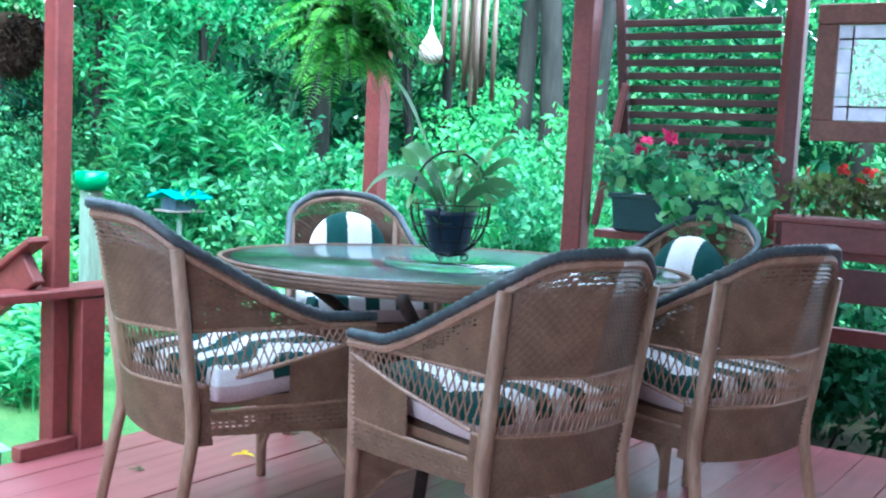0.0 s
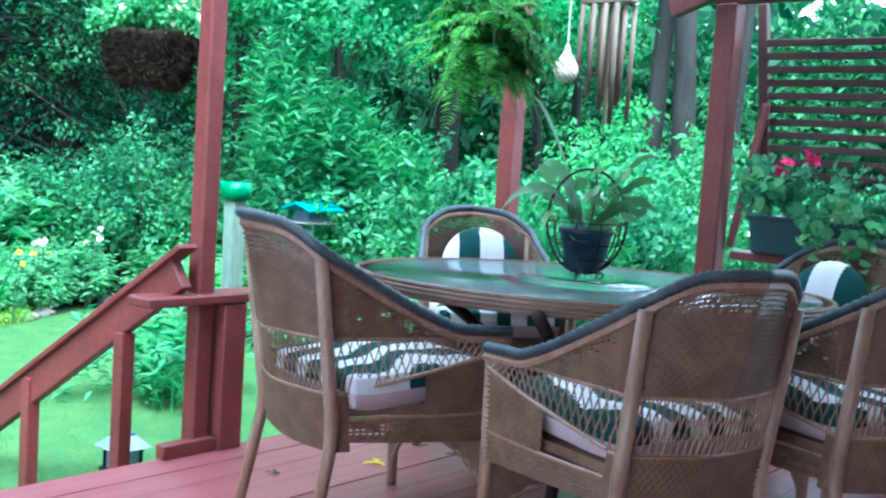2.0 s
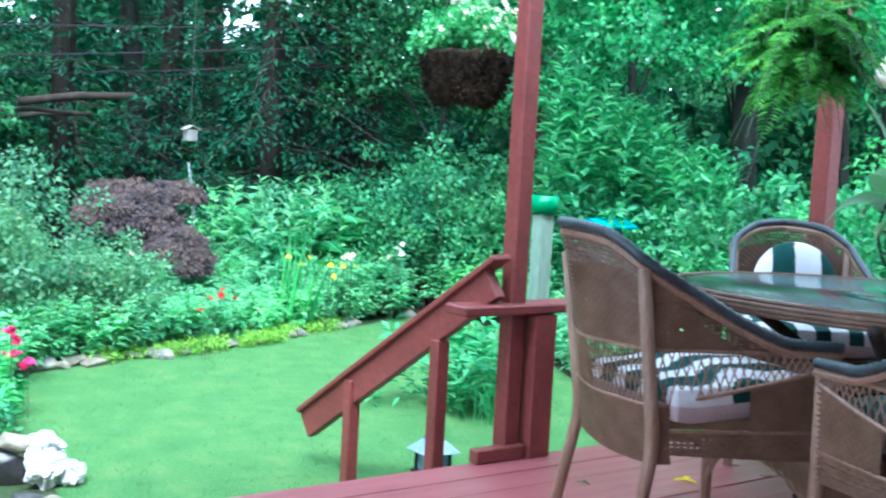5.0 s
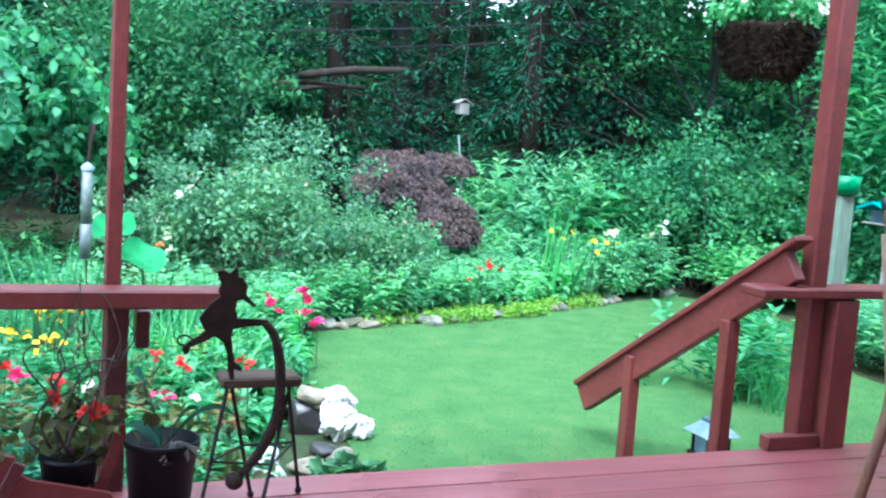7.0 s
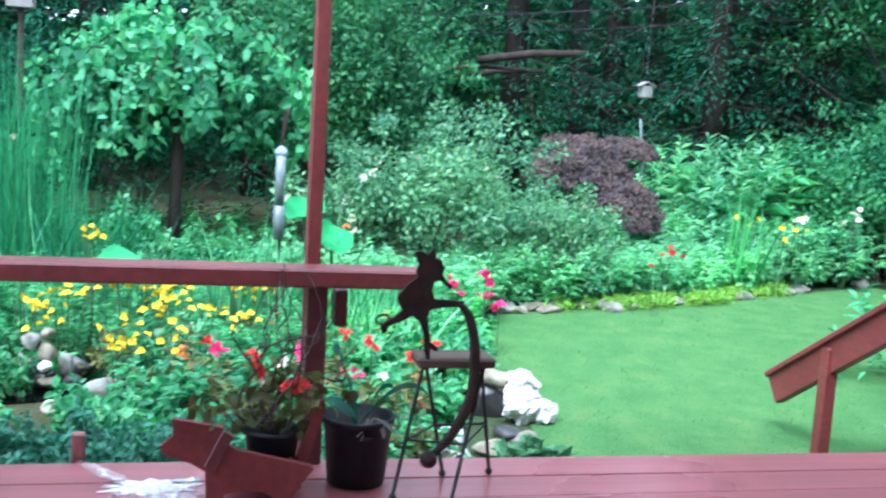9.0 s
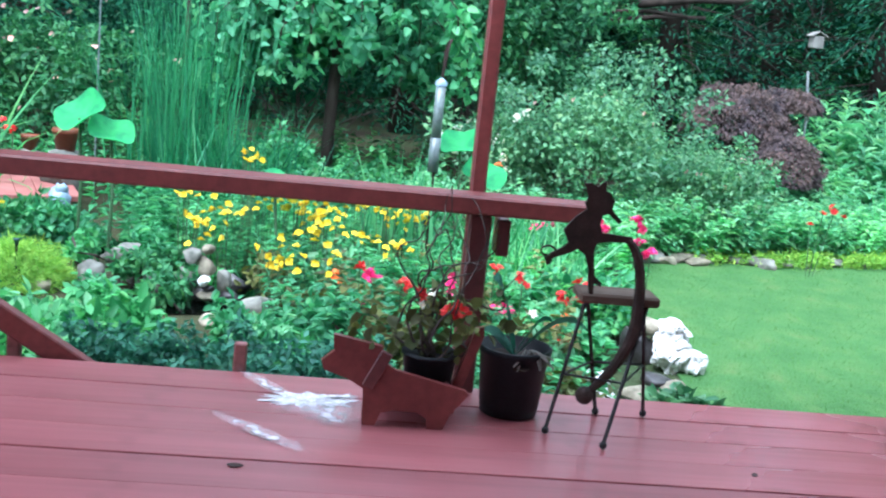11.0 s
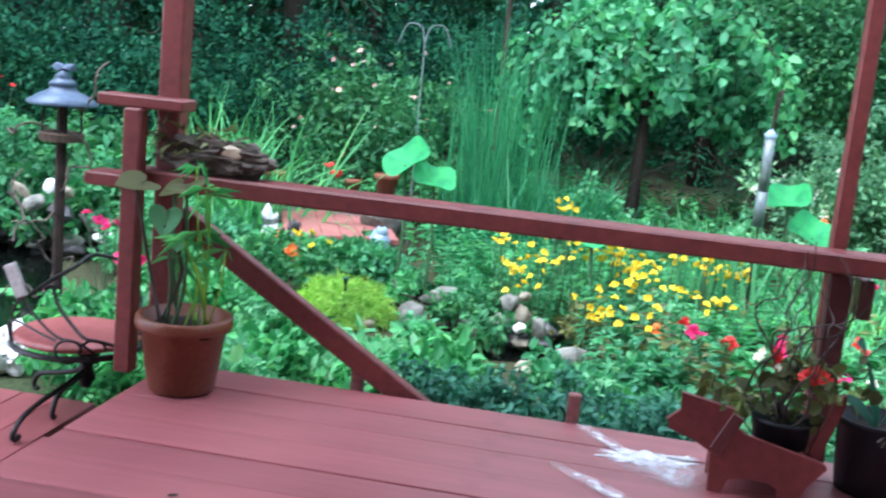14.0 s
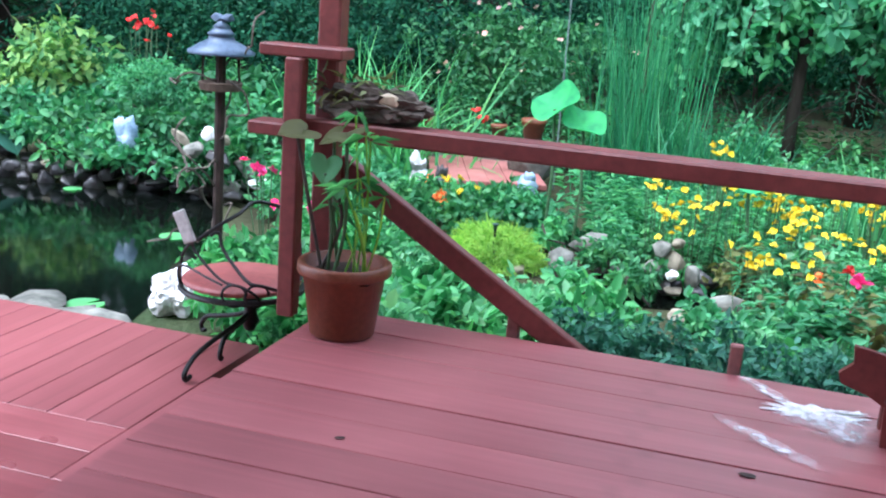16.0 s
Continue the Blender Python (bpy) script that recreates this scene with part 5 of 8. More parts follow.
tagged(leaf_mesh("reflection_canopy", P, D, N, L, W, L_DARK), "unseen high dark canopy added to darken the pond's reflection", "woods", "", "stuff")

# trunks among the woods
for k, (aa, rr, tr, hh) in enumerate([(30.7, 9.6, 0.10, 11), (28.6, 9.2, 0.12, 11), (26.6, 10.0, 0.11, 11), (40.3, 10.5, 0.14, 9), (50.5, 13.5, 0.17, 11), (36.0, 16.0, 0.15, 12), (13.0, 15.0, 0.2, 12), (33.8, 12.0, 0.07, 8), (70.8, 13.0, 0.14, 10), (46.0, 15.5, 0.13, 11), (62.5, 12.0, 0.12, 10)]):
    tree(G(aa, rr), hh, tr, (2.0, 2.0, 2.6), L_CANOPY if aa < 55 else L_DARK, 0.084, 75, 110, 100 + k, "tall grey-trunked woodland tree with high green canopy", BARK, (rs.normal() * 0.3, rs.normal() * 0.3), 7, "tree", "woodland trees", 0.6, 0.30)

# tall dark trees added behind the hemlocks, and beyond the pond to darken its reflection
for k, (aa, rr, hh) in enumerate([(112, 14.5, 13), (121, 13.5, 14), (130, 13.0, 14), (140, 12.5, 14), (150, 12.0, 13), (60, 14.0, 12), (67, 14.5, 13)]):
    tree(G(aa, rr), hh, 0.16, (2.6, 2.6, 4.2), L_DARK, 0.22, 110, 48, 170 + k, "tall dark tree added behind the hemlocks", BARK_B, (0, 0), 8, "tree", "tall dark trees", 0.8, 0.25)

# lower maple boughs against the light
for k, (aa, rr, hh, cr) in enumerate([(46, 9.5, 4.2, 1.7), (51, 10.5, 4.5, 1.8), (41, 11.0, 4.6, 1.6), (36, 9.8, 4.4, 1.4), (8, 10.5, 4.0, 1.8), (55.5, 10.6, 4.3, 1.7)]):
    tree(G(aa, rr), hh, 0.05, (cr, cr, 1.5), L_CANOPY if aa < 52 else L_DEEP, 0.066, 90, 130, 140 + k, "young maple with light green leaves", BARK, (0, 0), 8, "tree", "young maples", 0.42, 0.35)

# hemlocks and spruces
for k, (aa, rr, hh, cr) in enumerate([(69, 12.5, 8, 2.4), (64, 11.0, 7, 2.3), (59, 11.5, 7.5, 2.4), (74, 12.0, 8, 2.4), (60.5, 12.6, 7.5, 2.3), (80, 12.5, 8, 2.5), (87, 13.0, 8, 2.5), (95, 13.0, 8, 2.5), (104, 13, 7, 2.4), (113, 13, 8, 2.4), (122, 11.5, 8, 2.5), (130, 11.5, 8, 2.5), (138, 11, 8, 2.5), (108, 10.5, 7, 2.3), (117, 10.5, 7.5, 2.3)]):
    conifer(G(aa, rr), hh, cr, 200 + k, "dark hemlock with drooping boughs at the wood's edge", 17, 10, 92 if aa < 90 else 62, 0.088 if aa < 90 else 0.105, 0.05, "hemlocks")

# fallen trunks lying across the hemlocks
for k, (p, q, rad) in enumerate([((-10.49, 2.2, 1.40), (-10.18, 3.19, 1.52), 0.040), ((-10.94, 2.06, 1.23), (-10.7, 2.94, 1.34), 0.026), ((-10.6, 1.9, 1.30), (-10.5, 2.7, 1.33), 0.022)]):
    bm = tube([p, tuple((np.array(p) + np.array(q)) / 2 + np.array([0, 0, 0.03])), q], [rad, rad * 0.95, rad * 0.85], 10)
    tagged(link_mesh("dead_tree", bm, BARK_B, None, "", True), "dead grey-brown trunk leaning among the hemlocks", "log", "fallen trunks")

# overhead cables before the trees
for pts in ([(-11.41, -5.51, 1.45), (-10.95, -1.15, 1.82), (-10.57, 2.48, 2.13), (-8.93, 5.87, 2.35), (-6.96, 9.94, 2.61)],
            [(-10.96, -4.91, 1.45), (-10.96, -1.14, 1.6), (-10.96, 0.37, 1.66), (-10.42, 3.04, 1.92), (-8.94, 5.89, 2.22), (-6.72, 10.16, 2.67)],
            [(-11.57, 1.87, 1.65), (-9.65, 4.82, 1.92), (-8.88, 6.0, 2.03), (-6.57, 9.54, 2.36)]):
    ob = link_mesh("cable", tube(spline(pts, 24), 0.0075, 5), BLACK_PL)
    tagged(ob, "thin black overhead cable strung before the trees", "cable", "overhead cables")

# ---- shrubs behind the lawn and beds ----
shrub("rhododendron", G(82.3, 9.0), (1.05, 1.05, 1.4), L_DEEP, 0.065, 210, 78, 301, "large green shrub behind the roses", "shrub", clump_r=0.3, stems=9)
shrub("rhododendron", G(84.0, 10.0), (1.2, 1.2, 1.7), L_DEEP, 0.07, 150, 66, 302, "tall light green shrub at the wood's edge", "shrub", clump_r=0.3)
shrub("rose_bush", G(77.5, 7.2), (0.85, 0.8, 0.66), L_GREY, 0.045, 120, 95, 303, "broad grey-green rose bush with a few pale blooms", "rose bush", "", (F_ROSE, 18, 0.02), 0.19)
shrub("rose_bush", G(71.6, 7.3), (0.50, 0.50, 0.40), L_GREY, 0.042, 120, 46, 304, "lower grey-green rose bush before the purple maple", "rose bush", "", (F_ROSE, 10, 0.025), 0.15)
shrub("rose_bush", (-7.35, 0.62, GZ), (0.42, 0.42, 0.46), L_GREY, 0.045, 90, 60, 305, "rose bush with white blooms beside the post", "rose bush", "", (F_WHITE, 30, 0.040), 0.15)


def weeping_dome(at, lobes, leafmat, seed, label):
    """A low weeping maple: rounded lobes of fine leaves that hang in layers from crooked limbs."""
    q = np.random.RandomState(seed)
    t = thing("japanese_maple", at, label, "maple")
    Ps, Ds, bm = [], [], bmesh.new()
    for (x, y, z), (rx, ry, rz), n in lobes:
        d = sphere_dirs(q, n)
        d[:, 2] = np.abs(d[:, 2]) * 1.15 - 0.25
        d = unit(d)
        k = q.uniform(0.80, 1.0, (n, 1)) * np.array([0.93 + 0.22 * noise.noise(Vector(v * 3.1)) for v in d])[:, None]
        Ps.append(d * k * np.array([rx, ry, rz]) + np.array([x, y, z]))
        Ds.append(unit(d * np.array([1, 1, 0.2]) + np.array([0, 0, -0.9]) + q.normal(size=(n, 3)) * 0.45))
        for j in range(7):
            e = Vector(d[j] * np.array([rx, ry, rz]) * 0.85) + Vector((x, y, z))
            add_tube(bm, spline([(0, 0, -0.02), (x * 0.5, y * 0.5, z * 0.7), tuple(e)], 8), [0.028, 0.026, 0.022, 0.018, 0.014, 0.010, 0.007, 0.004], 6)
    part("limb", bm, BARK_B, t, smooth=True)
    P, D = np.concatenate(Ps), np.concatenate(Ds)
    L = 0.032 * q.uniform(0.6, 1.3, len(P))
    leaf_mesh("foliage", P, D, unit(q.normal(size=P.shape) * 0.5 + np.array([0.5, -0.2, 0.7])), L, L * 0.42, leafmat, t)
    return t


weeping_dome((-8.0, 2.58, GZ + 0.04), [((-0.05, -0.14, 0.76), (0.42, 0.42, 0.33), 11000), ((-0.08, 0.25, 0.94), (0.26, 0.24, 0.14), 4200), ((0.22, 0.10, 0.47), (0.34, 0.34, 0.33), 9000)], L_PURPLE, 306, "low weeping Japanese maple with dusky purple leaves")
for k, (aa, rr, sx, sz, mt, lf) in enumerate([(62, 10.2, 0.8, 0.60, L_DARK, 0.055), (58.3, 10.0, 0.9, 0.70, L_MID, 0.055), (55, 9.8, 0.9, 0.80, L_MINT, 0.055), (51.5, 10.2, 0.8, 0.6, L_MID, 0.08), (48.5, 10.4, 0.9, 0.8, L_MINT, 0.08), (39.5, 8.0, 0.9, 0.62, L_MID, 0.07), (43, 9.0, 0.9, 0.75, L_MINT, 0.08),
                                              (36.0, 8.2, 0.8, 0.7, L_MINT, 0.08), (56.5, 10.2, 0.7, 0.5, L_DEEP, 0.06), (64.0, 10.4, 0.7, 0.45, L_DARK, 0.05), (66.5, 10.2, 0.7, 0.55, L_DARK, 0.05), (53.0, 10.0, 0.9, 0.75, L_MID, 0.06)]):
    shrub("shrub", G(aa, rr), (sx, sx, sz), mt, lf, 120, 62, 320 + k, "leafy green shrub in the border by the woods", "shrub", "border shrubs", None, sx * 0.26)
for k, (aa, rr, sx, sz) in enumerate([(33.0, 6.6, 0.75, 0.72), (29.0, 6.3, 0.75, 0.75), (25.5, 6.6, 0.8, 0.8), (21.5, 6.8, 0.8, 0.7), (17.0, 6.6, 0.8, 0.7), (12.5, 6.4, 0.8, 0.7), (31.0, 8.0, 0.9, 0.95)]):
    shrub("laurel", G(aa, rr), (sx, sx, sz), (L_BRIGHT, L_MINT, L_MID)[k % 3], 0.06, 125, 75, 340 + k, "light green broad-leaved shrub beyond the far rail", "shrub", "laurels", (F_WHITE, 6, 0.03), 0.2)
for k, (x, y) in enumerate([(-1.3, 4.75), (-0.7, 4.8), (-0.1, 4.8), (-1.9, 4.9), (-0.4, 5.35), (-1.0, 5.4), (0.3, 5.2), (-1.6, 5.45), (0.45, 4.7)]):
    shrub("ivy_bush", (x, y, GZ), (0.42, 0.28, 0.48), L_DARK, 0.075, 60, 36, 360 + k, "dark ivy growing beneath the far rail", "ivy", "ivy bushes", None, 0.15)


# tall leafy perennials
def scatter(seed, n, a0, a1, r0, r1, z=GZ):
    q = np.random.RandomState(seed)
    spots = [polar(*v, z) for v in zip(q.uniform(a0, a1, n), q.uniform(r0, r1, n))]
    return [s for s in spots if not inside(lawn_line, np.array([s[0]]), np.array([s[1]]))[0] and not (s[0] > -4.75 and s[1] > 0.45)]


tall_plants("goldenrod", scatter(401, 120, 41.5, 50.5, 8.6, 9.6), 2.1, L_MINT, 0.105, 401, "tall mint-green goldenrod stems", 80, 0.11, ratio=0.24, rise=0.55)

def clear_of_feeder(spots):
    """Leaves open the strip before the teal feeder."""
    return [v for v in spots if not (44.8 < math.degrees(math.atan2(-v[0], v[1])) < 48.0)]


def edge_spots(seed, n, i0, i1, d0, d1):
    """Places along the lawn's far edge, d0 to d1 metres outside it."""
    q = np.random.RandomState(seed)
    out = []
    while len(out) < n:
        k = q.randint(i0, i1)
        a, b = np.array(lawn_line[k]), np.array(lawn_line[k + 1])
        t = b - a
        nrm = np.array([-t[1], t[0]]) / np.linalg.norm(t)
        nrm = nrm if nrm[0] < 0.3 else -nrm
        c = a + t * q.rand() + nrm * q.uniform(d0, d1)
        if not inside(lawn_line, c[:1], c[1:])[0]:
            out.append((c[0], c[1], GZ))
    return out


tall_plants("goldenrod", clear_of_feeder(edge_spots(402, 230, 8, 10, 0.7, 1.9)), 1.0, L_LIGHT, 0.10, 402, "leafy mint-green perennials at the lawn's edge", 44, 0.16, ratio=0.26, rise=0.45)
tall_plants("goldenrod", scatter(403, 90, 34, 42, 6.3, 7.6), 0.95, L_MINT, 0.10, 403, "leafy green perennials behind the table", 36, 0.16, ratio=0.28, rise=0.45)
tall_plants("milkweed", clear_of_feeder(edge_spots(404, 46, 8, 10, 0.4, 1.3)), 0.85, L_MINT, 0.19, 404, "broad-leaved pale green milkweed stems", 14, 0.08, ratio=0.5)
tall_plants("border_perennial", edge_spots(405, 1300, 3, 9, 0.05, 0.9), 0.36, L_LIGHT, 0.055, 405, "pale green low perennials edging the lawn", 24, 0.25, low=0.2, ratio=0.45)
tall_plants("border_perennial", edge_spots(406, 520, 5, 9, 0.6, 1.3), 0.5, L_LIGHT, 0.07, 406, "pale green perennials in front of the purple maple", 28, 0.2, low=0.45, ratio=0.45)
tall_plants("border_perennial", edge_spots(407, 520, 8, 13, 0.05, 1.0), 0.48, L_LIGHT, 0.07, 407, "low green perennials at the lawn's far edge", 26, 0.25, low=0.45, ratio=0.45)

tall_plants("border_perennial", scatter(408, 120, 44.5, 49.5, 6.9, 8.0), 0.42, L_LIGHT, 0.07, 408, "low leafy plants round the feeder pole", 28, 0.2)

rs = np.random.RandomState(411)


def blades(name, at, n, spread, height, width, bend, mat, label, category, lean=0.18, seed=1):
    q = np.random.RandomState(seed)
    base = np.array(at) + np.concatenate([q.normal(size=(n, 2)) * spread, np.zeros((n, 1))], 1)
    ob = blade_mesh(name, base, np.array([0, 0, 1.0]) + q.normal(size=(n, 3)) * lean, height * q.uniform(0.6, 1.1, n), width, q.uniform(0.1, 1.0, n) * bend, q, mat, None, "", 5)
    return tagged(ob, label, category, "", "stuff")


blades("iris_clump", (-7.45, 3.52, GZ), 34, 0.06, 0.82, 0.030, 0.25, L_BRIGHT, "clump of upright green iris blades", "iris", 0.12, 1)
blades("iris_clump", (-6.35, -2.92, GZ), 170, 0.20, 1.0, 0.024, 0.75, L_BRIGHT, "clump of arching iris blades behind the rail", "iris", 0.2, 2)
blades("reed_clump", G(97.6, 6.6), 280, 0.14, 1.65, 0.0085, 0.26, L_REED, "tall clump of thin green reeds", "reeds", 0.085, 3)
blades("reed_clump", G(95.0, 6.4), 260, 0.20, 0.85, 0.012, 0.5, L_REED, "lower arching grass beside the reeds", "grass", 0.22, 4)
blades("daylily_leaves", G(80.5, 5.2), 120, 0.18, 0.62, 0.02, 0.7, L_MINT, "arching daylily leaves below the rail", "daylily", 0.22, 5)
blades("iris_clump", G(42.5, 6.0), 50, 0.12, 0.5, 0.02, 0.4, L_BRIGHT, "clump of fine green blades beyond the deck", "iris", 0.2, 6)
blades("iris_clump", (-7.3, -5.55, GZ), 60, 0.15, 0.75, 0.02, 0.35, L_MID, "blades rising behind the pond", "iris", 0.12, 7)

# weeping mulberry: a domed crown of hanging leafy strands on a short trunk
wm = thing("weeping_tree", G(90.5, 7.9), "small weeping tree with a dome of hanging leaves", "tree")
part("trunk", tube([(0, 0, -0.05), (0.02, 0.0, 0.5), (0.0, 0.02, 1.15)], [0.055, 0.045, 0.04], 8), BARK_B, wm, smooth=True)
Ps, bm = [], bmesh.new()
q = np.random.RandomState(421)
for k in range(64):
    th = q.uniform(0, math.tau)
    rr = q.uniform(0.25, 1.0)
    drop = q.uniform(0.05, 0.85) * (0.4 + 0.6 * rr)
    top = 1.62 + q.normal() * 0.10
    pts = spline([(0, 0, 1.15), (0.5 * rr * math.cos(th), 0.5 * rr * math.sin(th), top - 0.12 * rr), (rr * math.cos(th), rr * math.sin(th), top - 0.17 - 0.25 * rr), (1.04 * rr * math.cos(th), 1.04 * rr * math.sin(th), 1.32 - 0.8 * drop)], 14)
    add_tube(bm, pts[::3], 0.005, 4)
    Ps.append(np.array(pts[3:]))
part("limb", bm, BARK_B, wm)
C = np.concatenate(Ps)
P, D, N, L, W = clump_leaves(q, C, 0.09, 12, 0.082, 0.9)
D = unit(D * 1.0 + np.array([0, 0, -0.45]))
N = unit(C.repeat(12, 0) * np.array([0.5, 0.5, 0]) + np.array([0, 0, 0.5]) + q.normal(size=P.shape) * 0.6)
leaf_mesh("foliage", P, D, N, L, W * 1.45, L_MINT, wm, full=True)

# beds in front of the rail
tall_plants("coreopsis", [s for s in scatter(431, 230, 83, 99, 4.4, 5.8) if s[1] > -0.72 or s[0] < -5.35], 0.31, L_MINT, 0.055, 431, "fine-leaved green coreopsis", 34, 0.25, ratio=0.2)
q = np.random.RandomState(432)
YELLOW = [(-1.16, 0.13), (-1.10, -0.01), (-1.04, -0.06), (-0.96, 0.05), (-0.79, 0.11), (-0.72, 0.08), (-0.63, 0.12), (-0.63, 0.05), (-0.54, 0.08), (-0.49, 0.03), (-0.55, -0.04), (-0.41, 0.07), (-0.37, 0.14), (-0.22, 0.15), (-0.14, 0.11), (-0.16, 0.05), (-0.08, 0.09), (-0.70, -0.10), (-0.66, -0.21), (-0.49, -0.14), (-0.32, -0.03), (-0.13, -0.07), (-0.90, 0.30), (-0.88, 0.15)]
for y, z in YELLOW:
    x = -5.3 + q.uniform(-0.10, 0.14) - (0.5 if z > 0.25 else 0.0)
    k = (x + 0.33) / -4.97
    k = min(k, 0.92 / (0.94 - z))
    x, y, z = -0.33 - 4.97 * k, -0.64 + (y + 0.64) * k, 0.94 + (z - 0.94) * k
    t = thing("yellow_flower", (x, y, z), "bright yellow coreopsis blossoms on thin stems", "flower", "yellow flowers")
    m = q.randint(6, 12)
    c = q.normal(size=(m, 3)) * np.array([0.035, 0.038, 0.024])
    flower_heads("petals", c, 0.0185, F_YELLOW, t, q, 15)
    bm = bmesh.new()
    for v in c:
        add_tube(bm, [tuple(v), (v[0] * 0.4, v[1] * 0.4, GZ - z)], 0.002, 4)
    part("stem", bm, STEM, t)["kind"] = "stuff"
tall_plants("bed_foliage", scatter(433, 230, 68, 88, 3.9, 5.9), 0.27, L_BRIGHT, 0.05, 433, "mixed leafy bedding plants in the front bed", 30, 0.35, ratio=0.55)
q = np.random.RandomState(445)
spots = [(q.uniform(-4.55, -3.35), q.uniform(0.0, 0.86), GZ) for k in range(260)]
tall_plants("bed_foliage", [v for v in spots if v[1] < 0.40 or (v[0] < -4.3 and v[1] < 0.7)], 0.20, L_MINT, 0.05, 445, "low leafy plants between the deck and the lawn", 22, 0.35, ratio=0.55)
tall_plants("bed_foliage", scatter(447, 60, 74, 90, 3.8, 5.2), 0.30, L_BRONZE, 0.05, 447, "bronze-leaved begonias in the front bed", 20, 0.35, ratio=0.7)
tall_plants("bed_foliage", scatter(434, 110, 76, 92, 3.7, 4.7), 0.28, L_MINT, 0.045, 434, "small-leaved green bedding plants by the deck edge", 26, 0.35, ratio=0.6)
tall_plants("bed_foliage", [s for s in scatter(435, 420, 86, 116, 5.4, 7.2) if not (-6.9 < s[0] < -4.8 and -2.75 < s[1] < -1.65)], 0.37, L_MINT, 0.055, 435, "green plants beyond the little stream", 32, 0.35, ratio=0.45)
tall_plants("bed_foliage", scatter(436, 240, 84, 125, 7.0, 9.2), 0.6, L_MID, 0.06, 436, "mixed green planting at the back of the garden", 30, 0.35, ratio=0.42)
q = np.random.RandomState(437)
BED = [(L_PALE, 0.070, "pale green broad-leaved"), (L_BRONZE, 0.050, "bronze-leaved"), (L_MINT, 0.055, "mint-green"), (L_BRIGHT, 0.045, "bright green"), (L_PALE, 0.045, "pale small-leaved"), (L_GREY, 0.060, "grey-green")]
for k in range(44):                       # mixed bedding plants between the rail and the lawn
    x, y = q.uniform(-5.15, -3.5), q.uniform(-0.75, 0.9)
    if inside(lawn_line, np.array([x]), np.array([y]))[0] or (x < -3.75 and y > 0.45 and x > -4.7) or (-4.9 < x < -4.0 and y < -0.55):
        continue
    mt, lf, lb = BED[q.randint(6)]
    sz = q.uniform(0.10, 0.17)
    shrub("bedding_plant", (x, y, GZ), (sz, sz, sz * q.uniform(0.6, 1.0)), mt, lf, 22, 16, 1100 + k, lb + " bedding plant in the front bed", "plant", "bedding plants", None, sz * 0.5, 4, full=True)
for k, (x, y, z, mt, lb, r) in enumerate([(-4.38, -0.35, 0.03, F_RED, "red", 0.028), (-4.36, -0.30, -0.05, F_PINK, "magenta", 0.040), (-5.63, 0.61, 0.04, F_PINK, "magenta", 0.040), (-5.56, 0.93, 0.05, F_PINK, "rose red", 0.038), (-5.54, 1.07, 0.10, F_PINK, "rose red", 0.040), (-5.52, 1.07, 0.01, F_PINK, "rose red", 0.034), (-5.49, 1.14, -0.04, F_PINK, "rose red", 0.036), (-4.32, 0.11, -0.10, F_PINK, "magenta", 0.030),
                                       (-4.31, 0.22, -0.10, F_PINK, "magenta", 0.034), (-4.29, 0.54, 0.03, F_RED, "red", 0.034), (-4.27, 0.43, -0.11, F_ORANGE, "coral", 0.042), (-4.25, 0.46, -0.18, F_RED, "red", 0.036), (-4.30, 0.46, -0.01, F_RED, "red", 0.026), (-4.32, -0.07, -0.16, F_RED, "red", 0.030), (-4.30, 0.10, -0.18, F_RED, "red", 0.026), (-4.40, -0.18, -0.02, F_RED, "red", 0.026), (-4.45, -0.44, -0.04, F_ORANGE, "coral", 0.026), (-4.36, 0.02, 0.0, F_PINK, "magenta", 0.028), (-4.38, 0.30, 0.02, F_RED, "red", 0.026), (-4.42, -0.05, -0.06, F_WHITE, "white", 0.024), (-4.30, 0.34, -0.08, F_WHITE, "white", 0.022), (-4.5, 0.2, 0.03, F_RED, "red", 0.024), (-4.28, -0.22, -0.14, F_PINK, "magenta", 0.026)]):
    t = thing("bedding_flower", (x, y, z), lb + " bedding flower head in the front bed", "flower", "bedding flowers")
    flower_heads("petals", q.normal(size=(4, 3)) * r * 0.6, r * 0.78, mt, t, q, 10)
    part("stem", tube([(0, 0, 0), (0.01, 0, GZ - z)], 0.003, 4), STEM, t)
blades("daylily_leaves", (-4.95, 0.12, GZ), 60, 0.10, 0.50, 0.018, 0.6, L_MINT, "arching daylily leaves in the front bed", "daylily", 0.2, 8)
blades("daylily_leaves", (-5.2, 0.45, GZ), 60, 0.12, 0.55, 0.020, 0.7, L_LIGHT, "pale arching leaves behind the figure", "daylily", 0.22, 9)
blades("iris_clump", (-5.35, -0.15, GZ), 46, 0.09, 0.75, 0.024, 0.3, L_MINT, "upright iris blades beside the tube feeder", "iris", 0.12, 10)

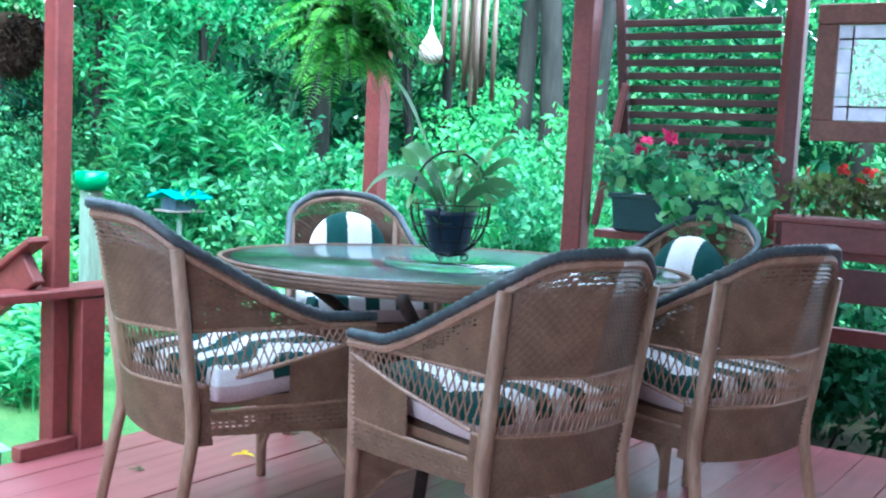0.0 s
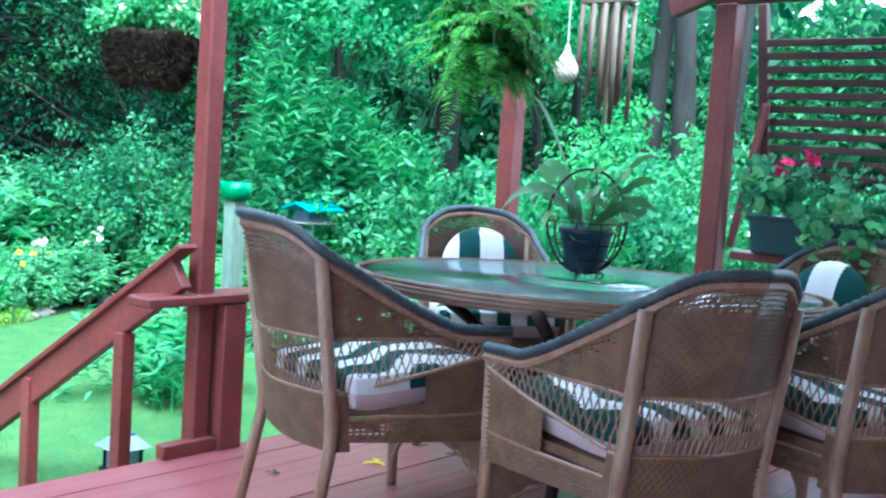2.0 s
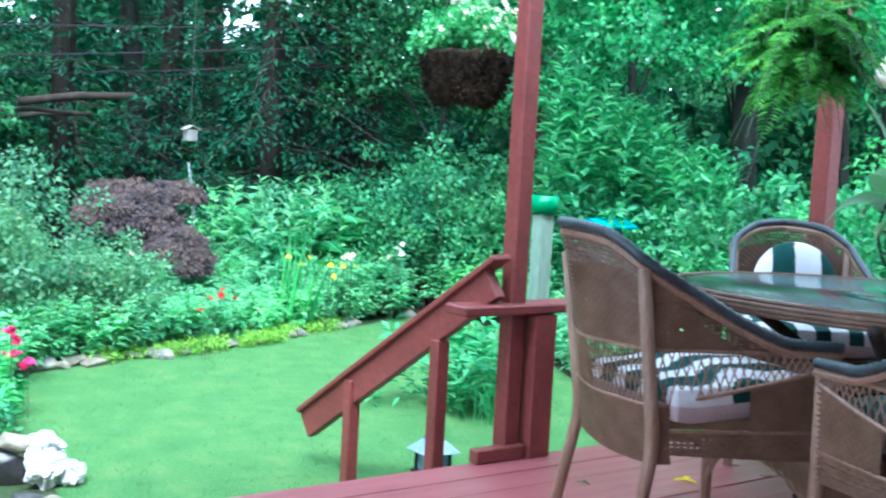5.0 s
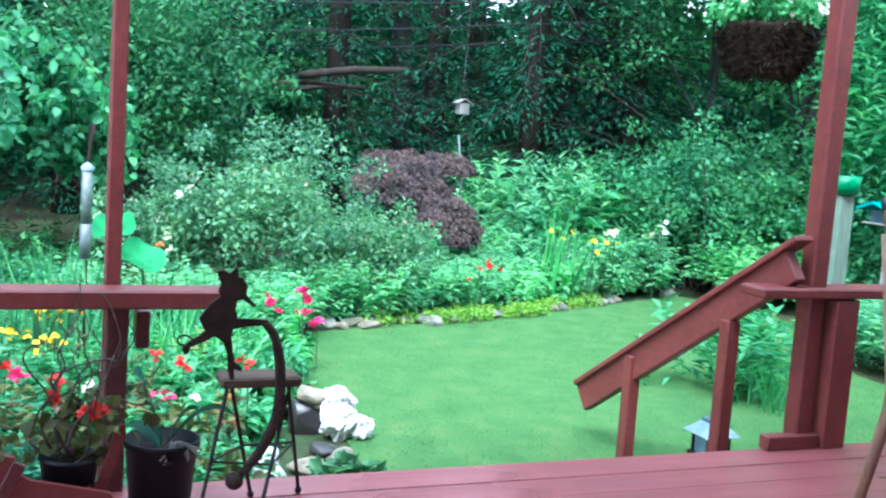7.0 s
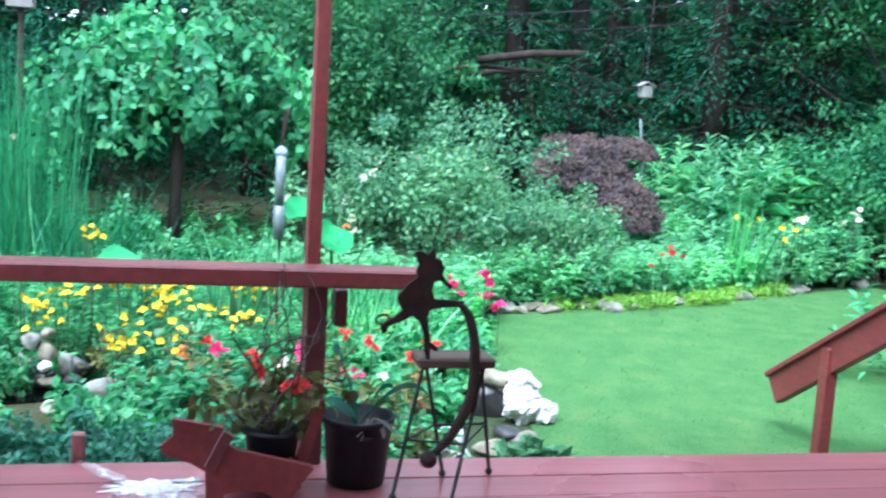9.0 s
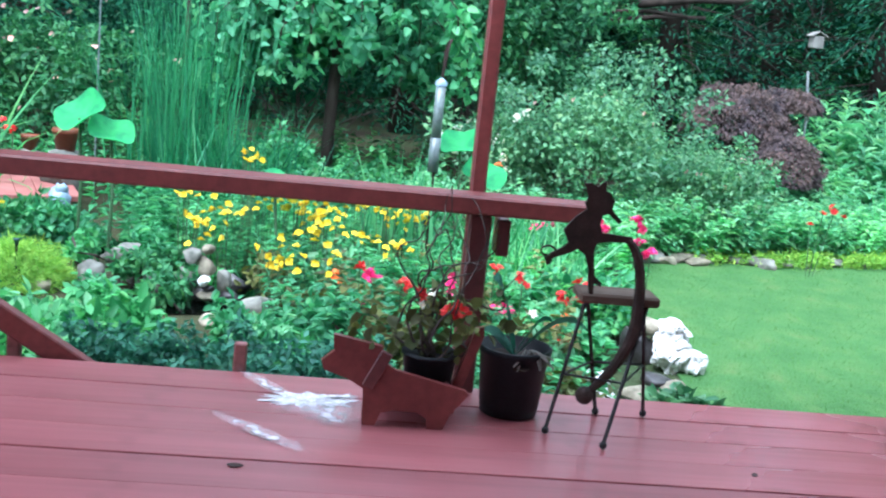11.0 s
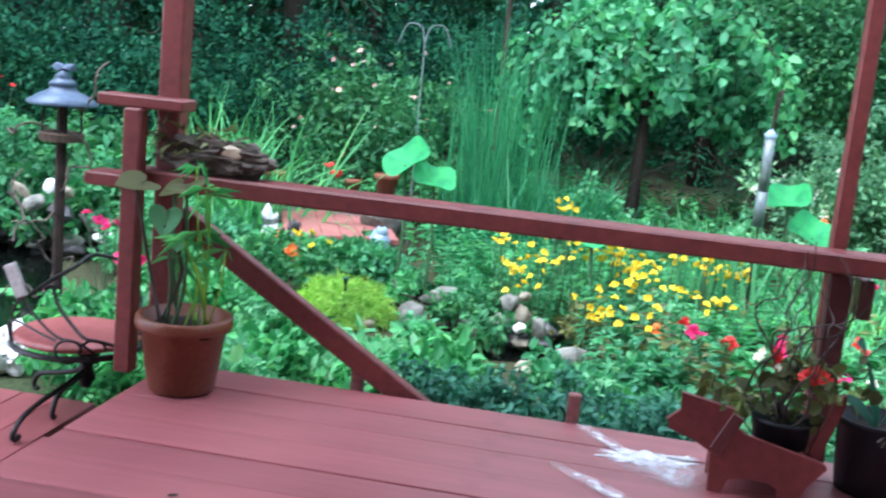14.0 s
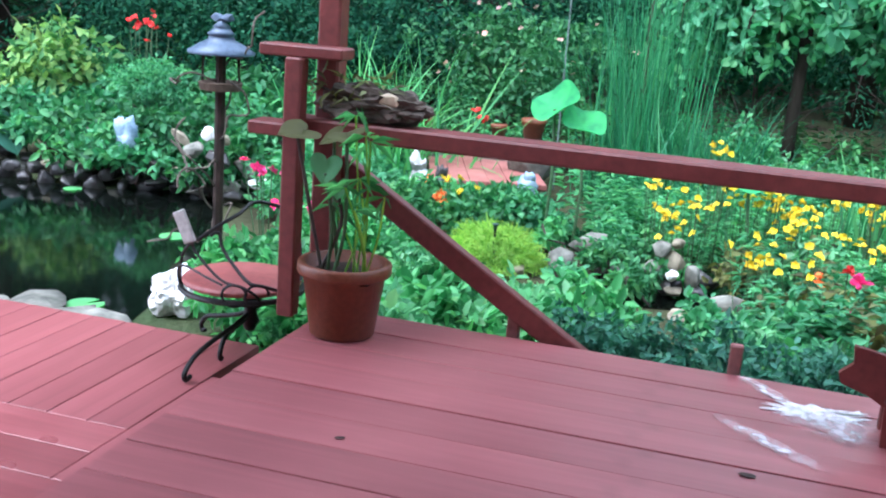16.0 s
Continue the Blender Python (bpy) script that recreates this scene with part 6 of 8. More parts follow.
for k, (x, y, s) in enumerate([(-4.75, -2.5, 0.2), (-5.05, -2.72, 0.22), (-5.4, -2.95, 0.24), (-5.8, -3.15, 0.24), (-5.2, -2.35, 0.2), (-5.65, -2.75, 0.2), (-4.45, -2.3, 0.18), (-6.2, -3.2, 0.28), (-6.3, -2.85, 0.2), (-5.82, -2.28, 0.13), (-5.86, -2.02, 0.14), (-5.72, -1.86, 0.13), (-5.78, -2.48, 0.12), (-5.55, -2.10, 0.12)]):
    shrub("bank_plant", (x, y, GZ), (s, s, s * 0.75), (L_BRIGHT, L_MID, L_MINT)[k % 3], 0.055, 40, 40, 960 + k, "leafy green plant on the bank beside the pond", "plant", "bank plants", None, 0.085, 4)
q = np.random.RandomState(440)
for k in range(18):
    x, y = q.uniform(-4.5, -3.38), q.uniform(-2.62, -1.9)
    if math.hypot(x + 3.62, y + 2.66) < 0.30 or (x > -3.5 and y < -2.3):
        continue
    shrub("ground_ivy", (x, y, GZ), (0.17, 0.17, 0.11), (L_MID, L_BRIGHT)[k % 2], 0.05, 26, 24, 930 + k, "low green ivy between the deck and the pond", "ground cover", "ground ivy", None, 0.07, 3, full=True)
q = np.random.RandomState(439)
for k in range(34):                       # creepers on the waterfall bank
    f, g = q.uniform(0, 1), q.uniform(0.25, 1.0)
    shrub("creeper", (-5.75 - 0.8 * g, -3.2 - 2.1 * f, GZ + 0.40 * g), (0.20, 0.22, 0.12), (L_MID, L_DEEP, L_MINT)[k % 3], 0.075, 26, 16, 900 + k, "green creeper spilling over the pond stones", "ground cover", "creepers", None, 0.09, 3, full=True)
q = np.random.RandomState(446)
for k in range(22):                       # plants hanging over the pond's far edge
    f, g = q.uniform(0, 1), q.uniform(0.0, 0.5)
    shrub("creeper", (-5.38 - 0.7 * g, -3.4 - 2.2 * f, GZ + 0.07 + 0.36 * g), (0.15, 0.2, 0.11), (L_MID, L_DEEP, L_MINT, L_DEEP)[k % 4], 0.065, 22, 15, 980 + k, "green creeper spilling over the pond stones", "ground cover", "creepers", None, 0.08, 3, full=True)
q = np.random.RandomState(438)
for k in range(7):
    shrub("yew", (-3.42 - 0.08 * (k % 2), -1.15 + 0.14 * k, GZ - 0.1), (0.2, 0.17, 0.20), L_BLUE, 0.035, 60, 60, 440 + k, "low blue-green yew along the deck edge", "yew", "low yews", None, 0.07)
for k in range(16):
    x, y = q.uniform(-4.3, -3.4), q.uniform(-2.0, -1.15)
    shrub("pachysandra", (x, y, GZ - 0.05), (0.15, 0.15, 0.12), (L_BRIGHT, L_PALE, L_LIGHT, L_BRIGHT)[k % 4], 0.065, 22, 22, 450 + k, "pale green pachysandra under the brace", "ground cover", "pachysandra", None, 0.06, 4, full=True)
for k in range(9):
    x, y = q.uniform(-4.4, -3.8), q.uniform(-0.9, 0.3)
    shrub("pachysandra", (x, y, GZ - 0.05), (0.13, 0.13, 0.09), L_MINT, 0.05, 22, 22, 470 + k, "pale green ground cover by the stream", "ground cover", "pachysandra", None, 0.06, 4, full=True)
q = np.random.RandomState(441)
for k in range(26):
    x, y = q.uniform(-5.75, -4.55), q.uniform(-1.75, -0.75)
    if math.hypot(x + 4.95, y + 1.82) < 0.34 or math.hypot(x + 4.86, y + 1.0) < 0.17 or math.hypot(x + 5.0, y + 1.5) < 0.13:
        continue
    z = q.uniform(0.06, 0.13)
    shrub("stream_plant", (x, y, GZ), (z, z, z * 0.8), (L_BRIGHT, L_MID, L_MINT)[k % 3], 0.04, 16, 18, 1200 + k, "small green plant between the stream stones", "plant", "stream plants", None, 0.05, 3, full=True)
gc = thing("golden_cypress", (-4.95, -1.82, GZ), "low feathery chartreuse golden cypress by the stream", "shrub")
q = np.random.RandomState(480)
part("stem", tube([(0, 0, -0.02), (0.01, 0, 0.08)], 0.014, 6), TWIG, gc)
d = sphere_dirs(q, 620)
d[:, 2] = np.abs(d[:, 2])
lump = 1 + 0.10 * np.sin(5 * np.arctan2(d[:, 1], d[:, 0]) + 3 * d[:, 2])
C = d * np.array([0.225, 0.225, 0.175]) * (lump * q.uniform(0.72, 1.0, len(d)))[:, None] + np.array([0, 0, 0.015])
P = np.repeat(C, 16, 0) + q.normal(size=(620 * 16, 3)) * 0.010
D = unit(np.repeat(d, 16, 0) * np.array([1, 1, 0.5]) + q.normal(size=P.shape) * 0.55 + np.array([0, 0, 0.12]))
blade_mesh("foliage", P, D, q.uniform(0.022, 0.058, len(P)), 0.0042, 0.75, q, L_LIME, gc, "", 2)
sp = thing("spot_light", (-4.86, -1.80, GZ), "tiny dark green garden spot light over the cypress", "garden light")
part("stake", tube([(0, 0, 0), (0, 0, 0.20)], 0.006, 6), IRON, sp)
part("cup", lathe([(0.001, 0.195), (0.008, 0.197), (0.011, 0.218), (0.015, 0.220), (0.015, 0.225), (0.001, 0.224)], 16), GREEN_PL, sp, smooth=True)
shrub("ferny_shrub", (-6.0, -4.30, GZ + 0.34), (0.2, 0.22, 0.17), L_MINT, 0.03, 80, 60, 481, "feathery blue-green shrub above the pond rocks", "shrub", "", None, 0.08)
shrub("variegated_shrub", (-6.2, -5.12, GZ + 0.12), (0.26, 0.26, 0.36), L_VARI, 0.085, 60, 30, 482, "yellow-variegated broad-leaved shrub behind the pond", "shrub", "", None, 0.2)
shrub("spirea", G(104.0, 8.0), (0.8, 0.8, 0.65), L_DEEP, 0.06, 130, 50, 483, "grey-green shrub with faded pink flower heads", "shrub", "", (F_ROSE, 40, 0.024), 0.2)
shrub("spirea", G(110.0, 8.8), (0.9, 0.9, 0.8), L_CONIFER, 0.055, 120, 62, 484, "green shrub at the back of the garden", "shrub", "", None, 0.22)
shrub("shrub", G(116.0, 8.5), (0.9, 0.9, 0.75), L_CONIFER, 0.055, 120, 62, 485, "dark green shrub behind the waterfall", "shrub", "", None, 0.22)
for k, (x, y, sx, sz) in enumerate([(-6.9, -0.88, 0.30, 0.30), (-7.0, -0.55, 0.26, 0.20), (-6.9, -0.22, 0.28, 0.24), (-7.1, -1.25, 0.28, 0.28), (-6.8, 0.1, 0.25, 0.22)]):
    shrub("low_shrub", (x, y, GZ), (sx, sx, sz), (L_MINT, L_LIGHT, L_MID)[k % 3], 0.045, 50, 34, 1300 + k, "light green low shrub below the weeping tree", "shrub", "low shrubs", None, 0.10)
shrub("shrub", G(93.0, 9.5), (1.2, 1.2, 1.0), L_CONIFER, 0.055, 130, 62, 486, "dark shrub behind the weeping tree", "shrub", "", None, 0.28)
shrub("shrub", G(100.0, 9.5), (1.1, 1.1, 1.0), L_CONIFER, 0.055, 130, 62, 487, "green shrub behind the reeds", "shrub", "", None, 0.28)
shrub("shrub", G(122.0, 9.0), (1.0, 1.0, 0.9), L_CONIFER, 0.055, 130, 62, 488, "dark green shrub above the pond", "shrub", "", None, 0.25)
q = np.random.RandomState(489)
spots = [(v[0] + q.normal() * 0.16, v[1] + q.normal() * 0.14, GZ) for v in [G(53.0, 5.9)] * 46]
tall_plants("step_plants", spots, 0.44, L_MINT, 0.085, 489, "loose leafy plants beside the steps", 18, 0.22, ratio=0.36, rise=0.3)
blades("grass_tuft", G(52.0, 5.6), 40, 0.08, 0.42, 0.010, 0.7, L_BRIGHT, "tuft of arching grass beside the steps", "grass", 0.25, 11)

# ---- pond, stones and stream ----
pond_line = [(-3.45, -2.75), (-4.3, -2.95), (-4.95, -3.25), (-5.56, -3.6), (-5.56, -3.98), (-5.34, -4.2), (-5.34, -4.6), (-5.25, -5.3), (-4.9, -6.4), (-4.4, -7.0), (-3.1, -6.4), (-3.1, -4.6), (-3.2, -3.3)]
tagged(link_mesh("pond_water", slab(pond_line, GZ - 0.10, GZ + 0.004), WATER), "dark still water of the garden pond", "water", "", "structure")
stream = [(-4.55, -1.45), (-4.75, -0.75), (-5.1, -0.6), (-5.5, -0.95), (-5.9, -1.5), (-6.0, -1.75), (-5.7, -1.75), (-5.25, -1.3), (-5.0, -1.35)]
tagged(link_mesh("stream_water", slab(stream, GZ - 0.1, GZ + 0.008), WATER), "narrow dark stream among the stones", "water", "", "structure")


def stone(at, size, seed, mat, label, group):
    ob = link_mesh("stone", rock(np.random.RandomState(seed), size), mat, None, "", True)
    ob.matrix_world = pose(*at, 0, 0, seed * 47)
    return tagged(ob, label, "stone", group)


def craggy(name, at, size, seed, mat, label, group):
    """A pitted, angular lump of quartz."""
    bm = bmesh.new()
    bmesh.ops.create_icosphere(bm, subdivisions=4, radius=1.0)
    o = Vector((seed * 1.7, seed * 0.9, seed * 0.3))
    for v in bm.verts:
        k = 0.95 + 0.34 * noise.noise(v.co * 1.5 + o) - 0.26 * abs(noise.noise(v.co * 3.4 + o)) - 0.20 * abs(noise.noise(v.co * 8.0 + o))
        m = max(abs(v.co.x), abs(v.co.y), abs(v.co.z))
        c = v.co * k / (0.45 + 0.55 * m)
        v.co = Vector((c.x * size[0], c.y * size[1], c.z * size[2]))
    ob = link_mesh(name, bm, mat)
    ob.matrix_world = pose(*at, 0, 0, seed * 31)
    return tagged(ob, label, "stone", group)


q = np.random.RandomState(501)
for k in range(22):                       # lawn border
    f = k / 21
    x, y, _ = edge_spots(5100 + k, 1, 4, 9, 0.0, 0.06)[0]
    stone((x + q.normal() * 0.04, y + q.normal() * 0.03, GZ + 0.02), (q.uniform(0.05, 0.11), q.uniform(0.05, 0.11), q.uniform(0.05, 0.08)), 510 + k, STONE if k % 3 else STONE_T, "rounded fieldstone edging the lawn", "lawn edging stones")
for k in range(9):                        # flat stones on the pond's near rim
    f = k / 8
    stone((-3.25 - 0.15 * f + q.normal() * 0.05, -4.1 + 1.3 * f, GZ + 0.02), (q.uniform(0.10, 0.18), q.uniform(0.10, 0.17), 0.04), 540 + k, STONE, "flat grey stone on the pond's rim", "pond stones")
for k in range(70):                       # waterfall bank
    f = q.uniform(0, 1)
    g = q.uniform(0, 1)
    stone((-5.75 - 0.75 * g + 0.35 * f * (1 - g), -3.35 - 1.9 * f, GZ + 0.02 + 0.42 * g), (q.uniform(0.05, 0.13), q.uniform(0.05, 0.12), q.uniform(0.04, 0.09)), 560 + k, (STONE_D, STONE_D, STONE)[k % 3], "stacked stone of the pond's waterfall bank", "waterfall stones")
for k, (dx, dy, dz, a, b, c, mt) in enumerate([(0.0, -0.066, 0.215, 0.042, 0.042, 0.062, STONE), (0.0, 0.005, 0.245, 0.034, 0.030, 0.036, STONE_T), (-0.01, 0.0, 0.17, 0.045, 0.045, 0.075, STONE_T), (0.035, 0.0, 0.108, 0.030, 0.040, 0.038, STONE_W), (0.035, 0.005, 0.05, 0.042, 0.045, 0.032, STONE_T), (0.0, 0.075, 0.105, 0.05, 0.040, 0.085, STONE), (0.01, 0.105, 0.04, 0.05, 0.05, 0.06, STONE_D),
                                             (-0.03, -0.085, 0.10, 0.05, 0.045, 0.075, STONE), (-0.02, -0.01, 0.05, 0.06, 0.06, 0.06, STONE_D), (-0.10, -0.50, 0.05, 0.075, 0.080, 0.105, STONE), (0.02, -0.70, 0.03, 0.06, 0.07, 0.07, STONE_T), (-0.30, -0.33, 0.02, 0.07, 0.085, 0.06, STONE), (0.06, 0.27, 0.03, 0.07, 0.12, 0.07, STONE), (0.30, 0.40, 0.03, 0.07, 0.09, 0.07, STONE_T), (0.26, 0.06, 0.0, 0.06, 0.10, 0.04, STONE_T), (0.22, 0.22, 0.0, 0.05, 0.07, 0.05, STONE), (-0.18, 0.12, 0.05, 0.06, 0.08, 0.08, STONE_D), (-0.42, -0.42, 0.10, 0.08, 0.12, 0.08, STONE)]):
    stone((-4.86 + dx, -1.0 + dy, GZ + dz), (a, b, c), 620 + k, mt, "stone of the small cairn by the stream", "cairn stones")
craggy("quartz_boulder", (-3.64, -2.67, GZ + 0.08), (0.085, 0.11, 0.095), 3, STONE_W, "large pitted white quartz boulder by the pond", "boulders")
for k, (x, y, s, mt) in enumerate([(-4.15, 0.60, 0.10, STONE_W), (-4.12, 0.35, 0.10, STONE), (-4.18, 0.84, 0.10, STONE_D), (-3.95, -2.15, 0.13, STONE), (-4.25, -0.2, 0.12, STONE_T)]):
    stone((x, y, GZ + 0.02), (s * 0.7, s * 0.6, s * 0.5), 650 + k, mt, "garden stone in the front bed", "bed stones")
q = np.random.RandomState(672)
for k in range(22):                       # wet stones along the water, dark in place of the overhang's shadow
    f = k / 21
    x, y = (-5.50 + 0.22 * min(1, max(0, (f - 0.3) * 2.5)), -3.4 - 1.5 * f)
    stone((x - 0.04 + q.normal() * 0.02, y, GZ + 0.02 + 0.06 * (k % 2)), (q.uniform(0.04, 0.06), q.uniform(0.05, 0.09), q.uniform(0.05, 0.08)), 720 + k, STONE_D, "wet stone at the pond's edge, dark for the bank's shadow", "waterline stones")
q = np.random.RandomState(670)
for k in range(7):                        # stones showing between the creepers above the water
    stone((-5.40 - 0.15 * q.rand(), -3.4 - 1.2 * q.rand(), GZ + 0.03 + 0.2 * q.rand()), (q.uniform(0.05, 0.09), q.uniform(0.05, 0.12), q.uniform(0.03, 0.07)), 670 + k, (STONE_D, STONE_D, STONE)[k % 3], "stacked stone of the pond's waterfall bank", "waterfall stones")
for k, (x, y, z, a, b, c, tl, mt) in enumerate([(-5.42, -4.30, -0.16, 0.05, 0.10, 0.055, 8, STONE), (-5.45, -4.05, -0.13, 0.05, 0.085, 0.07, -20, STONE_T), (-5.44, -3.90, -0.14, 0.05, 0.075, 0.06, 15, STONE_D), (-5.46, -3.74, -0.17, 0.06, 0.11, 0.045, -6, STONE_T), (-5.50, -3.56, -0.13, 0.05, 0.09, 0.05, 20, STONE_D), (-5.46, -3.36, -0.10, 0.05, 0.075, 0.06, -25, STONE), (-5.40, -4.58, -0.22, 0.06, 0.10, 0.07, 5, STONE_T), (-5.30, -3.66, 0.06, 0.030, 0.085, 0.035, -38, STONE_T), (-5.31, -3.50, 0.09, 0.035, 0.05, 0.05, 20, STONE_W), (-5.32, -3.42, 0.06, 0.035, 0.045, 0.06, -10, STONE_T), (-5.30, -3.58, 0.0, 0.05, 0.07, 0.06, 12, STONE), (-5.32, -3.44, -0.04, 0.05, 0.08, 0.07, -14, STONE_D), (-5.42, -3.25, -0.16, 0.05, 0.07, 0.05, 10, STONE_W), (-5.40, -3.42, -0.2, 0.05, 0.08, 0.06, 10, STONE)]):
    ob = link_mesh("stone", rock(np.random.RandomState(690 + k), (a, b, c), 1, 0.12, 0.8), mt)
    ob.matrix_world = pose(x, y, z, tl, 0, 0)
    tagged(ob, "flat-faced slab of the waterfall bank", "stone", "bank slabs")


# ---- things on the deck ----
def silhouette(points, thick, bev=0.003):
    """A board sawn to an outline given in (across, up), standing upright; across runs along y."""
    bm = bmesh.new()
    a = [bm.verts.new((-thick / 2, u, v)) for u, v in points]
    b = [bm.verts.new((thick / 2, u, v)) for u, v in points]
    n = len(a)
    bm.faces.new(a)
    bm.faces.new(b[::-1])
    for k in range(n):
        bm.faces.new((a[k], b[k], b[(k + 1) % n], a[(k + 1) % n]))
    bmesh.ops.recalc_face_normals(bm, faces=list(bm.faces))
    return bm


# terracotta pot with taro and papyrus
tp = thing("terracotta_pot", (-2.92, -1.725, 0.0), "terracotta-coloured pot with taro and papyrus on the deck", "plant pot")
part("pot", lathe([(0.001, 0.002), (0.082, 0.0), (0.088, 0.006), (0.112, 0.168), (0.124, 0.170), (0.128, 0.178), (0.127, 0.198), (0.122, 0.204), (0.110, 0.202), (0.106, 0.172), (0.001, 0.168)], 44), TERRA, tp, smooth=True)
part("soil", rock(np.random.RandomState(3), (0.104, 0.104, 0.03), 3, 0.25, 0.6), SOIL, tp).location = (0, 0, 0.165)
q = np.random.RandomState(701)


def heart_leaf(size, mat, parent, at, rot, label=""):
    """A hanging heart-shaped taro leaf, dished and notched."""
    pts = []
    for k in range(28):
        u = k / 28 * math.tau
        x = size * 0.42 * math.sin(u) ** 3 * 1.15
        y = size * 0.5 * (0.81 * math.cos(u) - 0.31 * math.cos(2 * u) - 0.12 * math.cos(3 * u))
        pts.append((x, y))
    bm = bmesh.new()
    c = bm.verts.new((0, size * 0.10, -0.012))
    rim = [bm.verts.new((x, y, 0.06 * abs(x) + 0.03 * math.sin(k * 1.7) * size * 0.3)) for k, (x, y) in enumerate(pts)]
    mid = [bm.verts.new((x * 0.55, size * 0.05 + (y - size * 0.05) * 0.55, 0.03 * abs(x))) for x, y in pts]
    n = len(rim)
    for k in range(n):
        bm.faces.new((mid[k], mid[(k + 1) % n], rim[(k + 1) % n], rim[k]))
        bm.faces.new((c, mid[(k + 1) % n], mid[k]))
    ob = part("leaf", bm, mat, parent, label, True)
    ob.matrix_local = pose(*at, *rot)
    return ob


for k, (tip, sz, rot, mt) in enumerate([((0.03, -0.055, 0.285), 0.105, (80, 0, 80), L_PALE), ((0.05, -0.13, 0.375), 0.13, (8, 16, 60), L_BRONZE), ((0.03, 0.0, 0.375), 0.11, (12, -14, 110), L_BRONZE), ((0.02, -0.02, 0.12 + 0.11), 0.06, (70, 0, 95), L_PALE), ((-0.03, -0.06, 0.36), 0.10, (30, 10, 40), L_BRONZE)]):
    heart_leaf(sz, mt, tp, (tip[0], tip[1], tip[2] + 0.17), rot)
    part("stalk", tube(spline([(q.normal() * 0.02, -0.03 + q.normal() * 0.02, 0.16), (tip[0] * 0.4, tip[1] * 0.7, 0.30), (tip[0], tip[1], tip[2] + 0.155)], 9), 0.005, 6), TWIG if k % 2 else STEM, tp)
bm = bmesh.new()
umb = []
for k in range(9):
    b = Vector((q.normal() * 0.02, 0.045 + q.normal() * 0.018, 0.165))
    e = Vector((q.normal() * 0.05, 0.05 + q.normal() * 0.06, q.uniform(0.32, 0.60)))
    add_tube(bm, spline([b, (b + e) / 2 + Vector((0, 0.01, 0)), e], 6), 0.0028, 5)
    umb.append(np.array(e))
part("papyrus_stalk", bm, L_LIME, tp)["kind"] = "stuff"
U = np.repeat(np.array(umb), 6, 0)
D = unit(q.normal(size=U.shape) * np.array([1, 1, 0.35]) + np.array([0, 0, 0.1]))
leaf_mesh("papyrus_blade", U, D, np.tile([0, 0, 1.0], (len(U), 1)), q.uniform(0.05, 0.12, len(U)), 0.0045, L_BRIGHT, tp, "", 0.1, 0.35)["kind"] = "stuff"

# black nursery pot with an orchid
bp = thing("black_pot", (-2.955, 0.04, 0.0), "black plastic nursery pot with an orchid on the deck", "plant pot")
part("pot", lathe([(0.001, 0.004), (0.068, 0.004), (0.07, 0.0), (0.076, 0.0), (0.080, 0.03), (0.092, 0.165), (0.098, 0.168), (0.099, 0.182), (0.092, 0.184), (0.088, 0.15), (0.001, 0.145)], 40), BLACK_PL, bp, smooth=True)
part("soil", rock(np.random.RandomState(4), (0.085, 0.085, 0.02), 3, 0.3, 0.6), SOIL, bp).location = (0, 0, 0.145)
for way, ln, wd, ar in (((0.05, -0.35, 1.0), 0.24, 0.075, 0.45), ((0.3, 0.9, 0.6), 0.22, 0.05, 0.55), ((0.1, 0.55, 0.7), 0.15, 0.04, 0.6), ((-0.4, -0.6, 0.4), 0.12, 0.035, 0.4)):
    bm = bmesh.new()
    strap_leaf(bm, (0, 0, 0.15), way, ln, wd, ar, 9, 1.0)
    part("leaf", bm, L_BLUE, bp, smooth=True)
for k in range(7):
    e = Vector((0.085 + q.uniform(0, 0.02), q.uniform(-0.02, 0.09), q.uniform(0.13, 0.19)))
    part("air_root", tube(spline([(0.03, 0.02, 0.17), (0.07, 0.03 + q.normal() * 0.02, 0.19), e], 6), 0.003, 5), GREYWOOD, bp, "pale dry air root")

# dog-shaped planter
dog = thing("dog_planter", (-2.845, -0.25, 0.0), "red-painted wooden planter cut in the shape of a dog", "planter")
body = [(-0.188, 0.227), (-0.184, 0.185), (-0.213, 0.158), (-0.205, 0.136), (-0.144, 0.116), (-0.106, 0.094), (-0.102, 0.0), (-0.070, 0.0), (-0.058, 0.034), (-0.030, 0.042), (0.034, 0.040), (0.056, 0.026), (0.060, 0.0), (0.100, 0.0), (0.118, 0.045), (0.157, 0.094), (0.150, 0.104), (-0.030, 0.146), (-0.058, 0.164), (-0.066, 0.182), (-0.066, 0.204)]
part("side_board", silhouette(body, 0.018), RED, dog).location = (0.055, 0, 0)
part("back_board", boxes(((0.018, 0.24, 0.095), (-0.055, 0.02, 0.0475))), RED, dog)
part("trough", boxes(((0.092, 0.16, 0.012), (0, 0.02, 0.05)), ((0.092, 0.012, 0.08), (0, -0.055, 0.085)), ((0.092, 0.012, 0.06), (0, 0.105, 0.078)), bev=0.002), RED_DK, dog)
part("tail", silhouette([(0.115, 0.085), (0.148, 0.10), (0.188, 0.235), (0.184, 0.258), (0.165, 0.252), (0.148, 0.19)], 0.018), RED, dog)
part("collar", boxes(((0.012, 0.03, 0.10), (0.064, -0.075, 0.145), (-25, 0, 0)), bev=0.002), RED_DK, dog)

dog.matrix_world = pose(-2.845, -0.25, 0.0)
ger = thing("geranium", (-2.885, -0.19, 0.052), "potted red geranium with contorted twigs inside the dog planter", "plant")
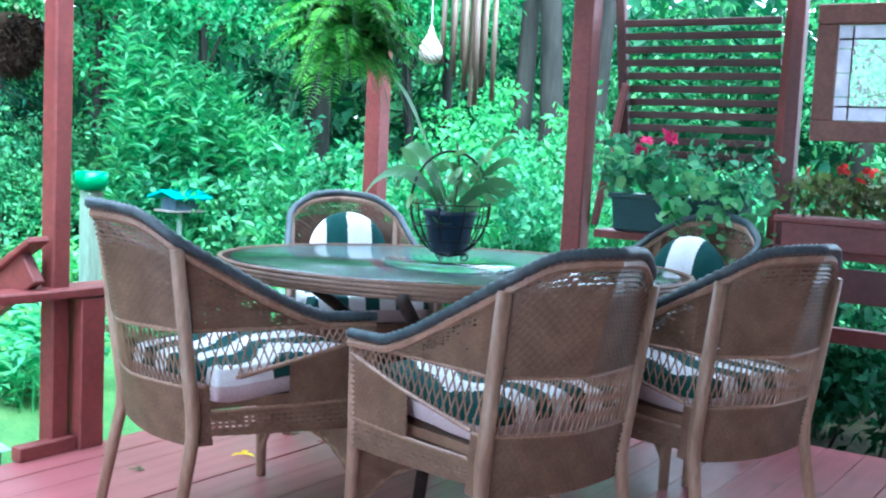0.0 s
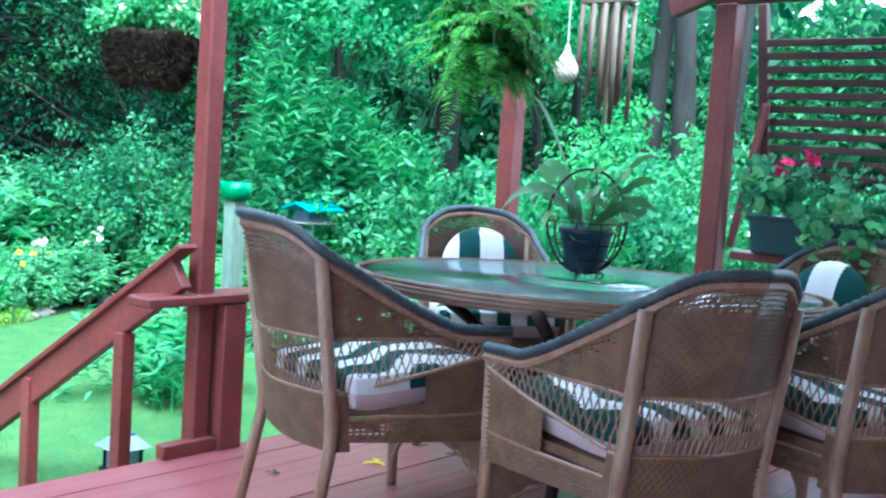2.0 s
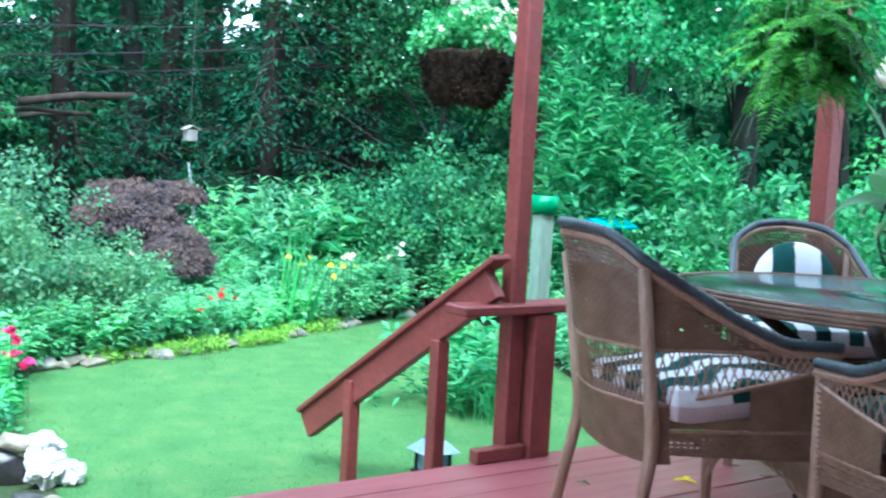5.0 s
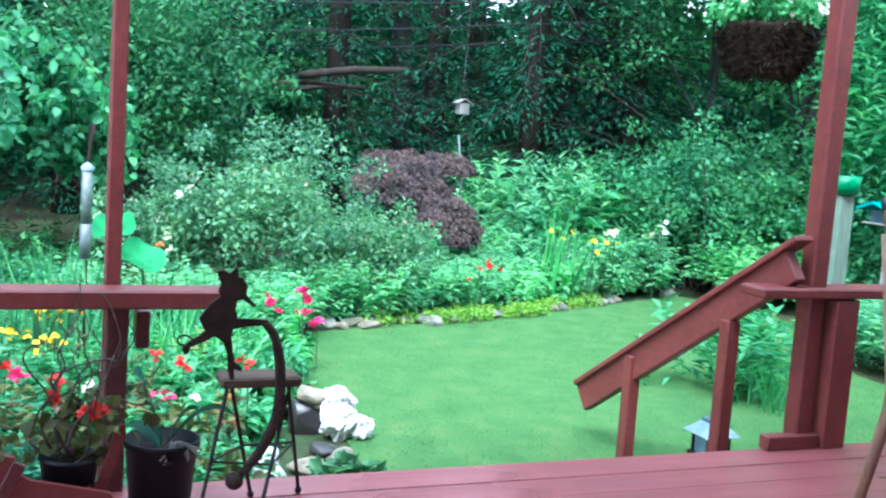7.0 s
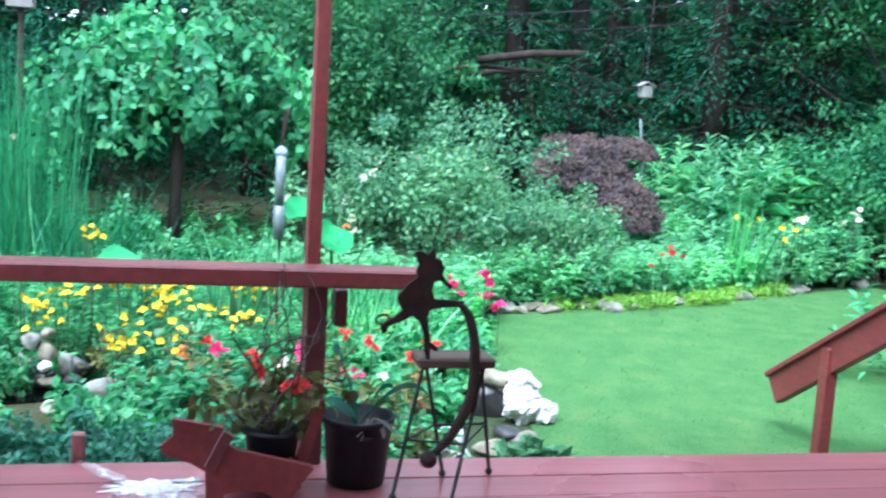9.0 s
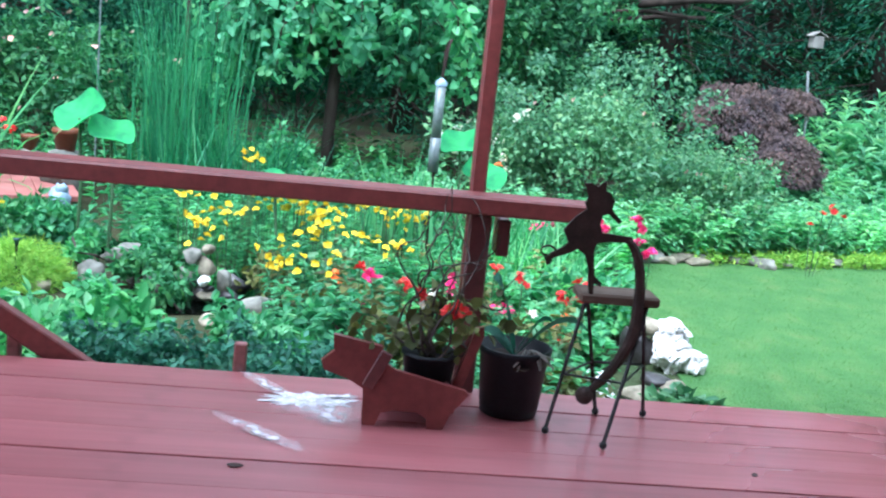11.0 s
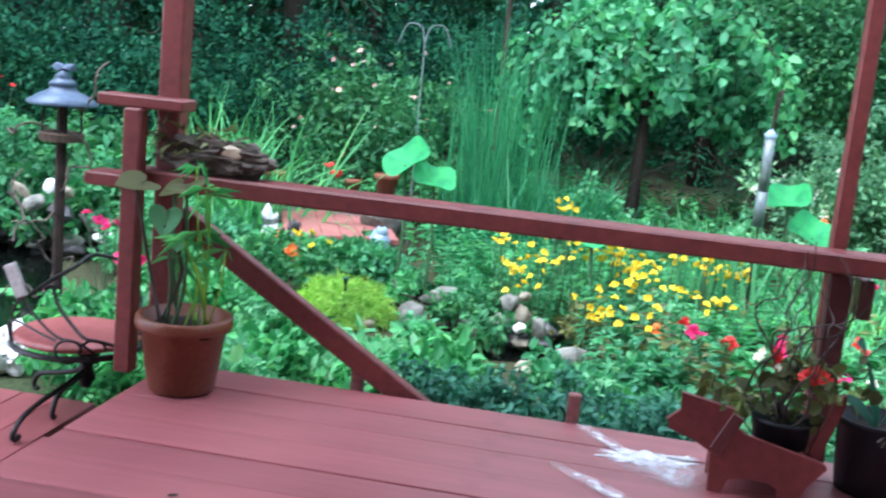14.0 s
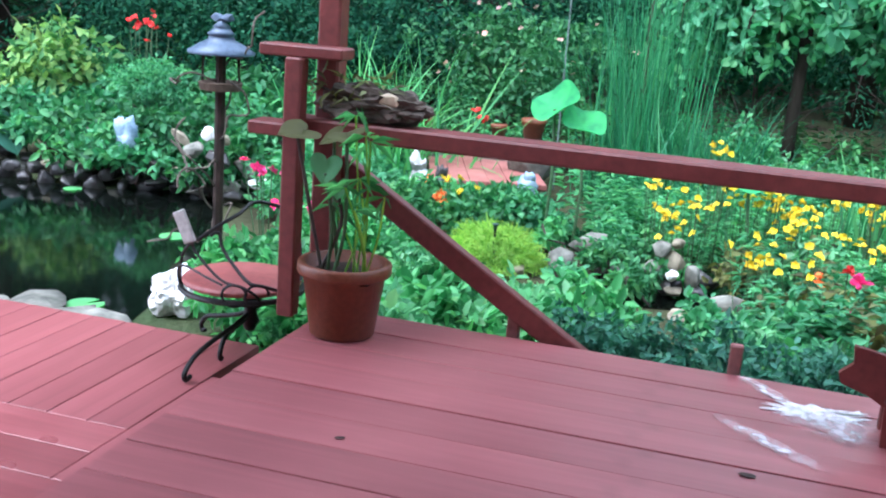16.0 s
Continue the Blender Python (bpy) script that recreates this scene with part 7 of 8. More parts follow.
part("pot", lathe([(0.001, 0.0), (0.055, 0.0), (0.07, 0.11), (0.073, 0.112), (0.073, 0.12), (0.001, 0.105)], 26), BLACK_PL, ger, smooth=True)
C = np.stack([q.normal(size=20) * 0.05, q.normal(size=20) * 0.07, q.uniform(0.1, 0.26, 20)], 1)
P, D, N, L, W = clump_leaves(q, C, 0.05, 9, 0.036, 0.8)
leaf_mesh("foliage", P, D, N, L, W * 1.6, L_BRONZE, ger, full=True)
flower_heads("blossom", np.array([[0.04, 0.03, 0.235], [0.04, 0.055, 0.240], [0.03, -0.03, 0.265], [0.04, 0.075, 0.230], [0.03, -0.045, 0.270]]), 0.026, F_RED, ger, q, 12)
flower_heads("pale_blossom", np.array([[0.05, -0.04, 0.25]]), 0.013, F_WHITE, ger, q, 9)
bm = bmesh.new()
for k in range(11):
    p = Vector((q.normal() * 0.015, q.normal() * 0.02, 0.1))
    d = Vector((q.normal() * 0.3, q.normal() * 0.55 - 0.15, 1.0)).normalized()
    pts = [p.copy()]
    for j in range(16):
        d = (d + Vector(q.normal(size=3)) * 0.5 + Vector((0, 0, 0.36))).normalized()
        p = p + d * 0.032
        pts.append(p.copy())
    add_tube(bm, [tuple(v) for v in spline(pts, 34)], [0.0031 * (1 - 0.75 * j / 33) + 0.0007 for j in range(34)], 5)
part("contorted_twig", bm, TWIG, ger, "dark curling hazel twigs")["kind"] = "stuff"

# wooden stool with wire legs, and the balancing cat
stl = thing("little_stool", (-2.85, 0.262, 0.0), "small stool with wooden seat and thin black iron legs", "stool")
part("seat", boxes(((0.10, 0.205, 0.026), (0, 0, 0.362)), bev=0.006), SEATWOOD, stl, "worn brown wooden seat")
TOPS = [(0.035, -0.085), (0.035, 0.075), (-0.035, 0.085), (-0.035, -0.065)]
FEET = [(0.045, -0.147), (0.125, -0.015), (-0.13, 0.155), (-0.12, 0.02)]
for (fx, fy), (tx, ty) in zip(FEET, TOPS):
    leg = part("leg", tube([(fx, fy, 0.012), (tx, ty, 0.352)], 0.0055, 6), IRON, stl)
    bmf = bmesh.new()
    bmesh.ops.create_uvsphere(bmf, u_segments=10, v_segments=6, radius=0.010, matrix=Matrix.Translation((fx, fy, 0.0101)))
    part("foot", bmf, IRON, leg)
mid = [tuple(np.array((fx, fy)) * 0.55 + np.array((tx, ty)) * 0.45) for (fx, fy), (tx, ty) in zip(FEET, TOPS)]
for k in range(4):
    a, b = mid[k], mid[(k + 1) % 4]
    part("stretcher", tube([(*a, 0.16), (*b, 0.16)], 0.0035, 5), IRON, stl)

cat_line = [(-0.045, 0.272), (-0.062, 0.268), (-0.05, 0.232), (-0.056, 0.215), (-0.05, 0.198), (-0.075, 0.175), (-0.092, 0.15), (-0.10, 0.135), (-0.092, 0.115), (-0.085, 0.10), (-0.10, 0.085), (-0.125, 0.068), (-0.138, 0.052), (-0.132, 0.032), (-0.122, 0.040), (-0.118, 0.055), (-0.085, 0.07), (-0.06, 0.085), (-0.04, 0.068), (-0.028, 0.035), (-0.024, -0.01), (-0.018, -0.035), (-0.008, -0.035), (-0.010, -0.008), (0.008, -0.015), (0.010, -0.006), (-0.010, 0.012), (-0.016, 0.05), (-0.020, 0.085), (-0.015, 0.105), (0.015, 0.112), (0.07, 0.115), (0.072, 0.130), (0.03, 0.133), (-0.005, 0.135), (-0.012, 0.16), (-0.01, 0.185), (0.004, 0.19), (0.032, 0.165), (0.04, 0.172), (0.022, 0.19), (0.012, 0.205), (0.015, 0.228), (0.004, 0.248), (-0.008, 0.252), (-0.012, 0.282), (-0.03, 0.262)]
catb = silhouette([(u + 0.01, v * 0.88 if v > 0 else v) for u, v in cat_line], 0.010)
add_tube(catb, spline([(0, 0.072, 0.107), (0, 0.10, 0.07), (0, 0.118, -0.01), (0, 0.118, -0.12), (0, 0.09, -0.20), (0, 0.055, -0.255), (0, 0.025, -0.285)], 24), [0.009 + 0.006 * math.sin(math.pi * k / 23) for k in range(24)], 8)
add_tube(catb, [(0, -0.125 + 0.022 * math.cos(u) * (1 - u / 9), 0.062 + 0.018 * math.sin(u) * (1 - u / 9)) for u in np.linspace(0, 5, 14)], 0.003, 5)
bmesh.ops.create_uvsphere(catb, u_segments=18, v_segments=12, radius=0.023, matrix=Matrix.Translation((0, 0.015, -0.298)))
ob = link_mesh("balancing_figure", catb, RUST)
ob.matrix_world = pose(-2.79, 0.185, 0.412)
tagged(ob, "rusty iron balancing figure with a curved weighted arm", "garden ornament")

# driftwood planter lying on the rail
lg = thing("driftwood_log", (-3.07, -1.73, 0.56), "hollow piece of rough driftwood on the railing", "driftwood")
bm = bmesh.new()
bmesh.ops.create_icosphere(bm, subdivisions=4, radius=1.0)
for v in bm.verts:
    k = 1 + 0.5 * noise.noise(v.co * 1.9 + Vector((3, 1, 7))) + 0.42 * noise.noise(v.co * 5.2) + 0.32 * noise.noise(v.co * 11)
    v.co = Vector((v.co.x * 0.052 * k, v.co.y * 0.17 * (0.7 + 0.3 * k), 0.047 + v.co.z * 0.05 * k))
part("bark", bm, LOGWOOD, lg)
part("cut_face", rock(np.random.RandomState(9), (0.016, 0.042, 0.028), 3, 0.3, 0.7), HEARTWOOD, lg, "pale bare wood").location = (0.042, 0.055, 0.068)
for k in range(5):
    e = (q.uniform(-0.04, 0.03), q.uniform(-0.24, -0.08), q.uniform(0.06, 0.12))
    part("twig", tube(spline([(0, -0.06, 0.05), ((e[0]) / 2, e[1] * 0.6, 0.08), e], 7), [0.008, 0.007, 0.006, 0.005, 0.004, 0.003, 0.002], 5), LOGWOOD, lg)
P, D, N, L, W = clump_leaves(q, np.array([[0.02, -0.05, 0.09], [0.0, 0.02, 0.1], [0.01, -0.13, 0.09]]), 0.06, 26, 0.05)
leaf_mesh("moss", P, D, N, L, W * 0.5, L_BRONZE, lg)

# little iron chair with a red seat on the side deck
ic = thing("iron_garden_chair", (-3.11, -2.13, LOW_Z), "small black scrolled-iron chair with a red round seat", "chair")
part("seat", lathe([(0.001, 0.204), (0.168, 0.204), (0.176, 0.209), (0.176, 0.217), (0.166, 0.223), (0.001, 0.226)], 44), SEAT_RED, ic, "round red seat, coloured paler for its sky sheen", True)
part("seat_ring", tube([(0.180 * math.cos(u), 0.180 * math.sin(u), 0.192) for u in np.linspace(0, math.tau, 49)[:-1]], 0.009, 6, True), IRON, ic)
part("stem", lathe([(0.045, 0.190), (0.026, 0.165), (0.018, 0.12), (0.028, 0.09), (0.015, 0.06), (0.001, 0.055)], 14), IRON, ic, smooth=True).location = (0.0, 0.03, 0.0)
for ang, ln in ((2.0, 0.343), (5.0, 0.150), (250.0, 0.18)):
    c, s = math.cos(radians(ang)), math.sin(radians(ang))
    leg = spline([(0.012 * c, 0.03 + 0.012 * s, 0.115), (ln * 0.25 * c, 0.02 + ln * 0.25 * s, 0.095), (ln * 0.55 * c, ln * 0.55 * s, 0.075), (ln * 0.85 * c, ln * 0.85 * s, 0.060), (ln * c, ln * s, 0.030), (ln * 0.98 * c, ln * 0.98 * s, 0.009), (ln * 0.91 * c, ln * 0.91 * s, 0.012)], 24)
    part("leg", tube(leg, 0.0075, 7), IRON, ic, smooth=True)
# the back: a wide bow round the seat, two crossing bows and scrolls on the ring
part("top_bow", tube(spline([(0.13, -0.078, 0.349), (0.09, -0.033, 0.391), (0.03, 0.0, 0.42), (-0.03, 0.007, 0.441), (-0.09, 0.014, 0.435), (-0.13, 0.06, 0.415), (-0.12, 0.12, 0.36), (-0.06, 0.165, 0.22)], 34), 0.006, 6), IRON, ic)
part("back_bow", tube(spline([(0.125, -0.04, 0.368), (0.11, -0.021, 0.375), (0.12, 0.0, 0.331), (0.14, 0.052, 0.287), (0.158, 0.105, 0.256), (0.15, 0.145, 0.250), (0.10, 0.18, 0.225), (0.06, 0.178, 0.195)], 30), 0.0052, 6), IRON, ic)
part("back_bow", tube(spline([(0.125, -0.095, 0.345), (0.11, -0.103, 0.32), (0.13, -0.045, 0.276), (0.15, 0.02, 0.245), (0.16, 0.087, 0.240), (0.145, 0.123, 0.215), (0.13, 0.125, 0.195)], 30), 0.0045, 6), IRON, ic)
part("side_bow", tube(spline([(0.10, -0.15, 0.195), (0.09, -0.165, 0.24), (0.11, -0.13, 0.262), (0.14, -0.05, 0.250), (0.16, 0.02, 0.238)], 20), 0.0038, 5), IRON, ic)
part("side_bow", tube(spline([(0.115, -0.10, 0.345), (0.10, -0.145, 0.29), (0.09, -0.155, 0.195)], 14), 0.0045, 5), IRON, ic)
for u in (0.36, 0.72):
    part("ring_scroll", tube([(0.182 * math.cos(u + 0.19 * math.cos(w)), 0.182 * math.sin(u + 0.19 * math.cos(w)), 0.215 + 0.032 * math.sin(w)) for w in np.linspace(0, 5.8, 22)], 0.0042, 5), IRON, ic)
bm = bmesh.new()
box(bm, (0.010, 0.040, 0.098), (0.13, -0.121, 0.384), (24, 0, 0), bev=0.003)
part("back_splat", bm, PALE_SPLAT, ic, "pale weathered back splat")

# white marks on the boards: spilled paint, with wet sheen painted in as white
def splash(cx, cy, rx, ry, turn, spikes, seed, mat=None):
    q2 = np.random.RandomState(seed)
    pts = []
    for j in range(56):
        u = j / 56 * math.tau
        k = 0.55 + 0.35 * abs(math.sin(u * spikes / 2)) * q2.uniform(0.4, 1.4) + 0.12 * q2.normal()
        k = max(0.25, k)
        x, y = rx * k * math.cos(u), ry * k * math.sin(u)
        c, s = math.cos(radians(turn)), math.sin(radians(turn))
        pts.append((cx + c * x - s * y, cy + s * x + c * y))
    return tagged(link_mesh("paint_and_sheen", slab(pts, 0.0004, 0.0018 if mat is None else 0.0012), mat or SPILL), "white paint splash on the deck boards, wet sheen put into its colour", "paint", "paint splashes")


def sheen_streak(cx, cy, rx, ry, turn, z):
    pts = [(rx * math.cos(u), ry * math.sin(u)) for u in np.linspace(0, math.tau, 41)[:-1]]
    ob = link_mesh("paint_and_sheen", slab(pts, 0.0, 0.0006), PAINT_SHEEN)
    ob.matrix_world = pose(cx, cy, z, 0, 0, turn)
    return tagged(ob, "white streak on the deck boards, standing for paint and wet sheen", "paint", "paint splashes")


splash(-2.93, -0.485, 0.062, 0.135, 8, 11, 1)
splash(-2.965, -0.41, 0.020, 0.05, 25, 7, 6)
sheen_streak(-2.90, -0.465, 0.10, 0.16, 8, 0.0026)
sheen_streak(-2.83, -0.43, 0.11, 0.09, 30, 0.0040)
sheen_streak(-3.02, -0.605, 0.16, 0.034, 40, 0.0050)
sheen_streak(-2.68, -0.595, 0.22, 0.036, 49, 0.0060)

# knots and fallen leaves
for k, (x, y, s) in enumerate([(-2.49, -0.63, 0.013), (-2.28, -1.457, 0.008), (-2.62, 0.6, 0.010)]):
    ob = link_mesh("knot", lathe([(0.001, 0.0012), (s, 0.0012), (s * 1.1, 0.0003)], 14), JOIST)
    ob.matrix_world = pose(x, y, 0.0005, 0, 0, 30 * k) @ Matrix.Diagonal((0.7, 1.3, 1, 1))
    tagged(ob, "dark knot in a deck board", "knot", "knots", "")
for k, (x, y, s, mt) in enumerate([(-2.62, 2.66, 0.05, F_YELLOW), (-2.33, 2.17, 0.08, L_BRONZE), (-2.75, 2.3, 0.03, L_BRONZE)]):
    bm = bmesh.new()
    for j in range(3):
        strap_leaf(bm, (0, 0, 0.004), (math.cos(j * 2.2 + k), math.sin(j * 2.2 + k), 0.02), s, s * 0.5, 0.10)
    ob = link_mesh("fallen_leaf", bm, mt)
    ob.matrix_world = pose(x, y, 0.001)
    tagged(ob, "curled fallen leaf on the deck", "leaf", "fallen leaves")


# ---- feeders, ornaments and stones in the garden ----
pg = thing("pagoda_feeder", (-4.27, -2.86, GZ - 0.042), "blue-grey pagoda bird feeder on a rusty pole", "bird feeder")
part("pole", tube([(0, 0, 0), (0, 0, 0.98)], 0.022, 8), RUST, pg)
part("platform", lathe([(0.001, 0.80), (0.085, 0.80), (0.09, 0.83), (0.08, 0.835), (0.001, 0.82)], 20), SEATWOOD, pg, "round wooden seed tray")
for k in range(4):
    u = k * math.tau / 4 + 0.4
    part("upright", tube([(0.075 * math.cos(u), 0.075 * math.sin(u), 0.82), (0.07 * math.cos(u), 0.07 * math.sin(u), 0.975)], 0.006, 5), RUST, pg)
part("roof", lathe([(0.135, 0.945), (0.138, 0.955), (0.09, 0.985), (0.055, 1.002), (0.05, 1.02), (0.058, 1.024), (0.04, 1.04), (0.03, 1.05), (0.036, 1.055), (0.001, 1.085)], 28), SLATE_BLUE, pg, "blue-grey tiered metal roof", True)
for sg in (-1, 1):
    part("finial", rock(np.random.RandomState(14 + sg), (0.022, 0.03, 0.02), 2, 0.2, 0.9), SLATE_BLUE, pg).location = (0, 0.022 * sg, 1.09)
bm = bmesh.new()
q = np.random.RandomState(801)
for k in range(9):
    u = q.uniform(0, math.tau)
    pts = [Vector((0.02 * math.cos(u), 0.02 * math.sin(u), 0.1 + 0.1 * k))]
    d = Vector((math.cos(u), math.sin(u), 0.6))
    for j in range(9):
        d = (d + Vector(q.normal(size=3)) * 0.6).normalized()
        pts.append(pts[-1] + d * 0.045)
    add_tube(bm, [tuple(p) for p in spline(pts, 20)], 0.0045, 5)
part("dry_vine", bm, LOGWOOD, pg, "dry twisted vine round the pole")

fd = thing("teal_feeder", (-6.18, 5.56, GZ - 0.04), "teal-roofed hopper bird feeder on a pole", "bird feeder")
part("pole", tube([(0, 0, 0), (0, 0, 0.88)], 0.02, 8), GREY_METAL, fd)
part("hopper", boxes(((0.16, 0.22, 0.09), (0, 0, 0.925))), SLATE_BLUE, fd)
part("tray", boxes(((0.24, 0.30, 0.015), (0, 0, 0.875))), GREYWOOD, fd)
part("roof", boxes(((0.17, 0.36, 0.02), (-0.08, 0, 1.0), (0, -18, 0)), ((0.17, 0.36, 0.02), (0.08, 0, 1.0), (0, 18, 0))), TEAL, fd)

gf = thing("green_feeder", (-3.55, 2.72, GZ), "bright green tray feeder on a pale green wooden post", "bird feeder")
part("post", boxes(((0.06, 0.07, 1.17), (0, 0, 0.585))), PALE_G, gf)
part("tray", lathe([(0.001, 1.17), (0.05, 1.172), (0.062, 1.20), (0.064, 1.245), (0.058, 1.245), (0.05, 1.20), (0.001, 1.19)], 28), FEED_G, gf, smooth=True)

sl = thing("solar_lantern", (-3.87, 2.45, GZ), "grey-blue solar path lantern standing by the steps", "lantern")
part("base", boxes(((0.14, 0.14, 0.025), (0, 0, 0.012))), IRON, sl)
part("body", boxes(((0.10, 0.10, 0.085), (0, 0, 0.065))), PALE_B, sl, "frosted pale blue body")
for sx in (-1, 1):
    for sy in (-1, 1):
        part("corner_bar", boxes(((0.012, 0.012, 0.09), (0.053 * sx, 0.053 * sy, 0.068)), bev=0.002), IRON, sl)
bm = bmesh.new()
box(bm, (0.18, 0.18, 0.055), (0, 0, 0.138), bev=0.004, taper=0.35)
part("roof", bm, PALE_B, sl, "sloping pale blue-grey metal roof")
part("cap", boxes(((0.07, 0.07, 0.02), (0, 0, 0.166))), SLATE_BLUE, sl)

bh = thing("hanging_birdhouse", (-7.65, 2.76, 1.10), "small grey wooden birdhouse hanging on a wire", "birdhouse")
part("body", boxes(((0.08, 0.08, 0.085), (0, 0, 0.055))), GREYWOOD, bh)
part("roof", boxes(((0.10, 0.072, 0.010), (0, -0.03, 0.11), (28, 0, 0)), ((0.10, 0.072, 0.010), (0, 0.03, 0.11), (-28, 0, 0))), GREYWOOD, bh)
part("wire", tube([(0, 0, 0.15), (0.02, 0.01, 1.9)], 0.0016, 4), WIRE, bh)

bh2 = thing("pole_birdhouse", polar(94.3, 7.3, GZ), "grey wooden birdhouse on a pole among the shrubs", "birdhouse")
bh2.location.y -= 0.45
part("pole", tube([(0, 0, 0), (0, 0, 1.72)], 0.018, 8), BARK_B, bh2)
part("body", boxes(((0.14, 0.16, 0.16), (0, 0, 1.80))), GREYWOOD, bh2)
part("roof", boxes(((0.2, 0.15, 0.015), (0, -0.06, 1.91), (26, 0, 0)), ((0.2, 0.15, 0.015), (0, 0.06, 1.91), (-26, 0, 0))), GREYWOOD, bh2)

tf = thing("tube_feeder", (-5.25, -0.03, GZ), "grey tube bird feeder hung from a crooked iron hook", "bird feeder")
part("hook", tube(spline([(-0.05, 0.01, 0), (-0.05, 0.01, 0.9), (-0.05, 0.01, 1.18), (-0.03, 0.03, 1.23), (0, 0.02, 1.2), (0, 0.0, 1.06)], 20), 0.006, 6), RUST, tf)
part("tube", tube([(0, 0, 0.78), (0, 0, 1.02)], 0.024, 14), FEED_TUBE, tf, smooth=True)
part("lower_tube", tube([(0, 0, 0.62), (0, 0, 0.78)], 0.026, 14), FEED_TUBE, tf, smooth=True)
part("cap", lathe([(0.027, 1.02), (0.03, 1.035), (0.015, 1.05), (0.001, 1.06)], 18), PALE_B, tf, smooth=True)

wp = thing("white_stake", (-8.05, 2.95, GZ), "thin white forked stake in the border", "stake")
part("stake", tube(spline([(0, 0, 0), (0, 0.01, 0.8), (0.02, -0.05, 1.25)], 8), 0.009, 6), GREY_METAL, wp)
part("fork", tube(spline([(0, 0.01, 0.85), (0, 0.05, 1.02), (0, 0.07, 1.03)], 6), 0.006, 5), GREY_METAL, wp)

sh = thing("shepherd_hook", polar(101.5, 6.9, GZ), "pale double shepherd's hook pole behind the reeds", "garden hook")
part("pole", tube([(0, 0, 0), (0, 0, 1.34)], 0.0055, 6), FEED_TUBE, sh)
for sg in (-1, 1):
    part("crook", tube(spline([(0, 0, 1.29), (0, 0.03 * sg, 1.40), (0, 0.12 * sg, 1.41), (0, 0.17 * sg, 1.29)], 12), 0.0045, 5), FEED_TUBE, sh)

# lotus leaves on tall stalks
for k, (x, y, z, r, tl) in enumerate([(-5.50, -1.71, 0.425, 0.125, (24, 38, 0)), (-5.50, -1.56, 0.345, 0.11, (-16, 26, 0)), (-5.35, 0.10, 0.46, 0.10, (15, 30, 0)), (-5.5, 0.25, 0.30, 0.11, (-10, 35, 0)), (-5.2, -0.75, 0.20, 0.11, (5, 20, 0))]):
    lt = thing("lotus_leaf", (x, y, GZ), "large round lotus leaf on a tall stalk", "lotus", "lotus leaves")
    bm = bmesh.new()
    c = bm.verts.new((0, 0, -0.03))
    rings = [[bm.verts.new((r * f * math.cos(u) * (1 + 0.03 * math.sin(5 * u + k)), r * f * math.sin(u) * (1 + 0.03 * math.sin(5 * u + k)), -0.03 + 0.04 * f * f + 0.02 * f * f * math.sin(3 * u + k))) for u in np.linspace(0, math.tau, 33)[:-1]] for f in (0.4, 0.75, 1.0)]
    for j in range(32):
        bm.faces.new((c, rings[0][j], rings[0][(j + 1) % 32]))
        for a, b in zip(rings, rings[1:]):
            bm.faces.new((a[j], b[j], b[(j + 1) % 32], a[(j + 1) % 32]))
    lf = part("leaf", bm, L_LOTUS, lt, "", True)
    lf.matrix_local = pose(0, 0, z - GZ, *tl)
    part("stalk", tube([(0, 0, 0), (0.02, 0.02, (z - GZ) * 0.5), (0, 0, z - GZ - 0.035)], 0.008, 6), STEM, lt)
for k, (x, y, r) in enumerate([(-4.62, -3.28, 0.07), (-5.25, -4.3, 0.05), (-3.55, -3.0, 0.07)]):
    pts = [(r * math.cos(u), r * math.sin(u)) for u in np.linspace(0.25, math.tau - 0.25, 22)] + [(0, 0)]
    ob = link_mesh("lily_pad", slab(pts, 0.006, 0.011), L_BRIGHT)
    ob.matrix_world = pose(x, y, GZ, 0, 0, 77 * k)
    tagged(ob, "green lily pad floating on the pond", "lily pad", "lily pads")

# red garden bridge and clay pots
br = thing("garden_bridge", (-6.45, -2.30, -0.12), "low red-painted plank footbridge over the stream", "bridge", rz=20)
for k in range(6):
    part("plank", boxes(((0.9, 0.1055, 0.03), (0, -0.27 + 0.108 * k, -0.002 * (k % 2))), bev=0.002), BRIDGE, br)
part("bearer", boxes(((0.9, 0.05, 0.2), (0, -0.25, -0.12)), ((0.9, 0.05, 0.2), (0, 0.25, -0.12))), RED_DK, br)
for k, (x, y, s) in enumerate([(-6.6, -2.05, 0.07), (-6.75, -2.8, 0.06), (-6.9, -3.05, 0.06), (-6.95, -2.35, 0.05)]):
    cp = link_mesh("clay_pot", lathe([(0.001, 0), (s * 0.7, 0), (s, s * 1.6), (s * 1.1, s * 1.6), (s * 1.1, s * 2), (s * 0.95, s * 2), (0.001, s * 1.6)], 20), TERRA, None, "", True)
    cp.matrix_world = pose(x, y, GZ + (0.36 if k == 0 else 0.3))
    tagged(cp, "terracotta pot among the garden plants", "clay pot", "clay pots")
    pd = link_mesh("plinth_stone", rock(np.random.RandomState(870 + k), (0.16, 0.16, 0.17), 2, 0.15, 1.0), STONE)
    pd.matrix_world = pose(x, y, GZ + (0.36 if k == 0 else 0.3) - 0.14)
    tagged(pd, "grey stone under a clay pot", "stone", "plinth stones")


ROCKGREY = surface("weathered_white_concrete", (0.34, 0.34, 0.34), (0.5, 0.5, 0.5), 9, 0.8)


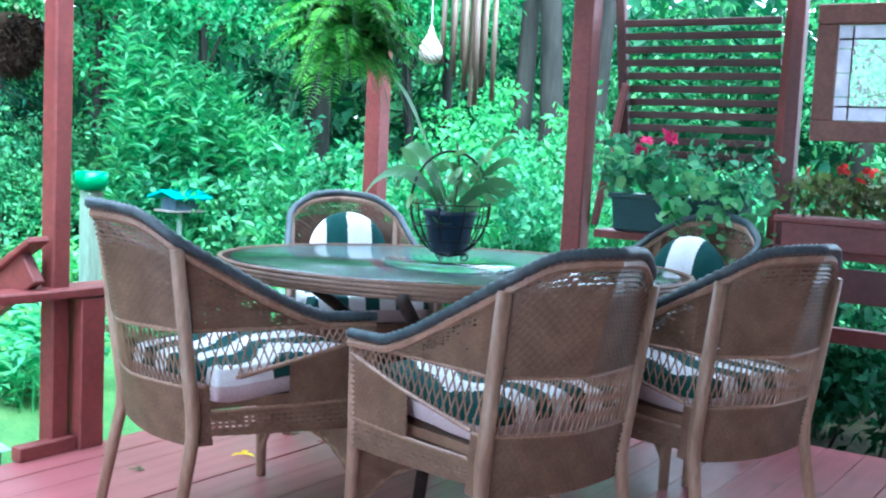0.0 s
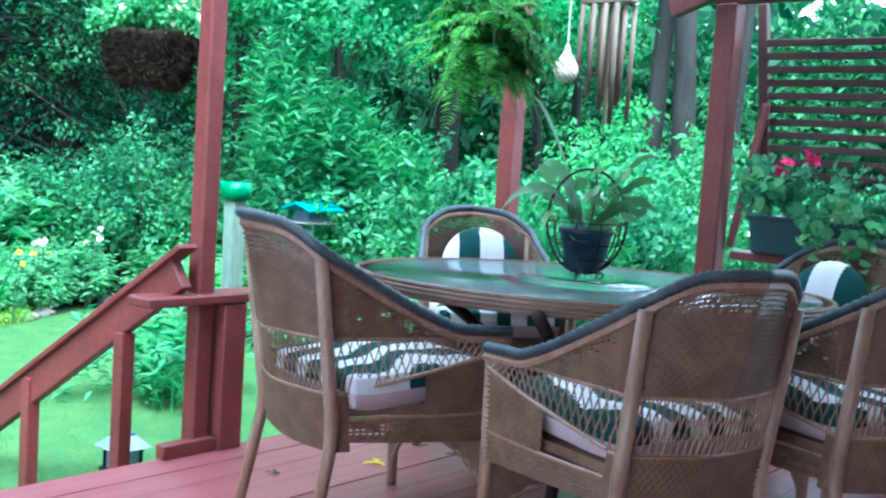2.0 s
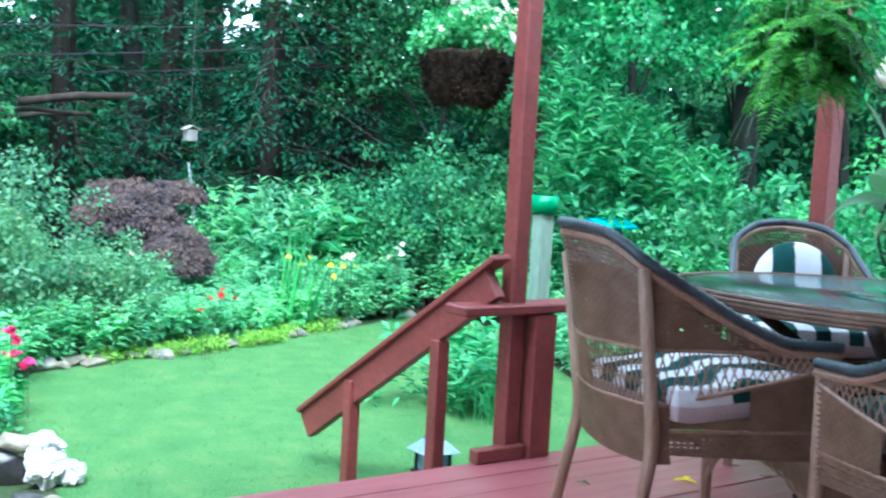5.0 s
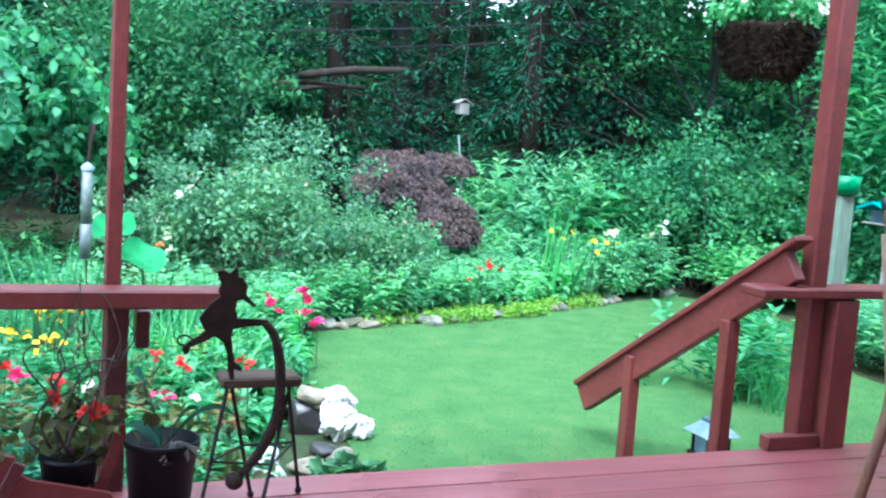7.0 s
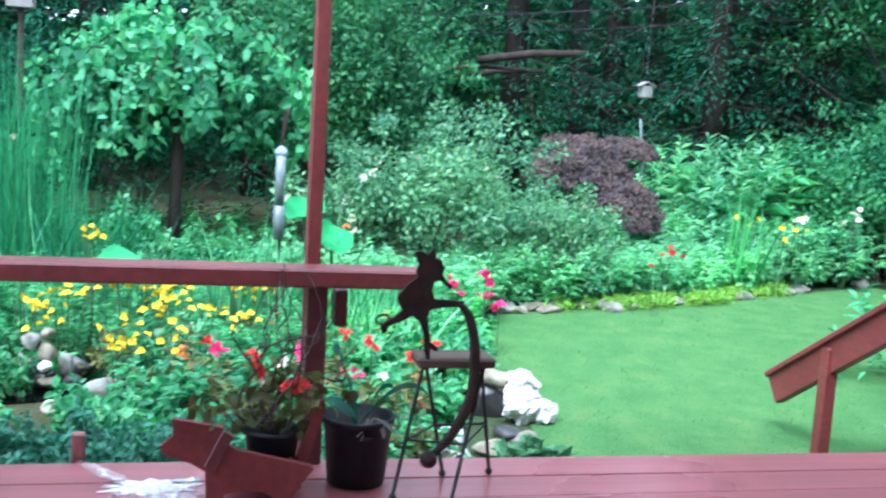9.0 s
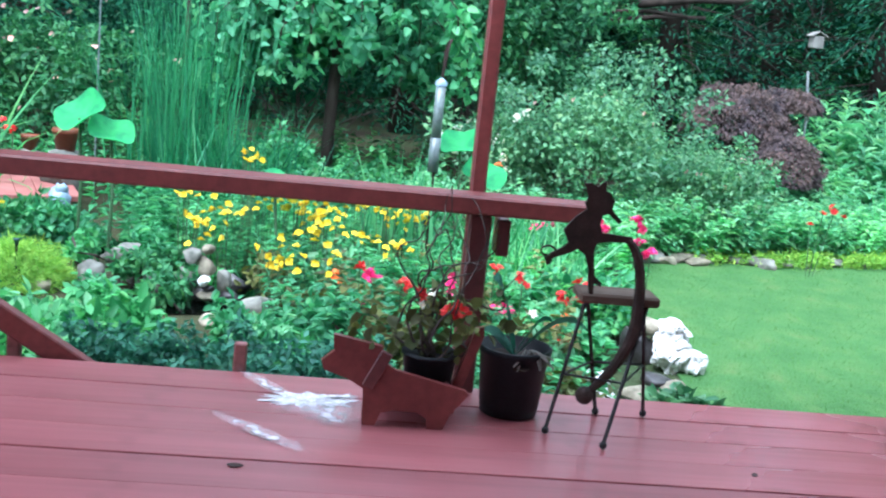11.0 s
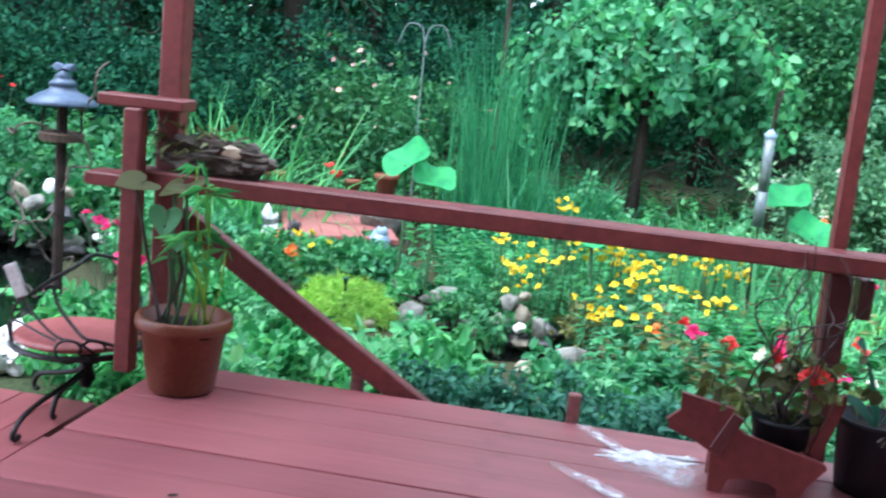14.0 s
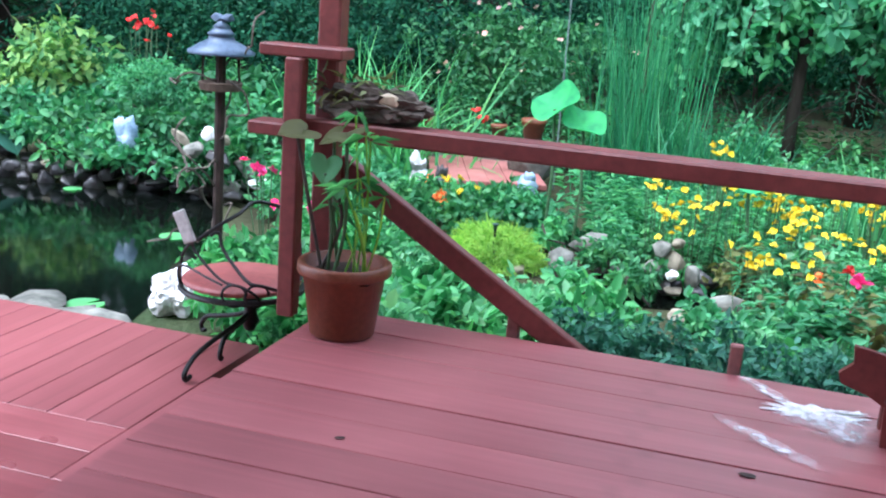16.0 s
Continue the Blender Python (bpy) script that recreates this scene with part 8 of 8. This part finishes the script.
def statue(name, at, lumps, mat, label):
    bm = bmesh.new()
    for (x, y, z), (a, b, c) in lumps:
        bmesh.ops.create_icosphere(bm, subdivisions=3, radius=1.0, matrix=Matrix.Translation((x, y, z)) @ Matrix.Diagonal((a, b, c, 1)))
    for v in bm.verts:
        v.co *= 1 + 0.30 * noise.noise(v.co * 22 + Vector(at)) + 0.16 * noise.noise(v.co * 60)
    ob = link_mesh(name, bm, mat, None, "", True)
    ob.matrix_world = pose(*at)
    return tagged(ob, label, "statue")


statue("garden_statue", (-5.95, -2.52, GZ + 0.06), [((0, 0, 0.08), (0.06, 0.07, 0.09)), ((0, -0.02, 0.2), (0.045, 0.045, 0.05))], ROCKGREY, "small white garden figure by the bridge")
statue("garden_statue", (-5.93, -2.40, GZ + 0.05), [((0, 0, 0.07), (0.05, 0.05, 0.09)), ((0, 0, 0.17), (0.035, 0.035, 0.04))], STONE_D, "small dark garden figure by the bridge")
statue("garden_statue", (-6.10, -1.95, GZ + 0.12), [((0, 0, 0.05), (0.04, 0.065, 0.06)), ((0, 0.015, 0.11), (0.03, 0.04, 0.04))], PALE_B, "pale blue ceramic garden ornament")
statue("garden_statue", (-5.40, -4.06, -0.10), [((0, 0, 0.09), (0.04, 0.06, 0.10)), ((0, 0.025, 0.13), (0.035, 0.045, 0.07)), ((0.01, -0.02, 0.14), (0.03, 0.04, 0.06))], PALE_B, "pale blue glazed ornament on the waterfall stones")

# white quartz heap by the lawn
q = np.random.RandomState(811)
for k, (x, y, z, a, b, c) in enumerate([(-4.40, 0.95, 0.075, 0.085, 0.10, 0.085), (-4.42, 0.96, 0.165, 0.06, 0.085, 0.045), (-4.36, 1.04, 0.05, 0.05, 0.05, 0.055)]):
    craggy("quartz_block", (x, y, GZ + z), (a, b, c), 8 + k, STONE_W, "pitted white quartz block heaped by the lawn", "quartz blocks")
stone((-4.13, 0.90, GZ + 0.0), (0.07, 0.08, 0.06), 890, STONE_T, "dark boulder under the quartz", "boulders")
stone((-4.50, 0.86, GZ + 0.16), (0.07, 0.085, 0.07), 891, STONE_T, "tan pointed boulder by the lawn", "boulders")
stone((-4.52, 0.84, GZ + 0.05), (0.10, 0.10, 0.13), 892, STONE_D, "dark boulder by the lawn", "boulders")
stone((-3.95, 0.51, GZ + 0.03), (0.10, 0.10, 0.05), 893, STONE_W, "flat white stone beside the deck", "boulders")
stone((-3.97, 0.72, GZ + 0.03), (0.09, 0.09, 0.05), 894, STONE_T, "flat pale stone beside the deck", "boulders")
stone((-6.72, 2.27, GZ + 0.02), (0.07, 0.09, 0.07), 895, STONE, "pale boulder at the lawn's far edge", "boulders")
# yellow-green moss edging
for k in range(14):
    x, y, _ = edge_spots(5200 + k, 1, 5, 8, 0.0, 0.10)[0]
    shrub("moss_cushion", (x, y, GZ), (0.11, 0.13, 0.045), L_LIME, 0.025, 20, 34, 850 + k, "yellow-green low edging plant", "edging plant", "edging plants", None, 0.06, 2)
# other blooms
for k, (x, y, z, mt, n, lb) in enumerate([(-5.58, -2.41, -0.15, F_ORANGE, 9, "orange daylily"), (-5.6, -2.27, -0.10, F_ORANGE, 5, "orange daylily"), (-5.6, -2.20, -0.06, F_YELLOW, 5, "yellow daylily"), (-4.35, -2.50, -0.02, F_PINK, 7, "magenta petunia"), (-4.5, -2.75, 0.08, F_PINK, 6, "magenta petunia"), (-6.7, -2.4, 0.18, F_RED, 5, "red geranium"),
                                          (-7.0, -5.0, 0.55, F_RED, 8, "red geranium"), (-6.9, -4.85, 0.48, F_RED, 4, "red geranium"), (-6.54, 2.47, 0.08, F_RED, 3, "red"), (-3.75, -1.12, -0.22, F_RED, 2, "red impatiens"), (-3.78, -1.02, -0.2, F_WHITE, 4, "white impatiens"), (-7.9, 4.2, 0.2, F_YELLOW, 3, "pale yellow"), (-7.7, 3.7, 0.25, F_YELLOW, 3, "pale yellow"), (-6.2, 0.35, 0.25, F_ORANGE, 3, "orange"), (-7.55, 4.1, 0.28, F_WHITE, 4, "small white"), (-7.75, 4.6, 0.30, F_WHITE, 5, "small white"), (-7.35, 3.75, 0.22, F_YELLOW, 3, "pale yellow"), (-7.1, 2.9, 0.02, F_RED, 2, "red")]):
    t = thing("blossom_cluster", (x, y, z), lb + " blossoms in the garden bed", "flower", "garden blossoms")
    c = q.normal(size=(n, 3)) * np.array([0.05, 0.06, 0.035])
    flower_heads("petals", c, 0.028, mt, t, q, 10)
    bm = bmesh.new()
    for v in c:
        add_tube(bm, [tuple(v), (v[0] * 0.3, v[1] * 0.3, GZ - z)], 0.003, 4)
    part("stem", bm, STEM, t)["kind"] = "stuff"
for k, (x, y, z, sz, rot) in enumerate([(-5.55, -4.95, -0.02, 0.24, (62, 0, 128)), (-5.6, -5.15, 0.05, 0.22, (50, 15, 100)), (-5.45, -4.85, -0.10, 0.20, (68, -10, 140)), (-5.7, -5.0, 0.08, 0.2, (45, 0, 115))]):
    t = thing("taro_plant", (x, y, GZ), "blue-green heart-shaped taro leaf at the pond's edge", "taro", "taro leaves")
    heart_leaf(sz, L_BLUE, t, (0, 0, z - GZ), rot)
    part("stalk", tube([(-0.05, 0.02, -0.05), (-0.03, 0.01, (z - GZ) * 0.6), (0, 0, z - GZ)], 0.007, 6), STEM, t)


# ---- deck boards, one by one ----
def board_mesh(name, size, mat):
    bm = boxes((size, (0, 0, 0)), bev=0.0012)
    me = bpy.data.meshes.new(name)
    bm.to_mesh(me)
    bm.free()
    me.materials.append(mat)
    return me


PITCH = 0.1475
GAPS = (0.0016, 0.0052, 0.0022, 0.0036, 0.0026, 0.0044)
wide = [board_mesh("board", (PITCH - g, FAR_Y - LEFT_Y - 0.004, 0.032), DECK) for g in GAPS]
for k in range(38):
    ob = new("board", wide[k % 6])
    ob.parent = deck
    ob.location = (EDGE + 0.015 + PITCH * (k + 0.5) - GAPS[k % 6] / 2, (FAR_Y + LEFT_Y) / 2 + 0.002, -0.016 - 0.0012 * ((k * 5) % 3))
CROSS = 0.118
cross_me = board_mesh("board", (0.70, CROSS - 0.0035, 0.032), DECK_X)
for k in range(32):
    ob = new("board", cross_me)
    ob.parent = deck
    ob.location = (LOW_X + 0.35 + (2 * PITCH if k < 2 else 0.0), LEFT_Y - CROSS * (k + 0.5), LOW_Z - 0.018 - 0.0006 * (k % 2))
back_me = board_mesh("board", (PITCH - 0.0012, 3.78, 0.032), DECK)
for k in range(32):
    ob = new("board", back_me)
    ob.parent = deck
    ob.location = (LOW_X + 0.702 + PITCH * (k + 0.5), LEFT_Y - 1.89 - (2 * CROSS if k < 2 else 0.0), LOW_Z - 0.0178 - 0.0004 * (k % 2))
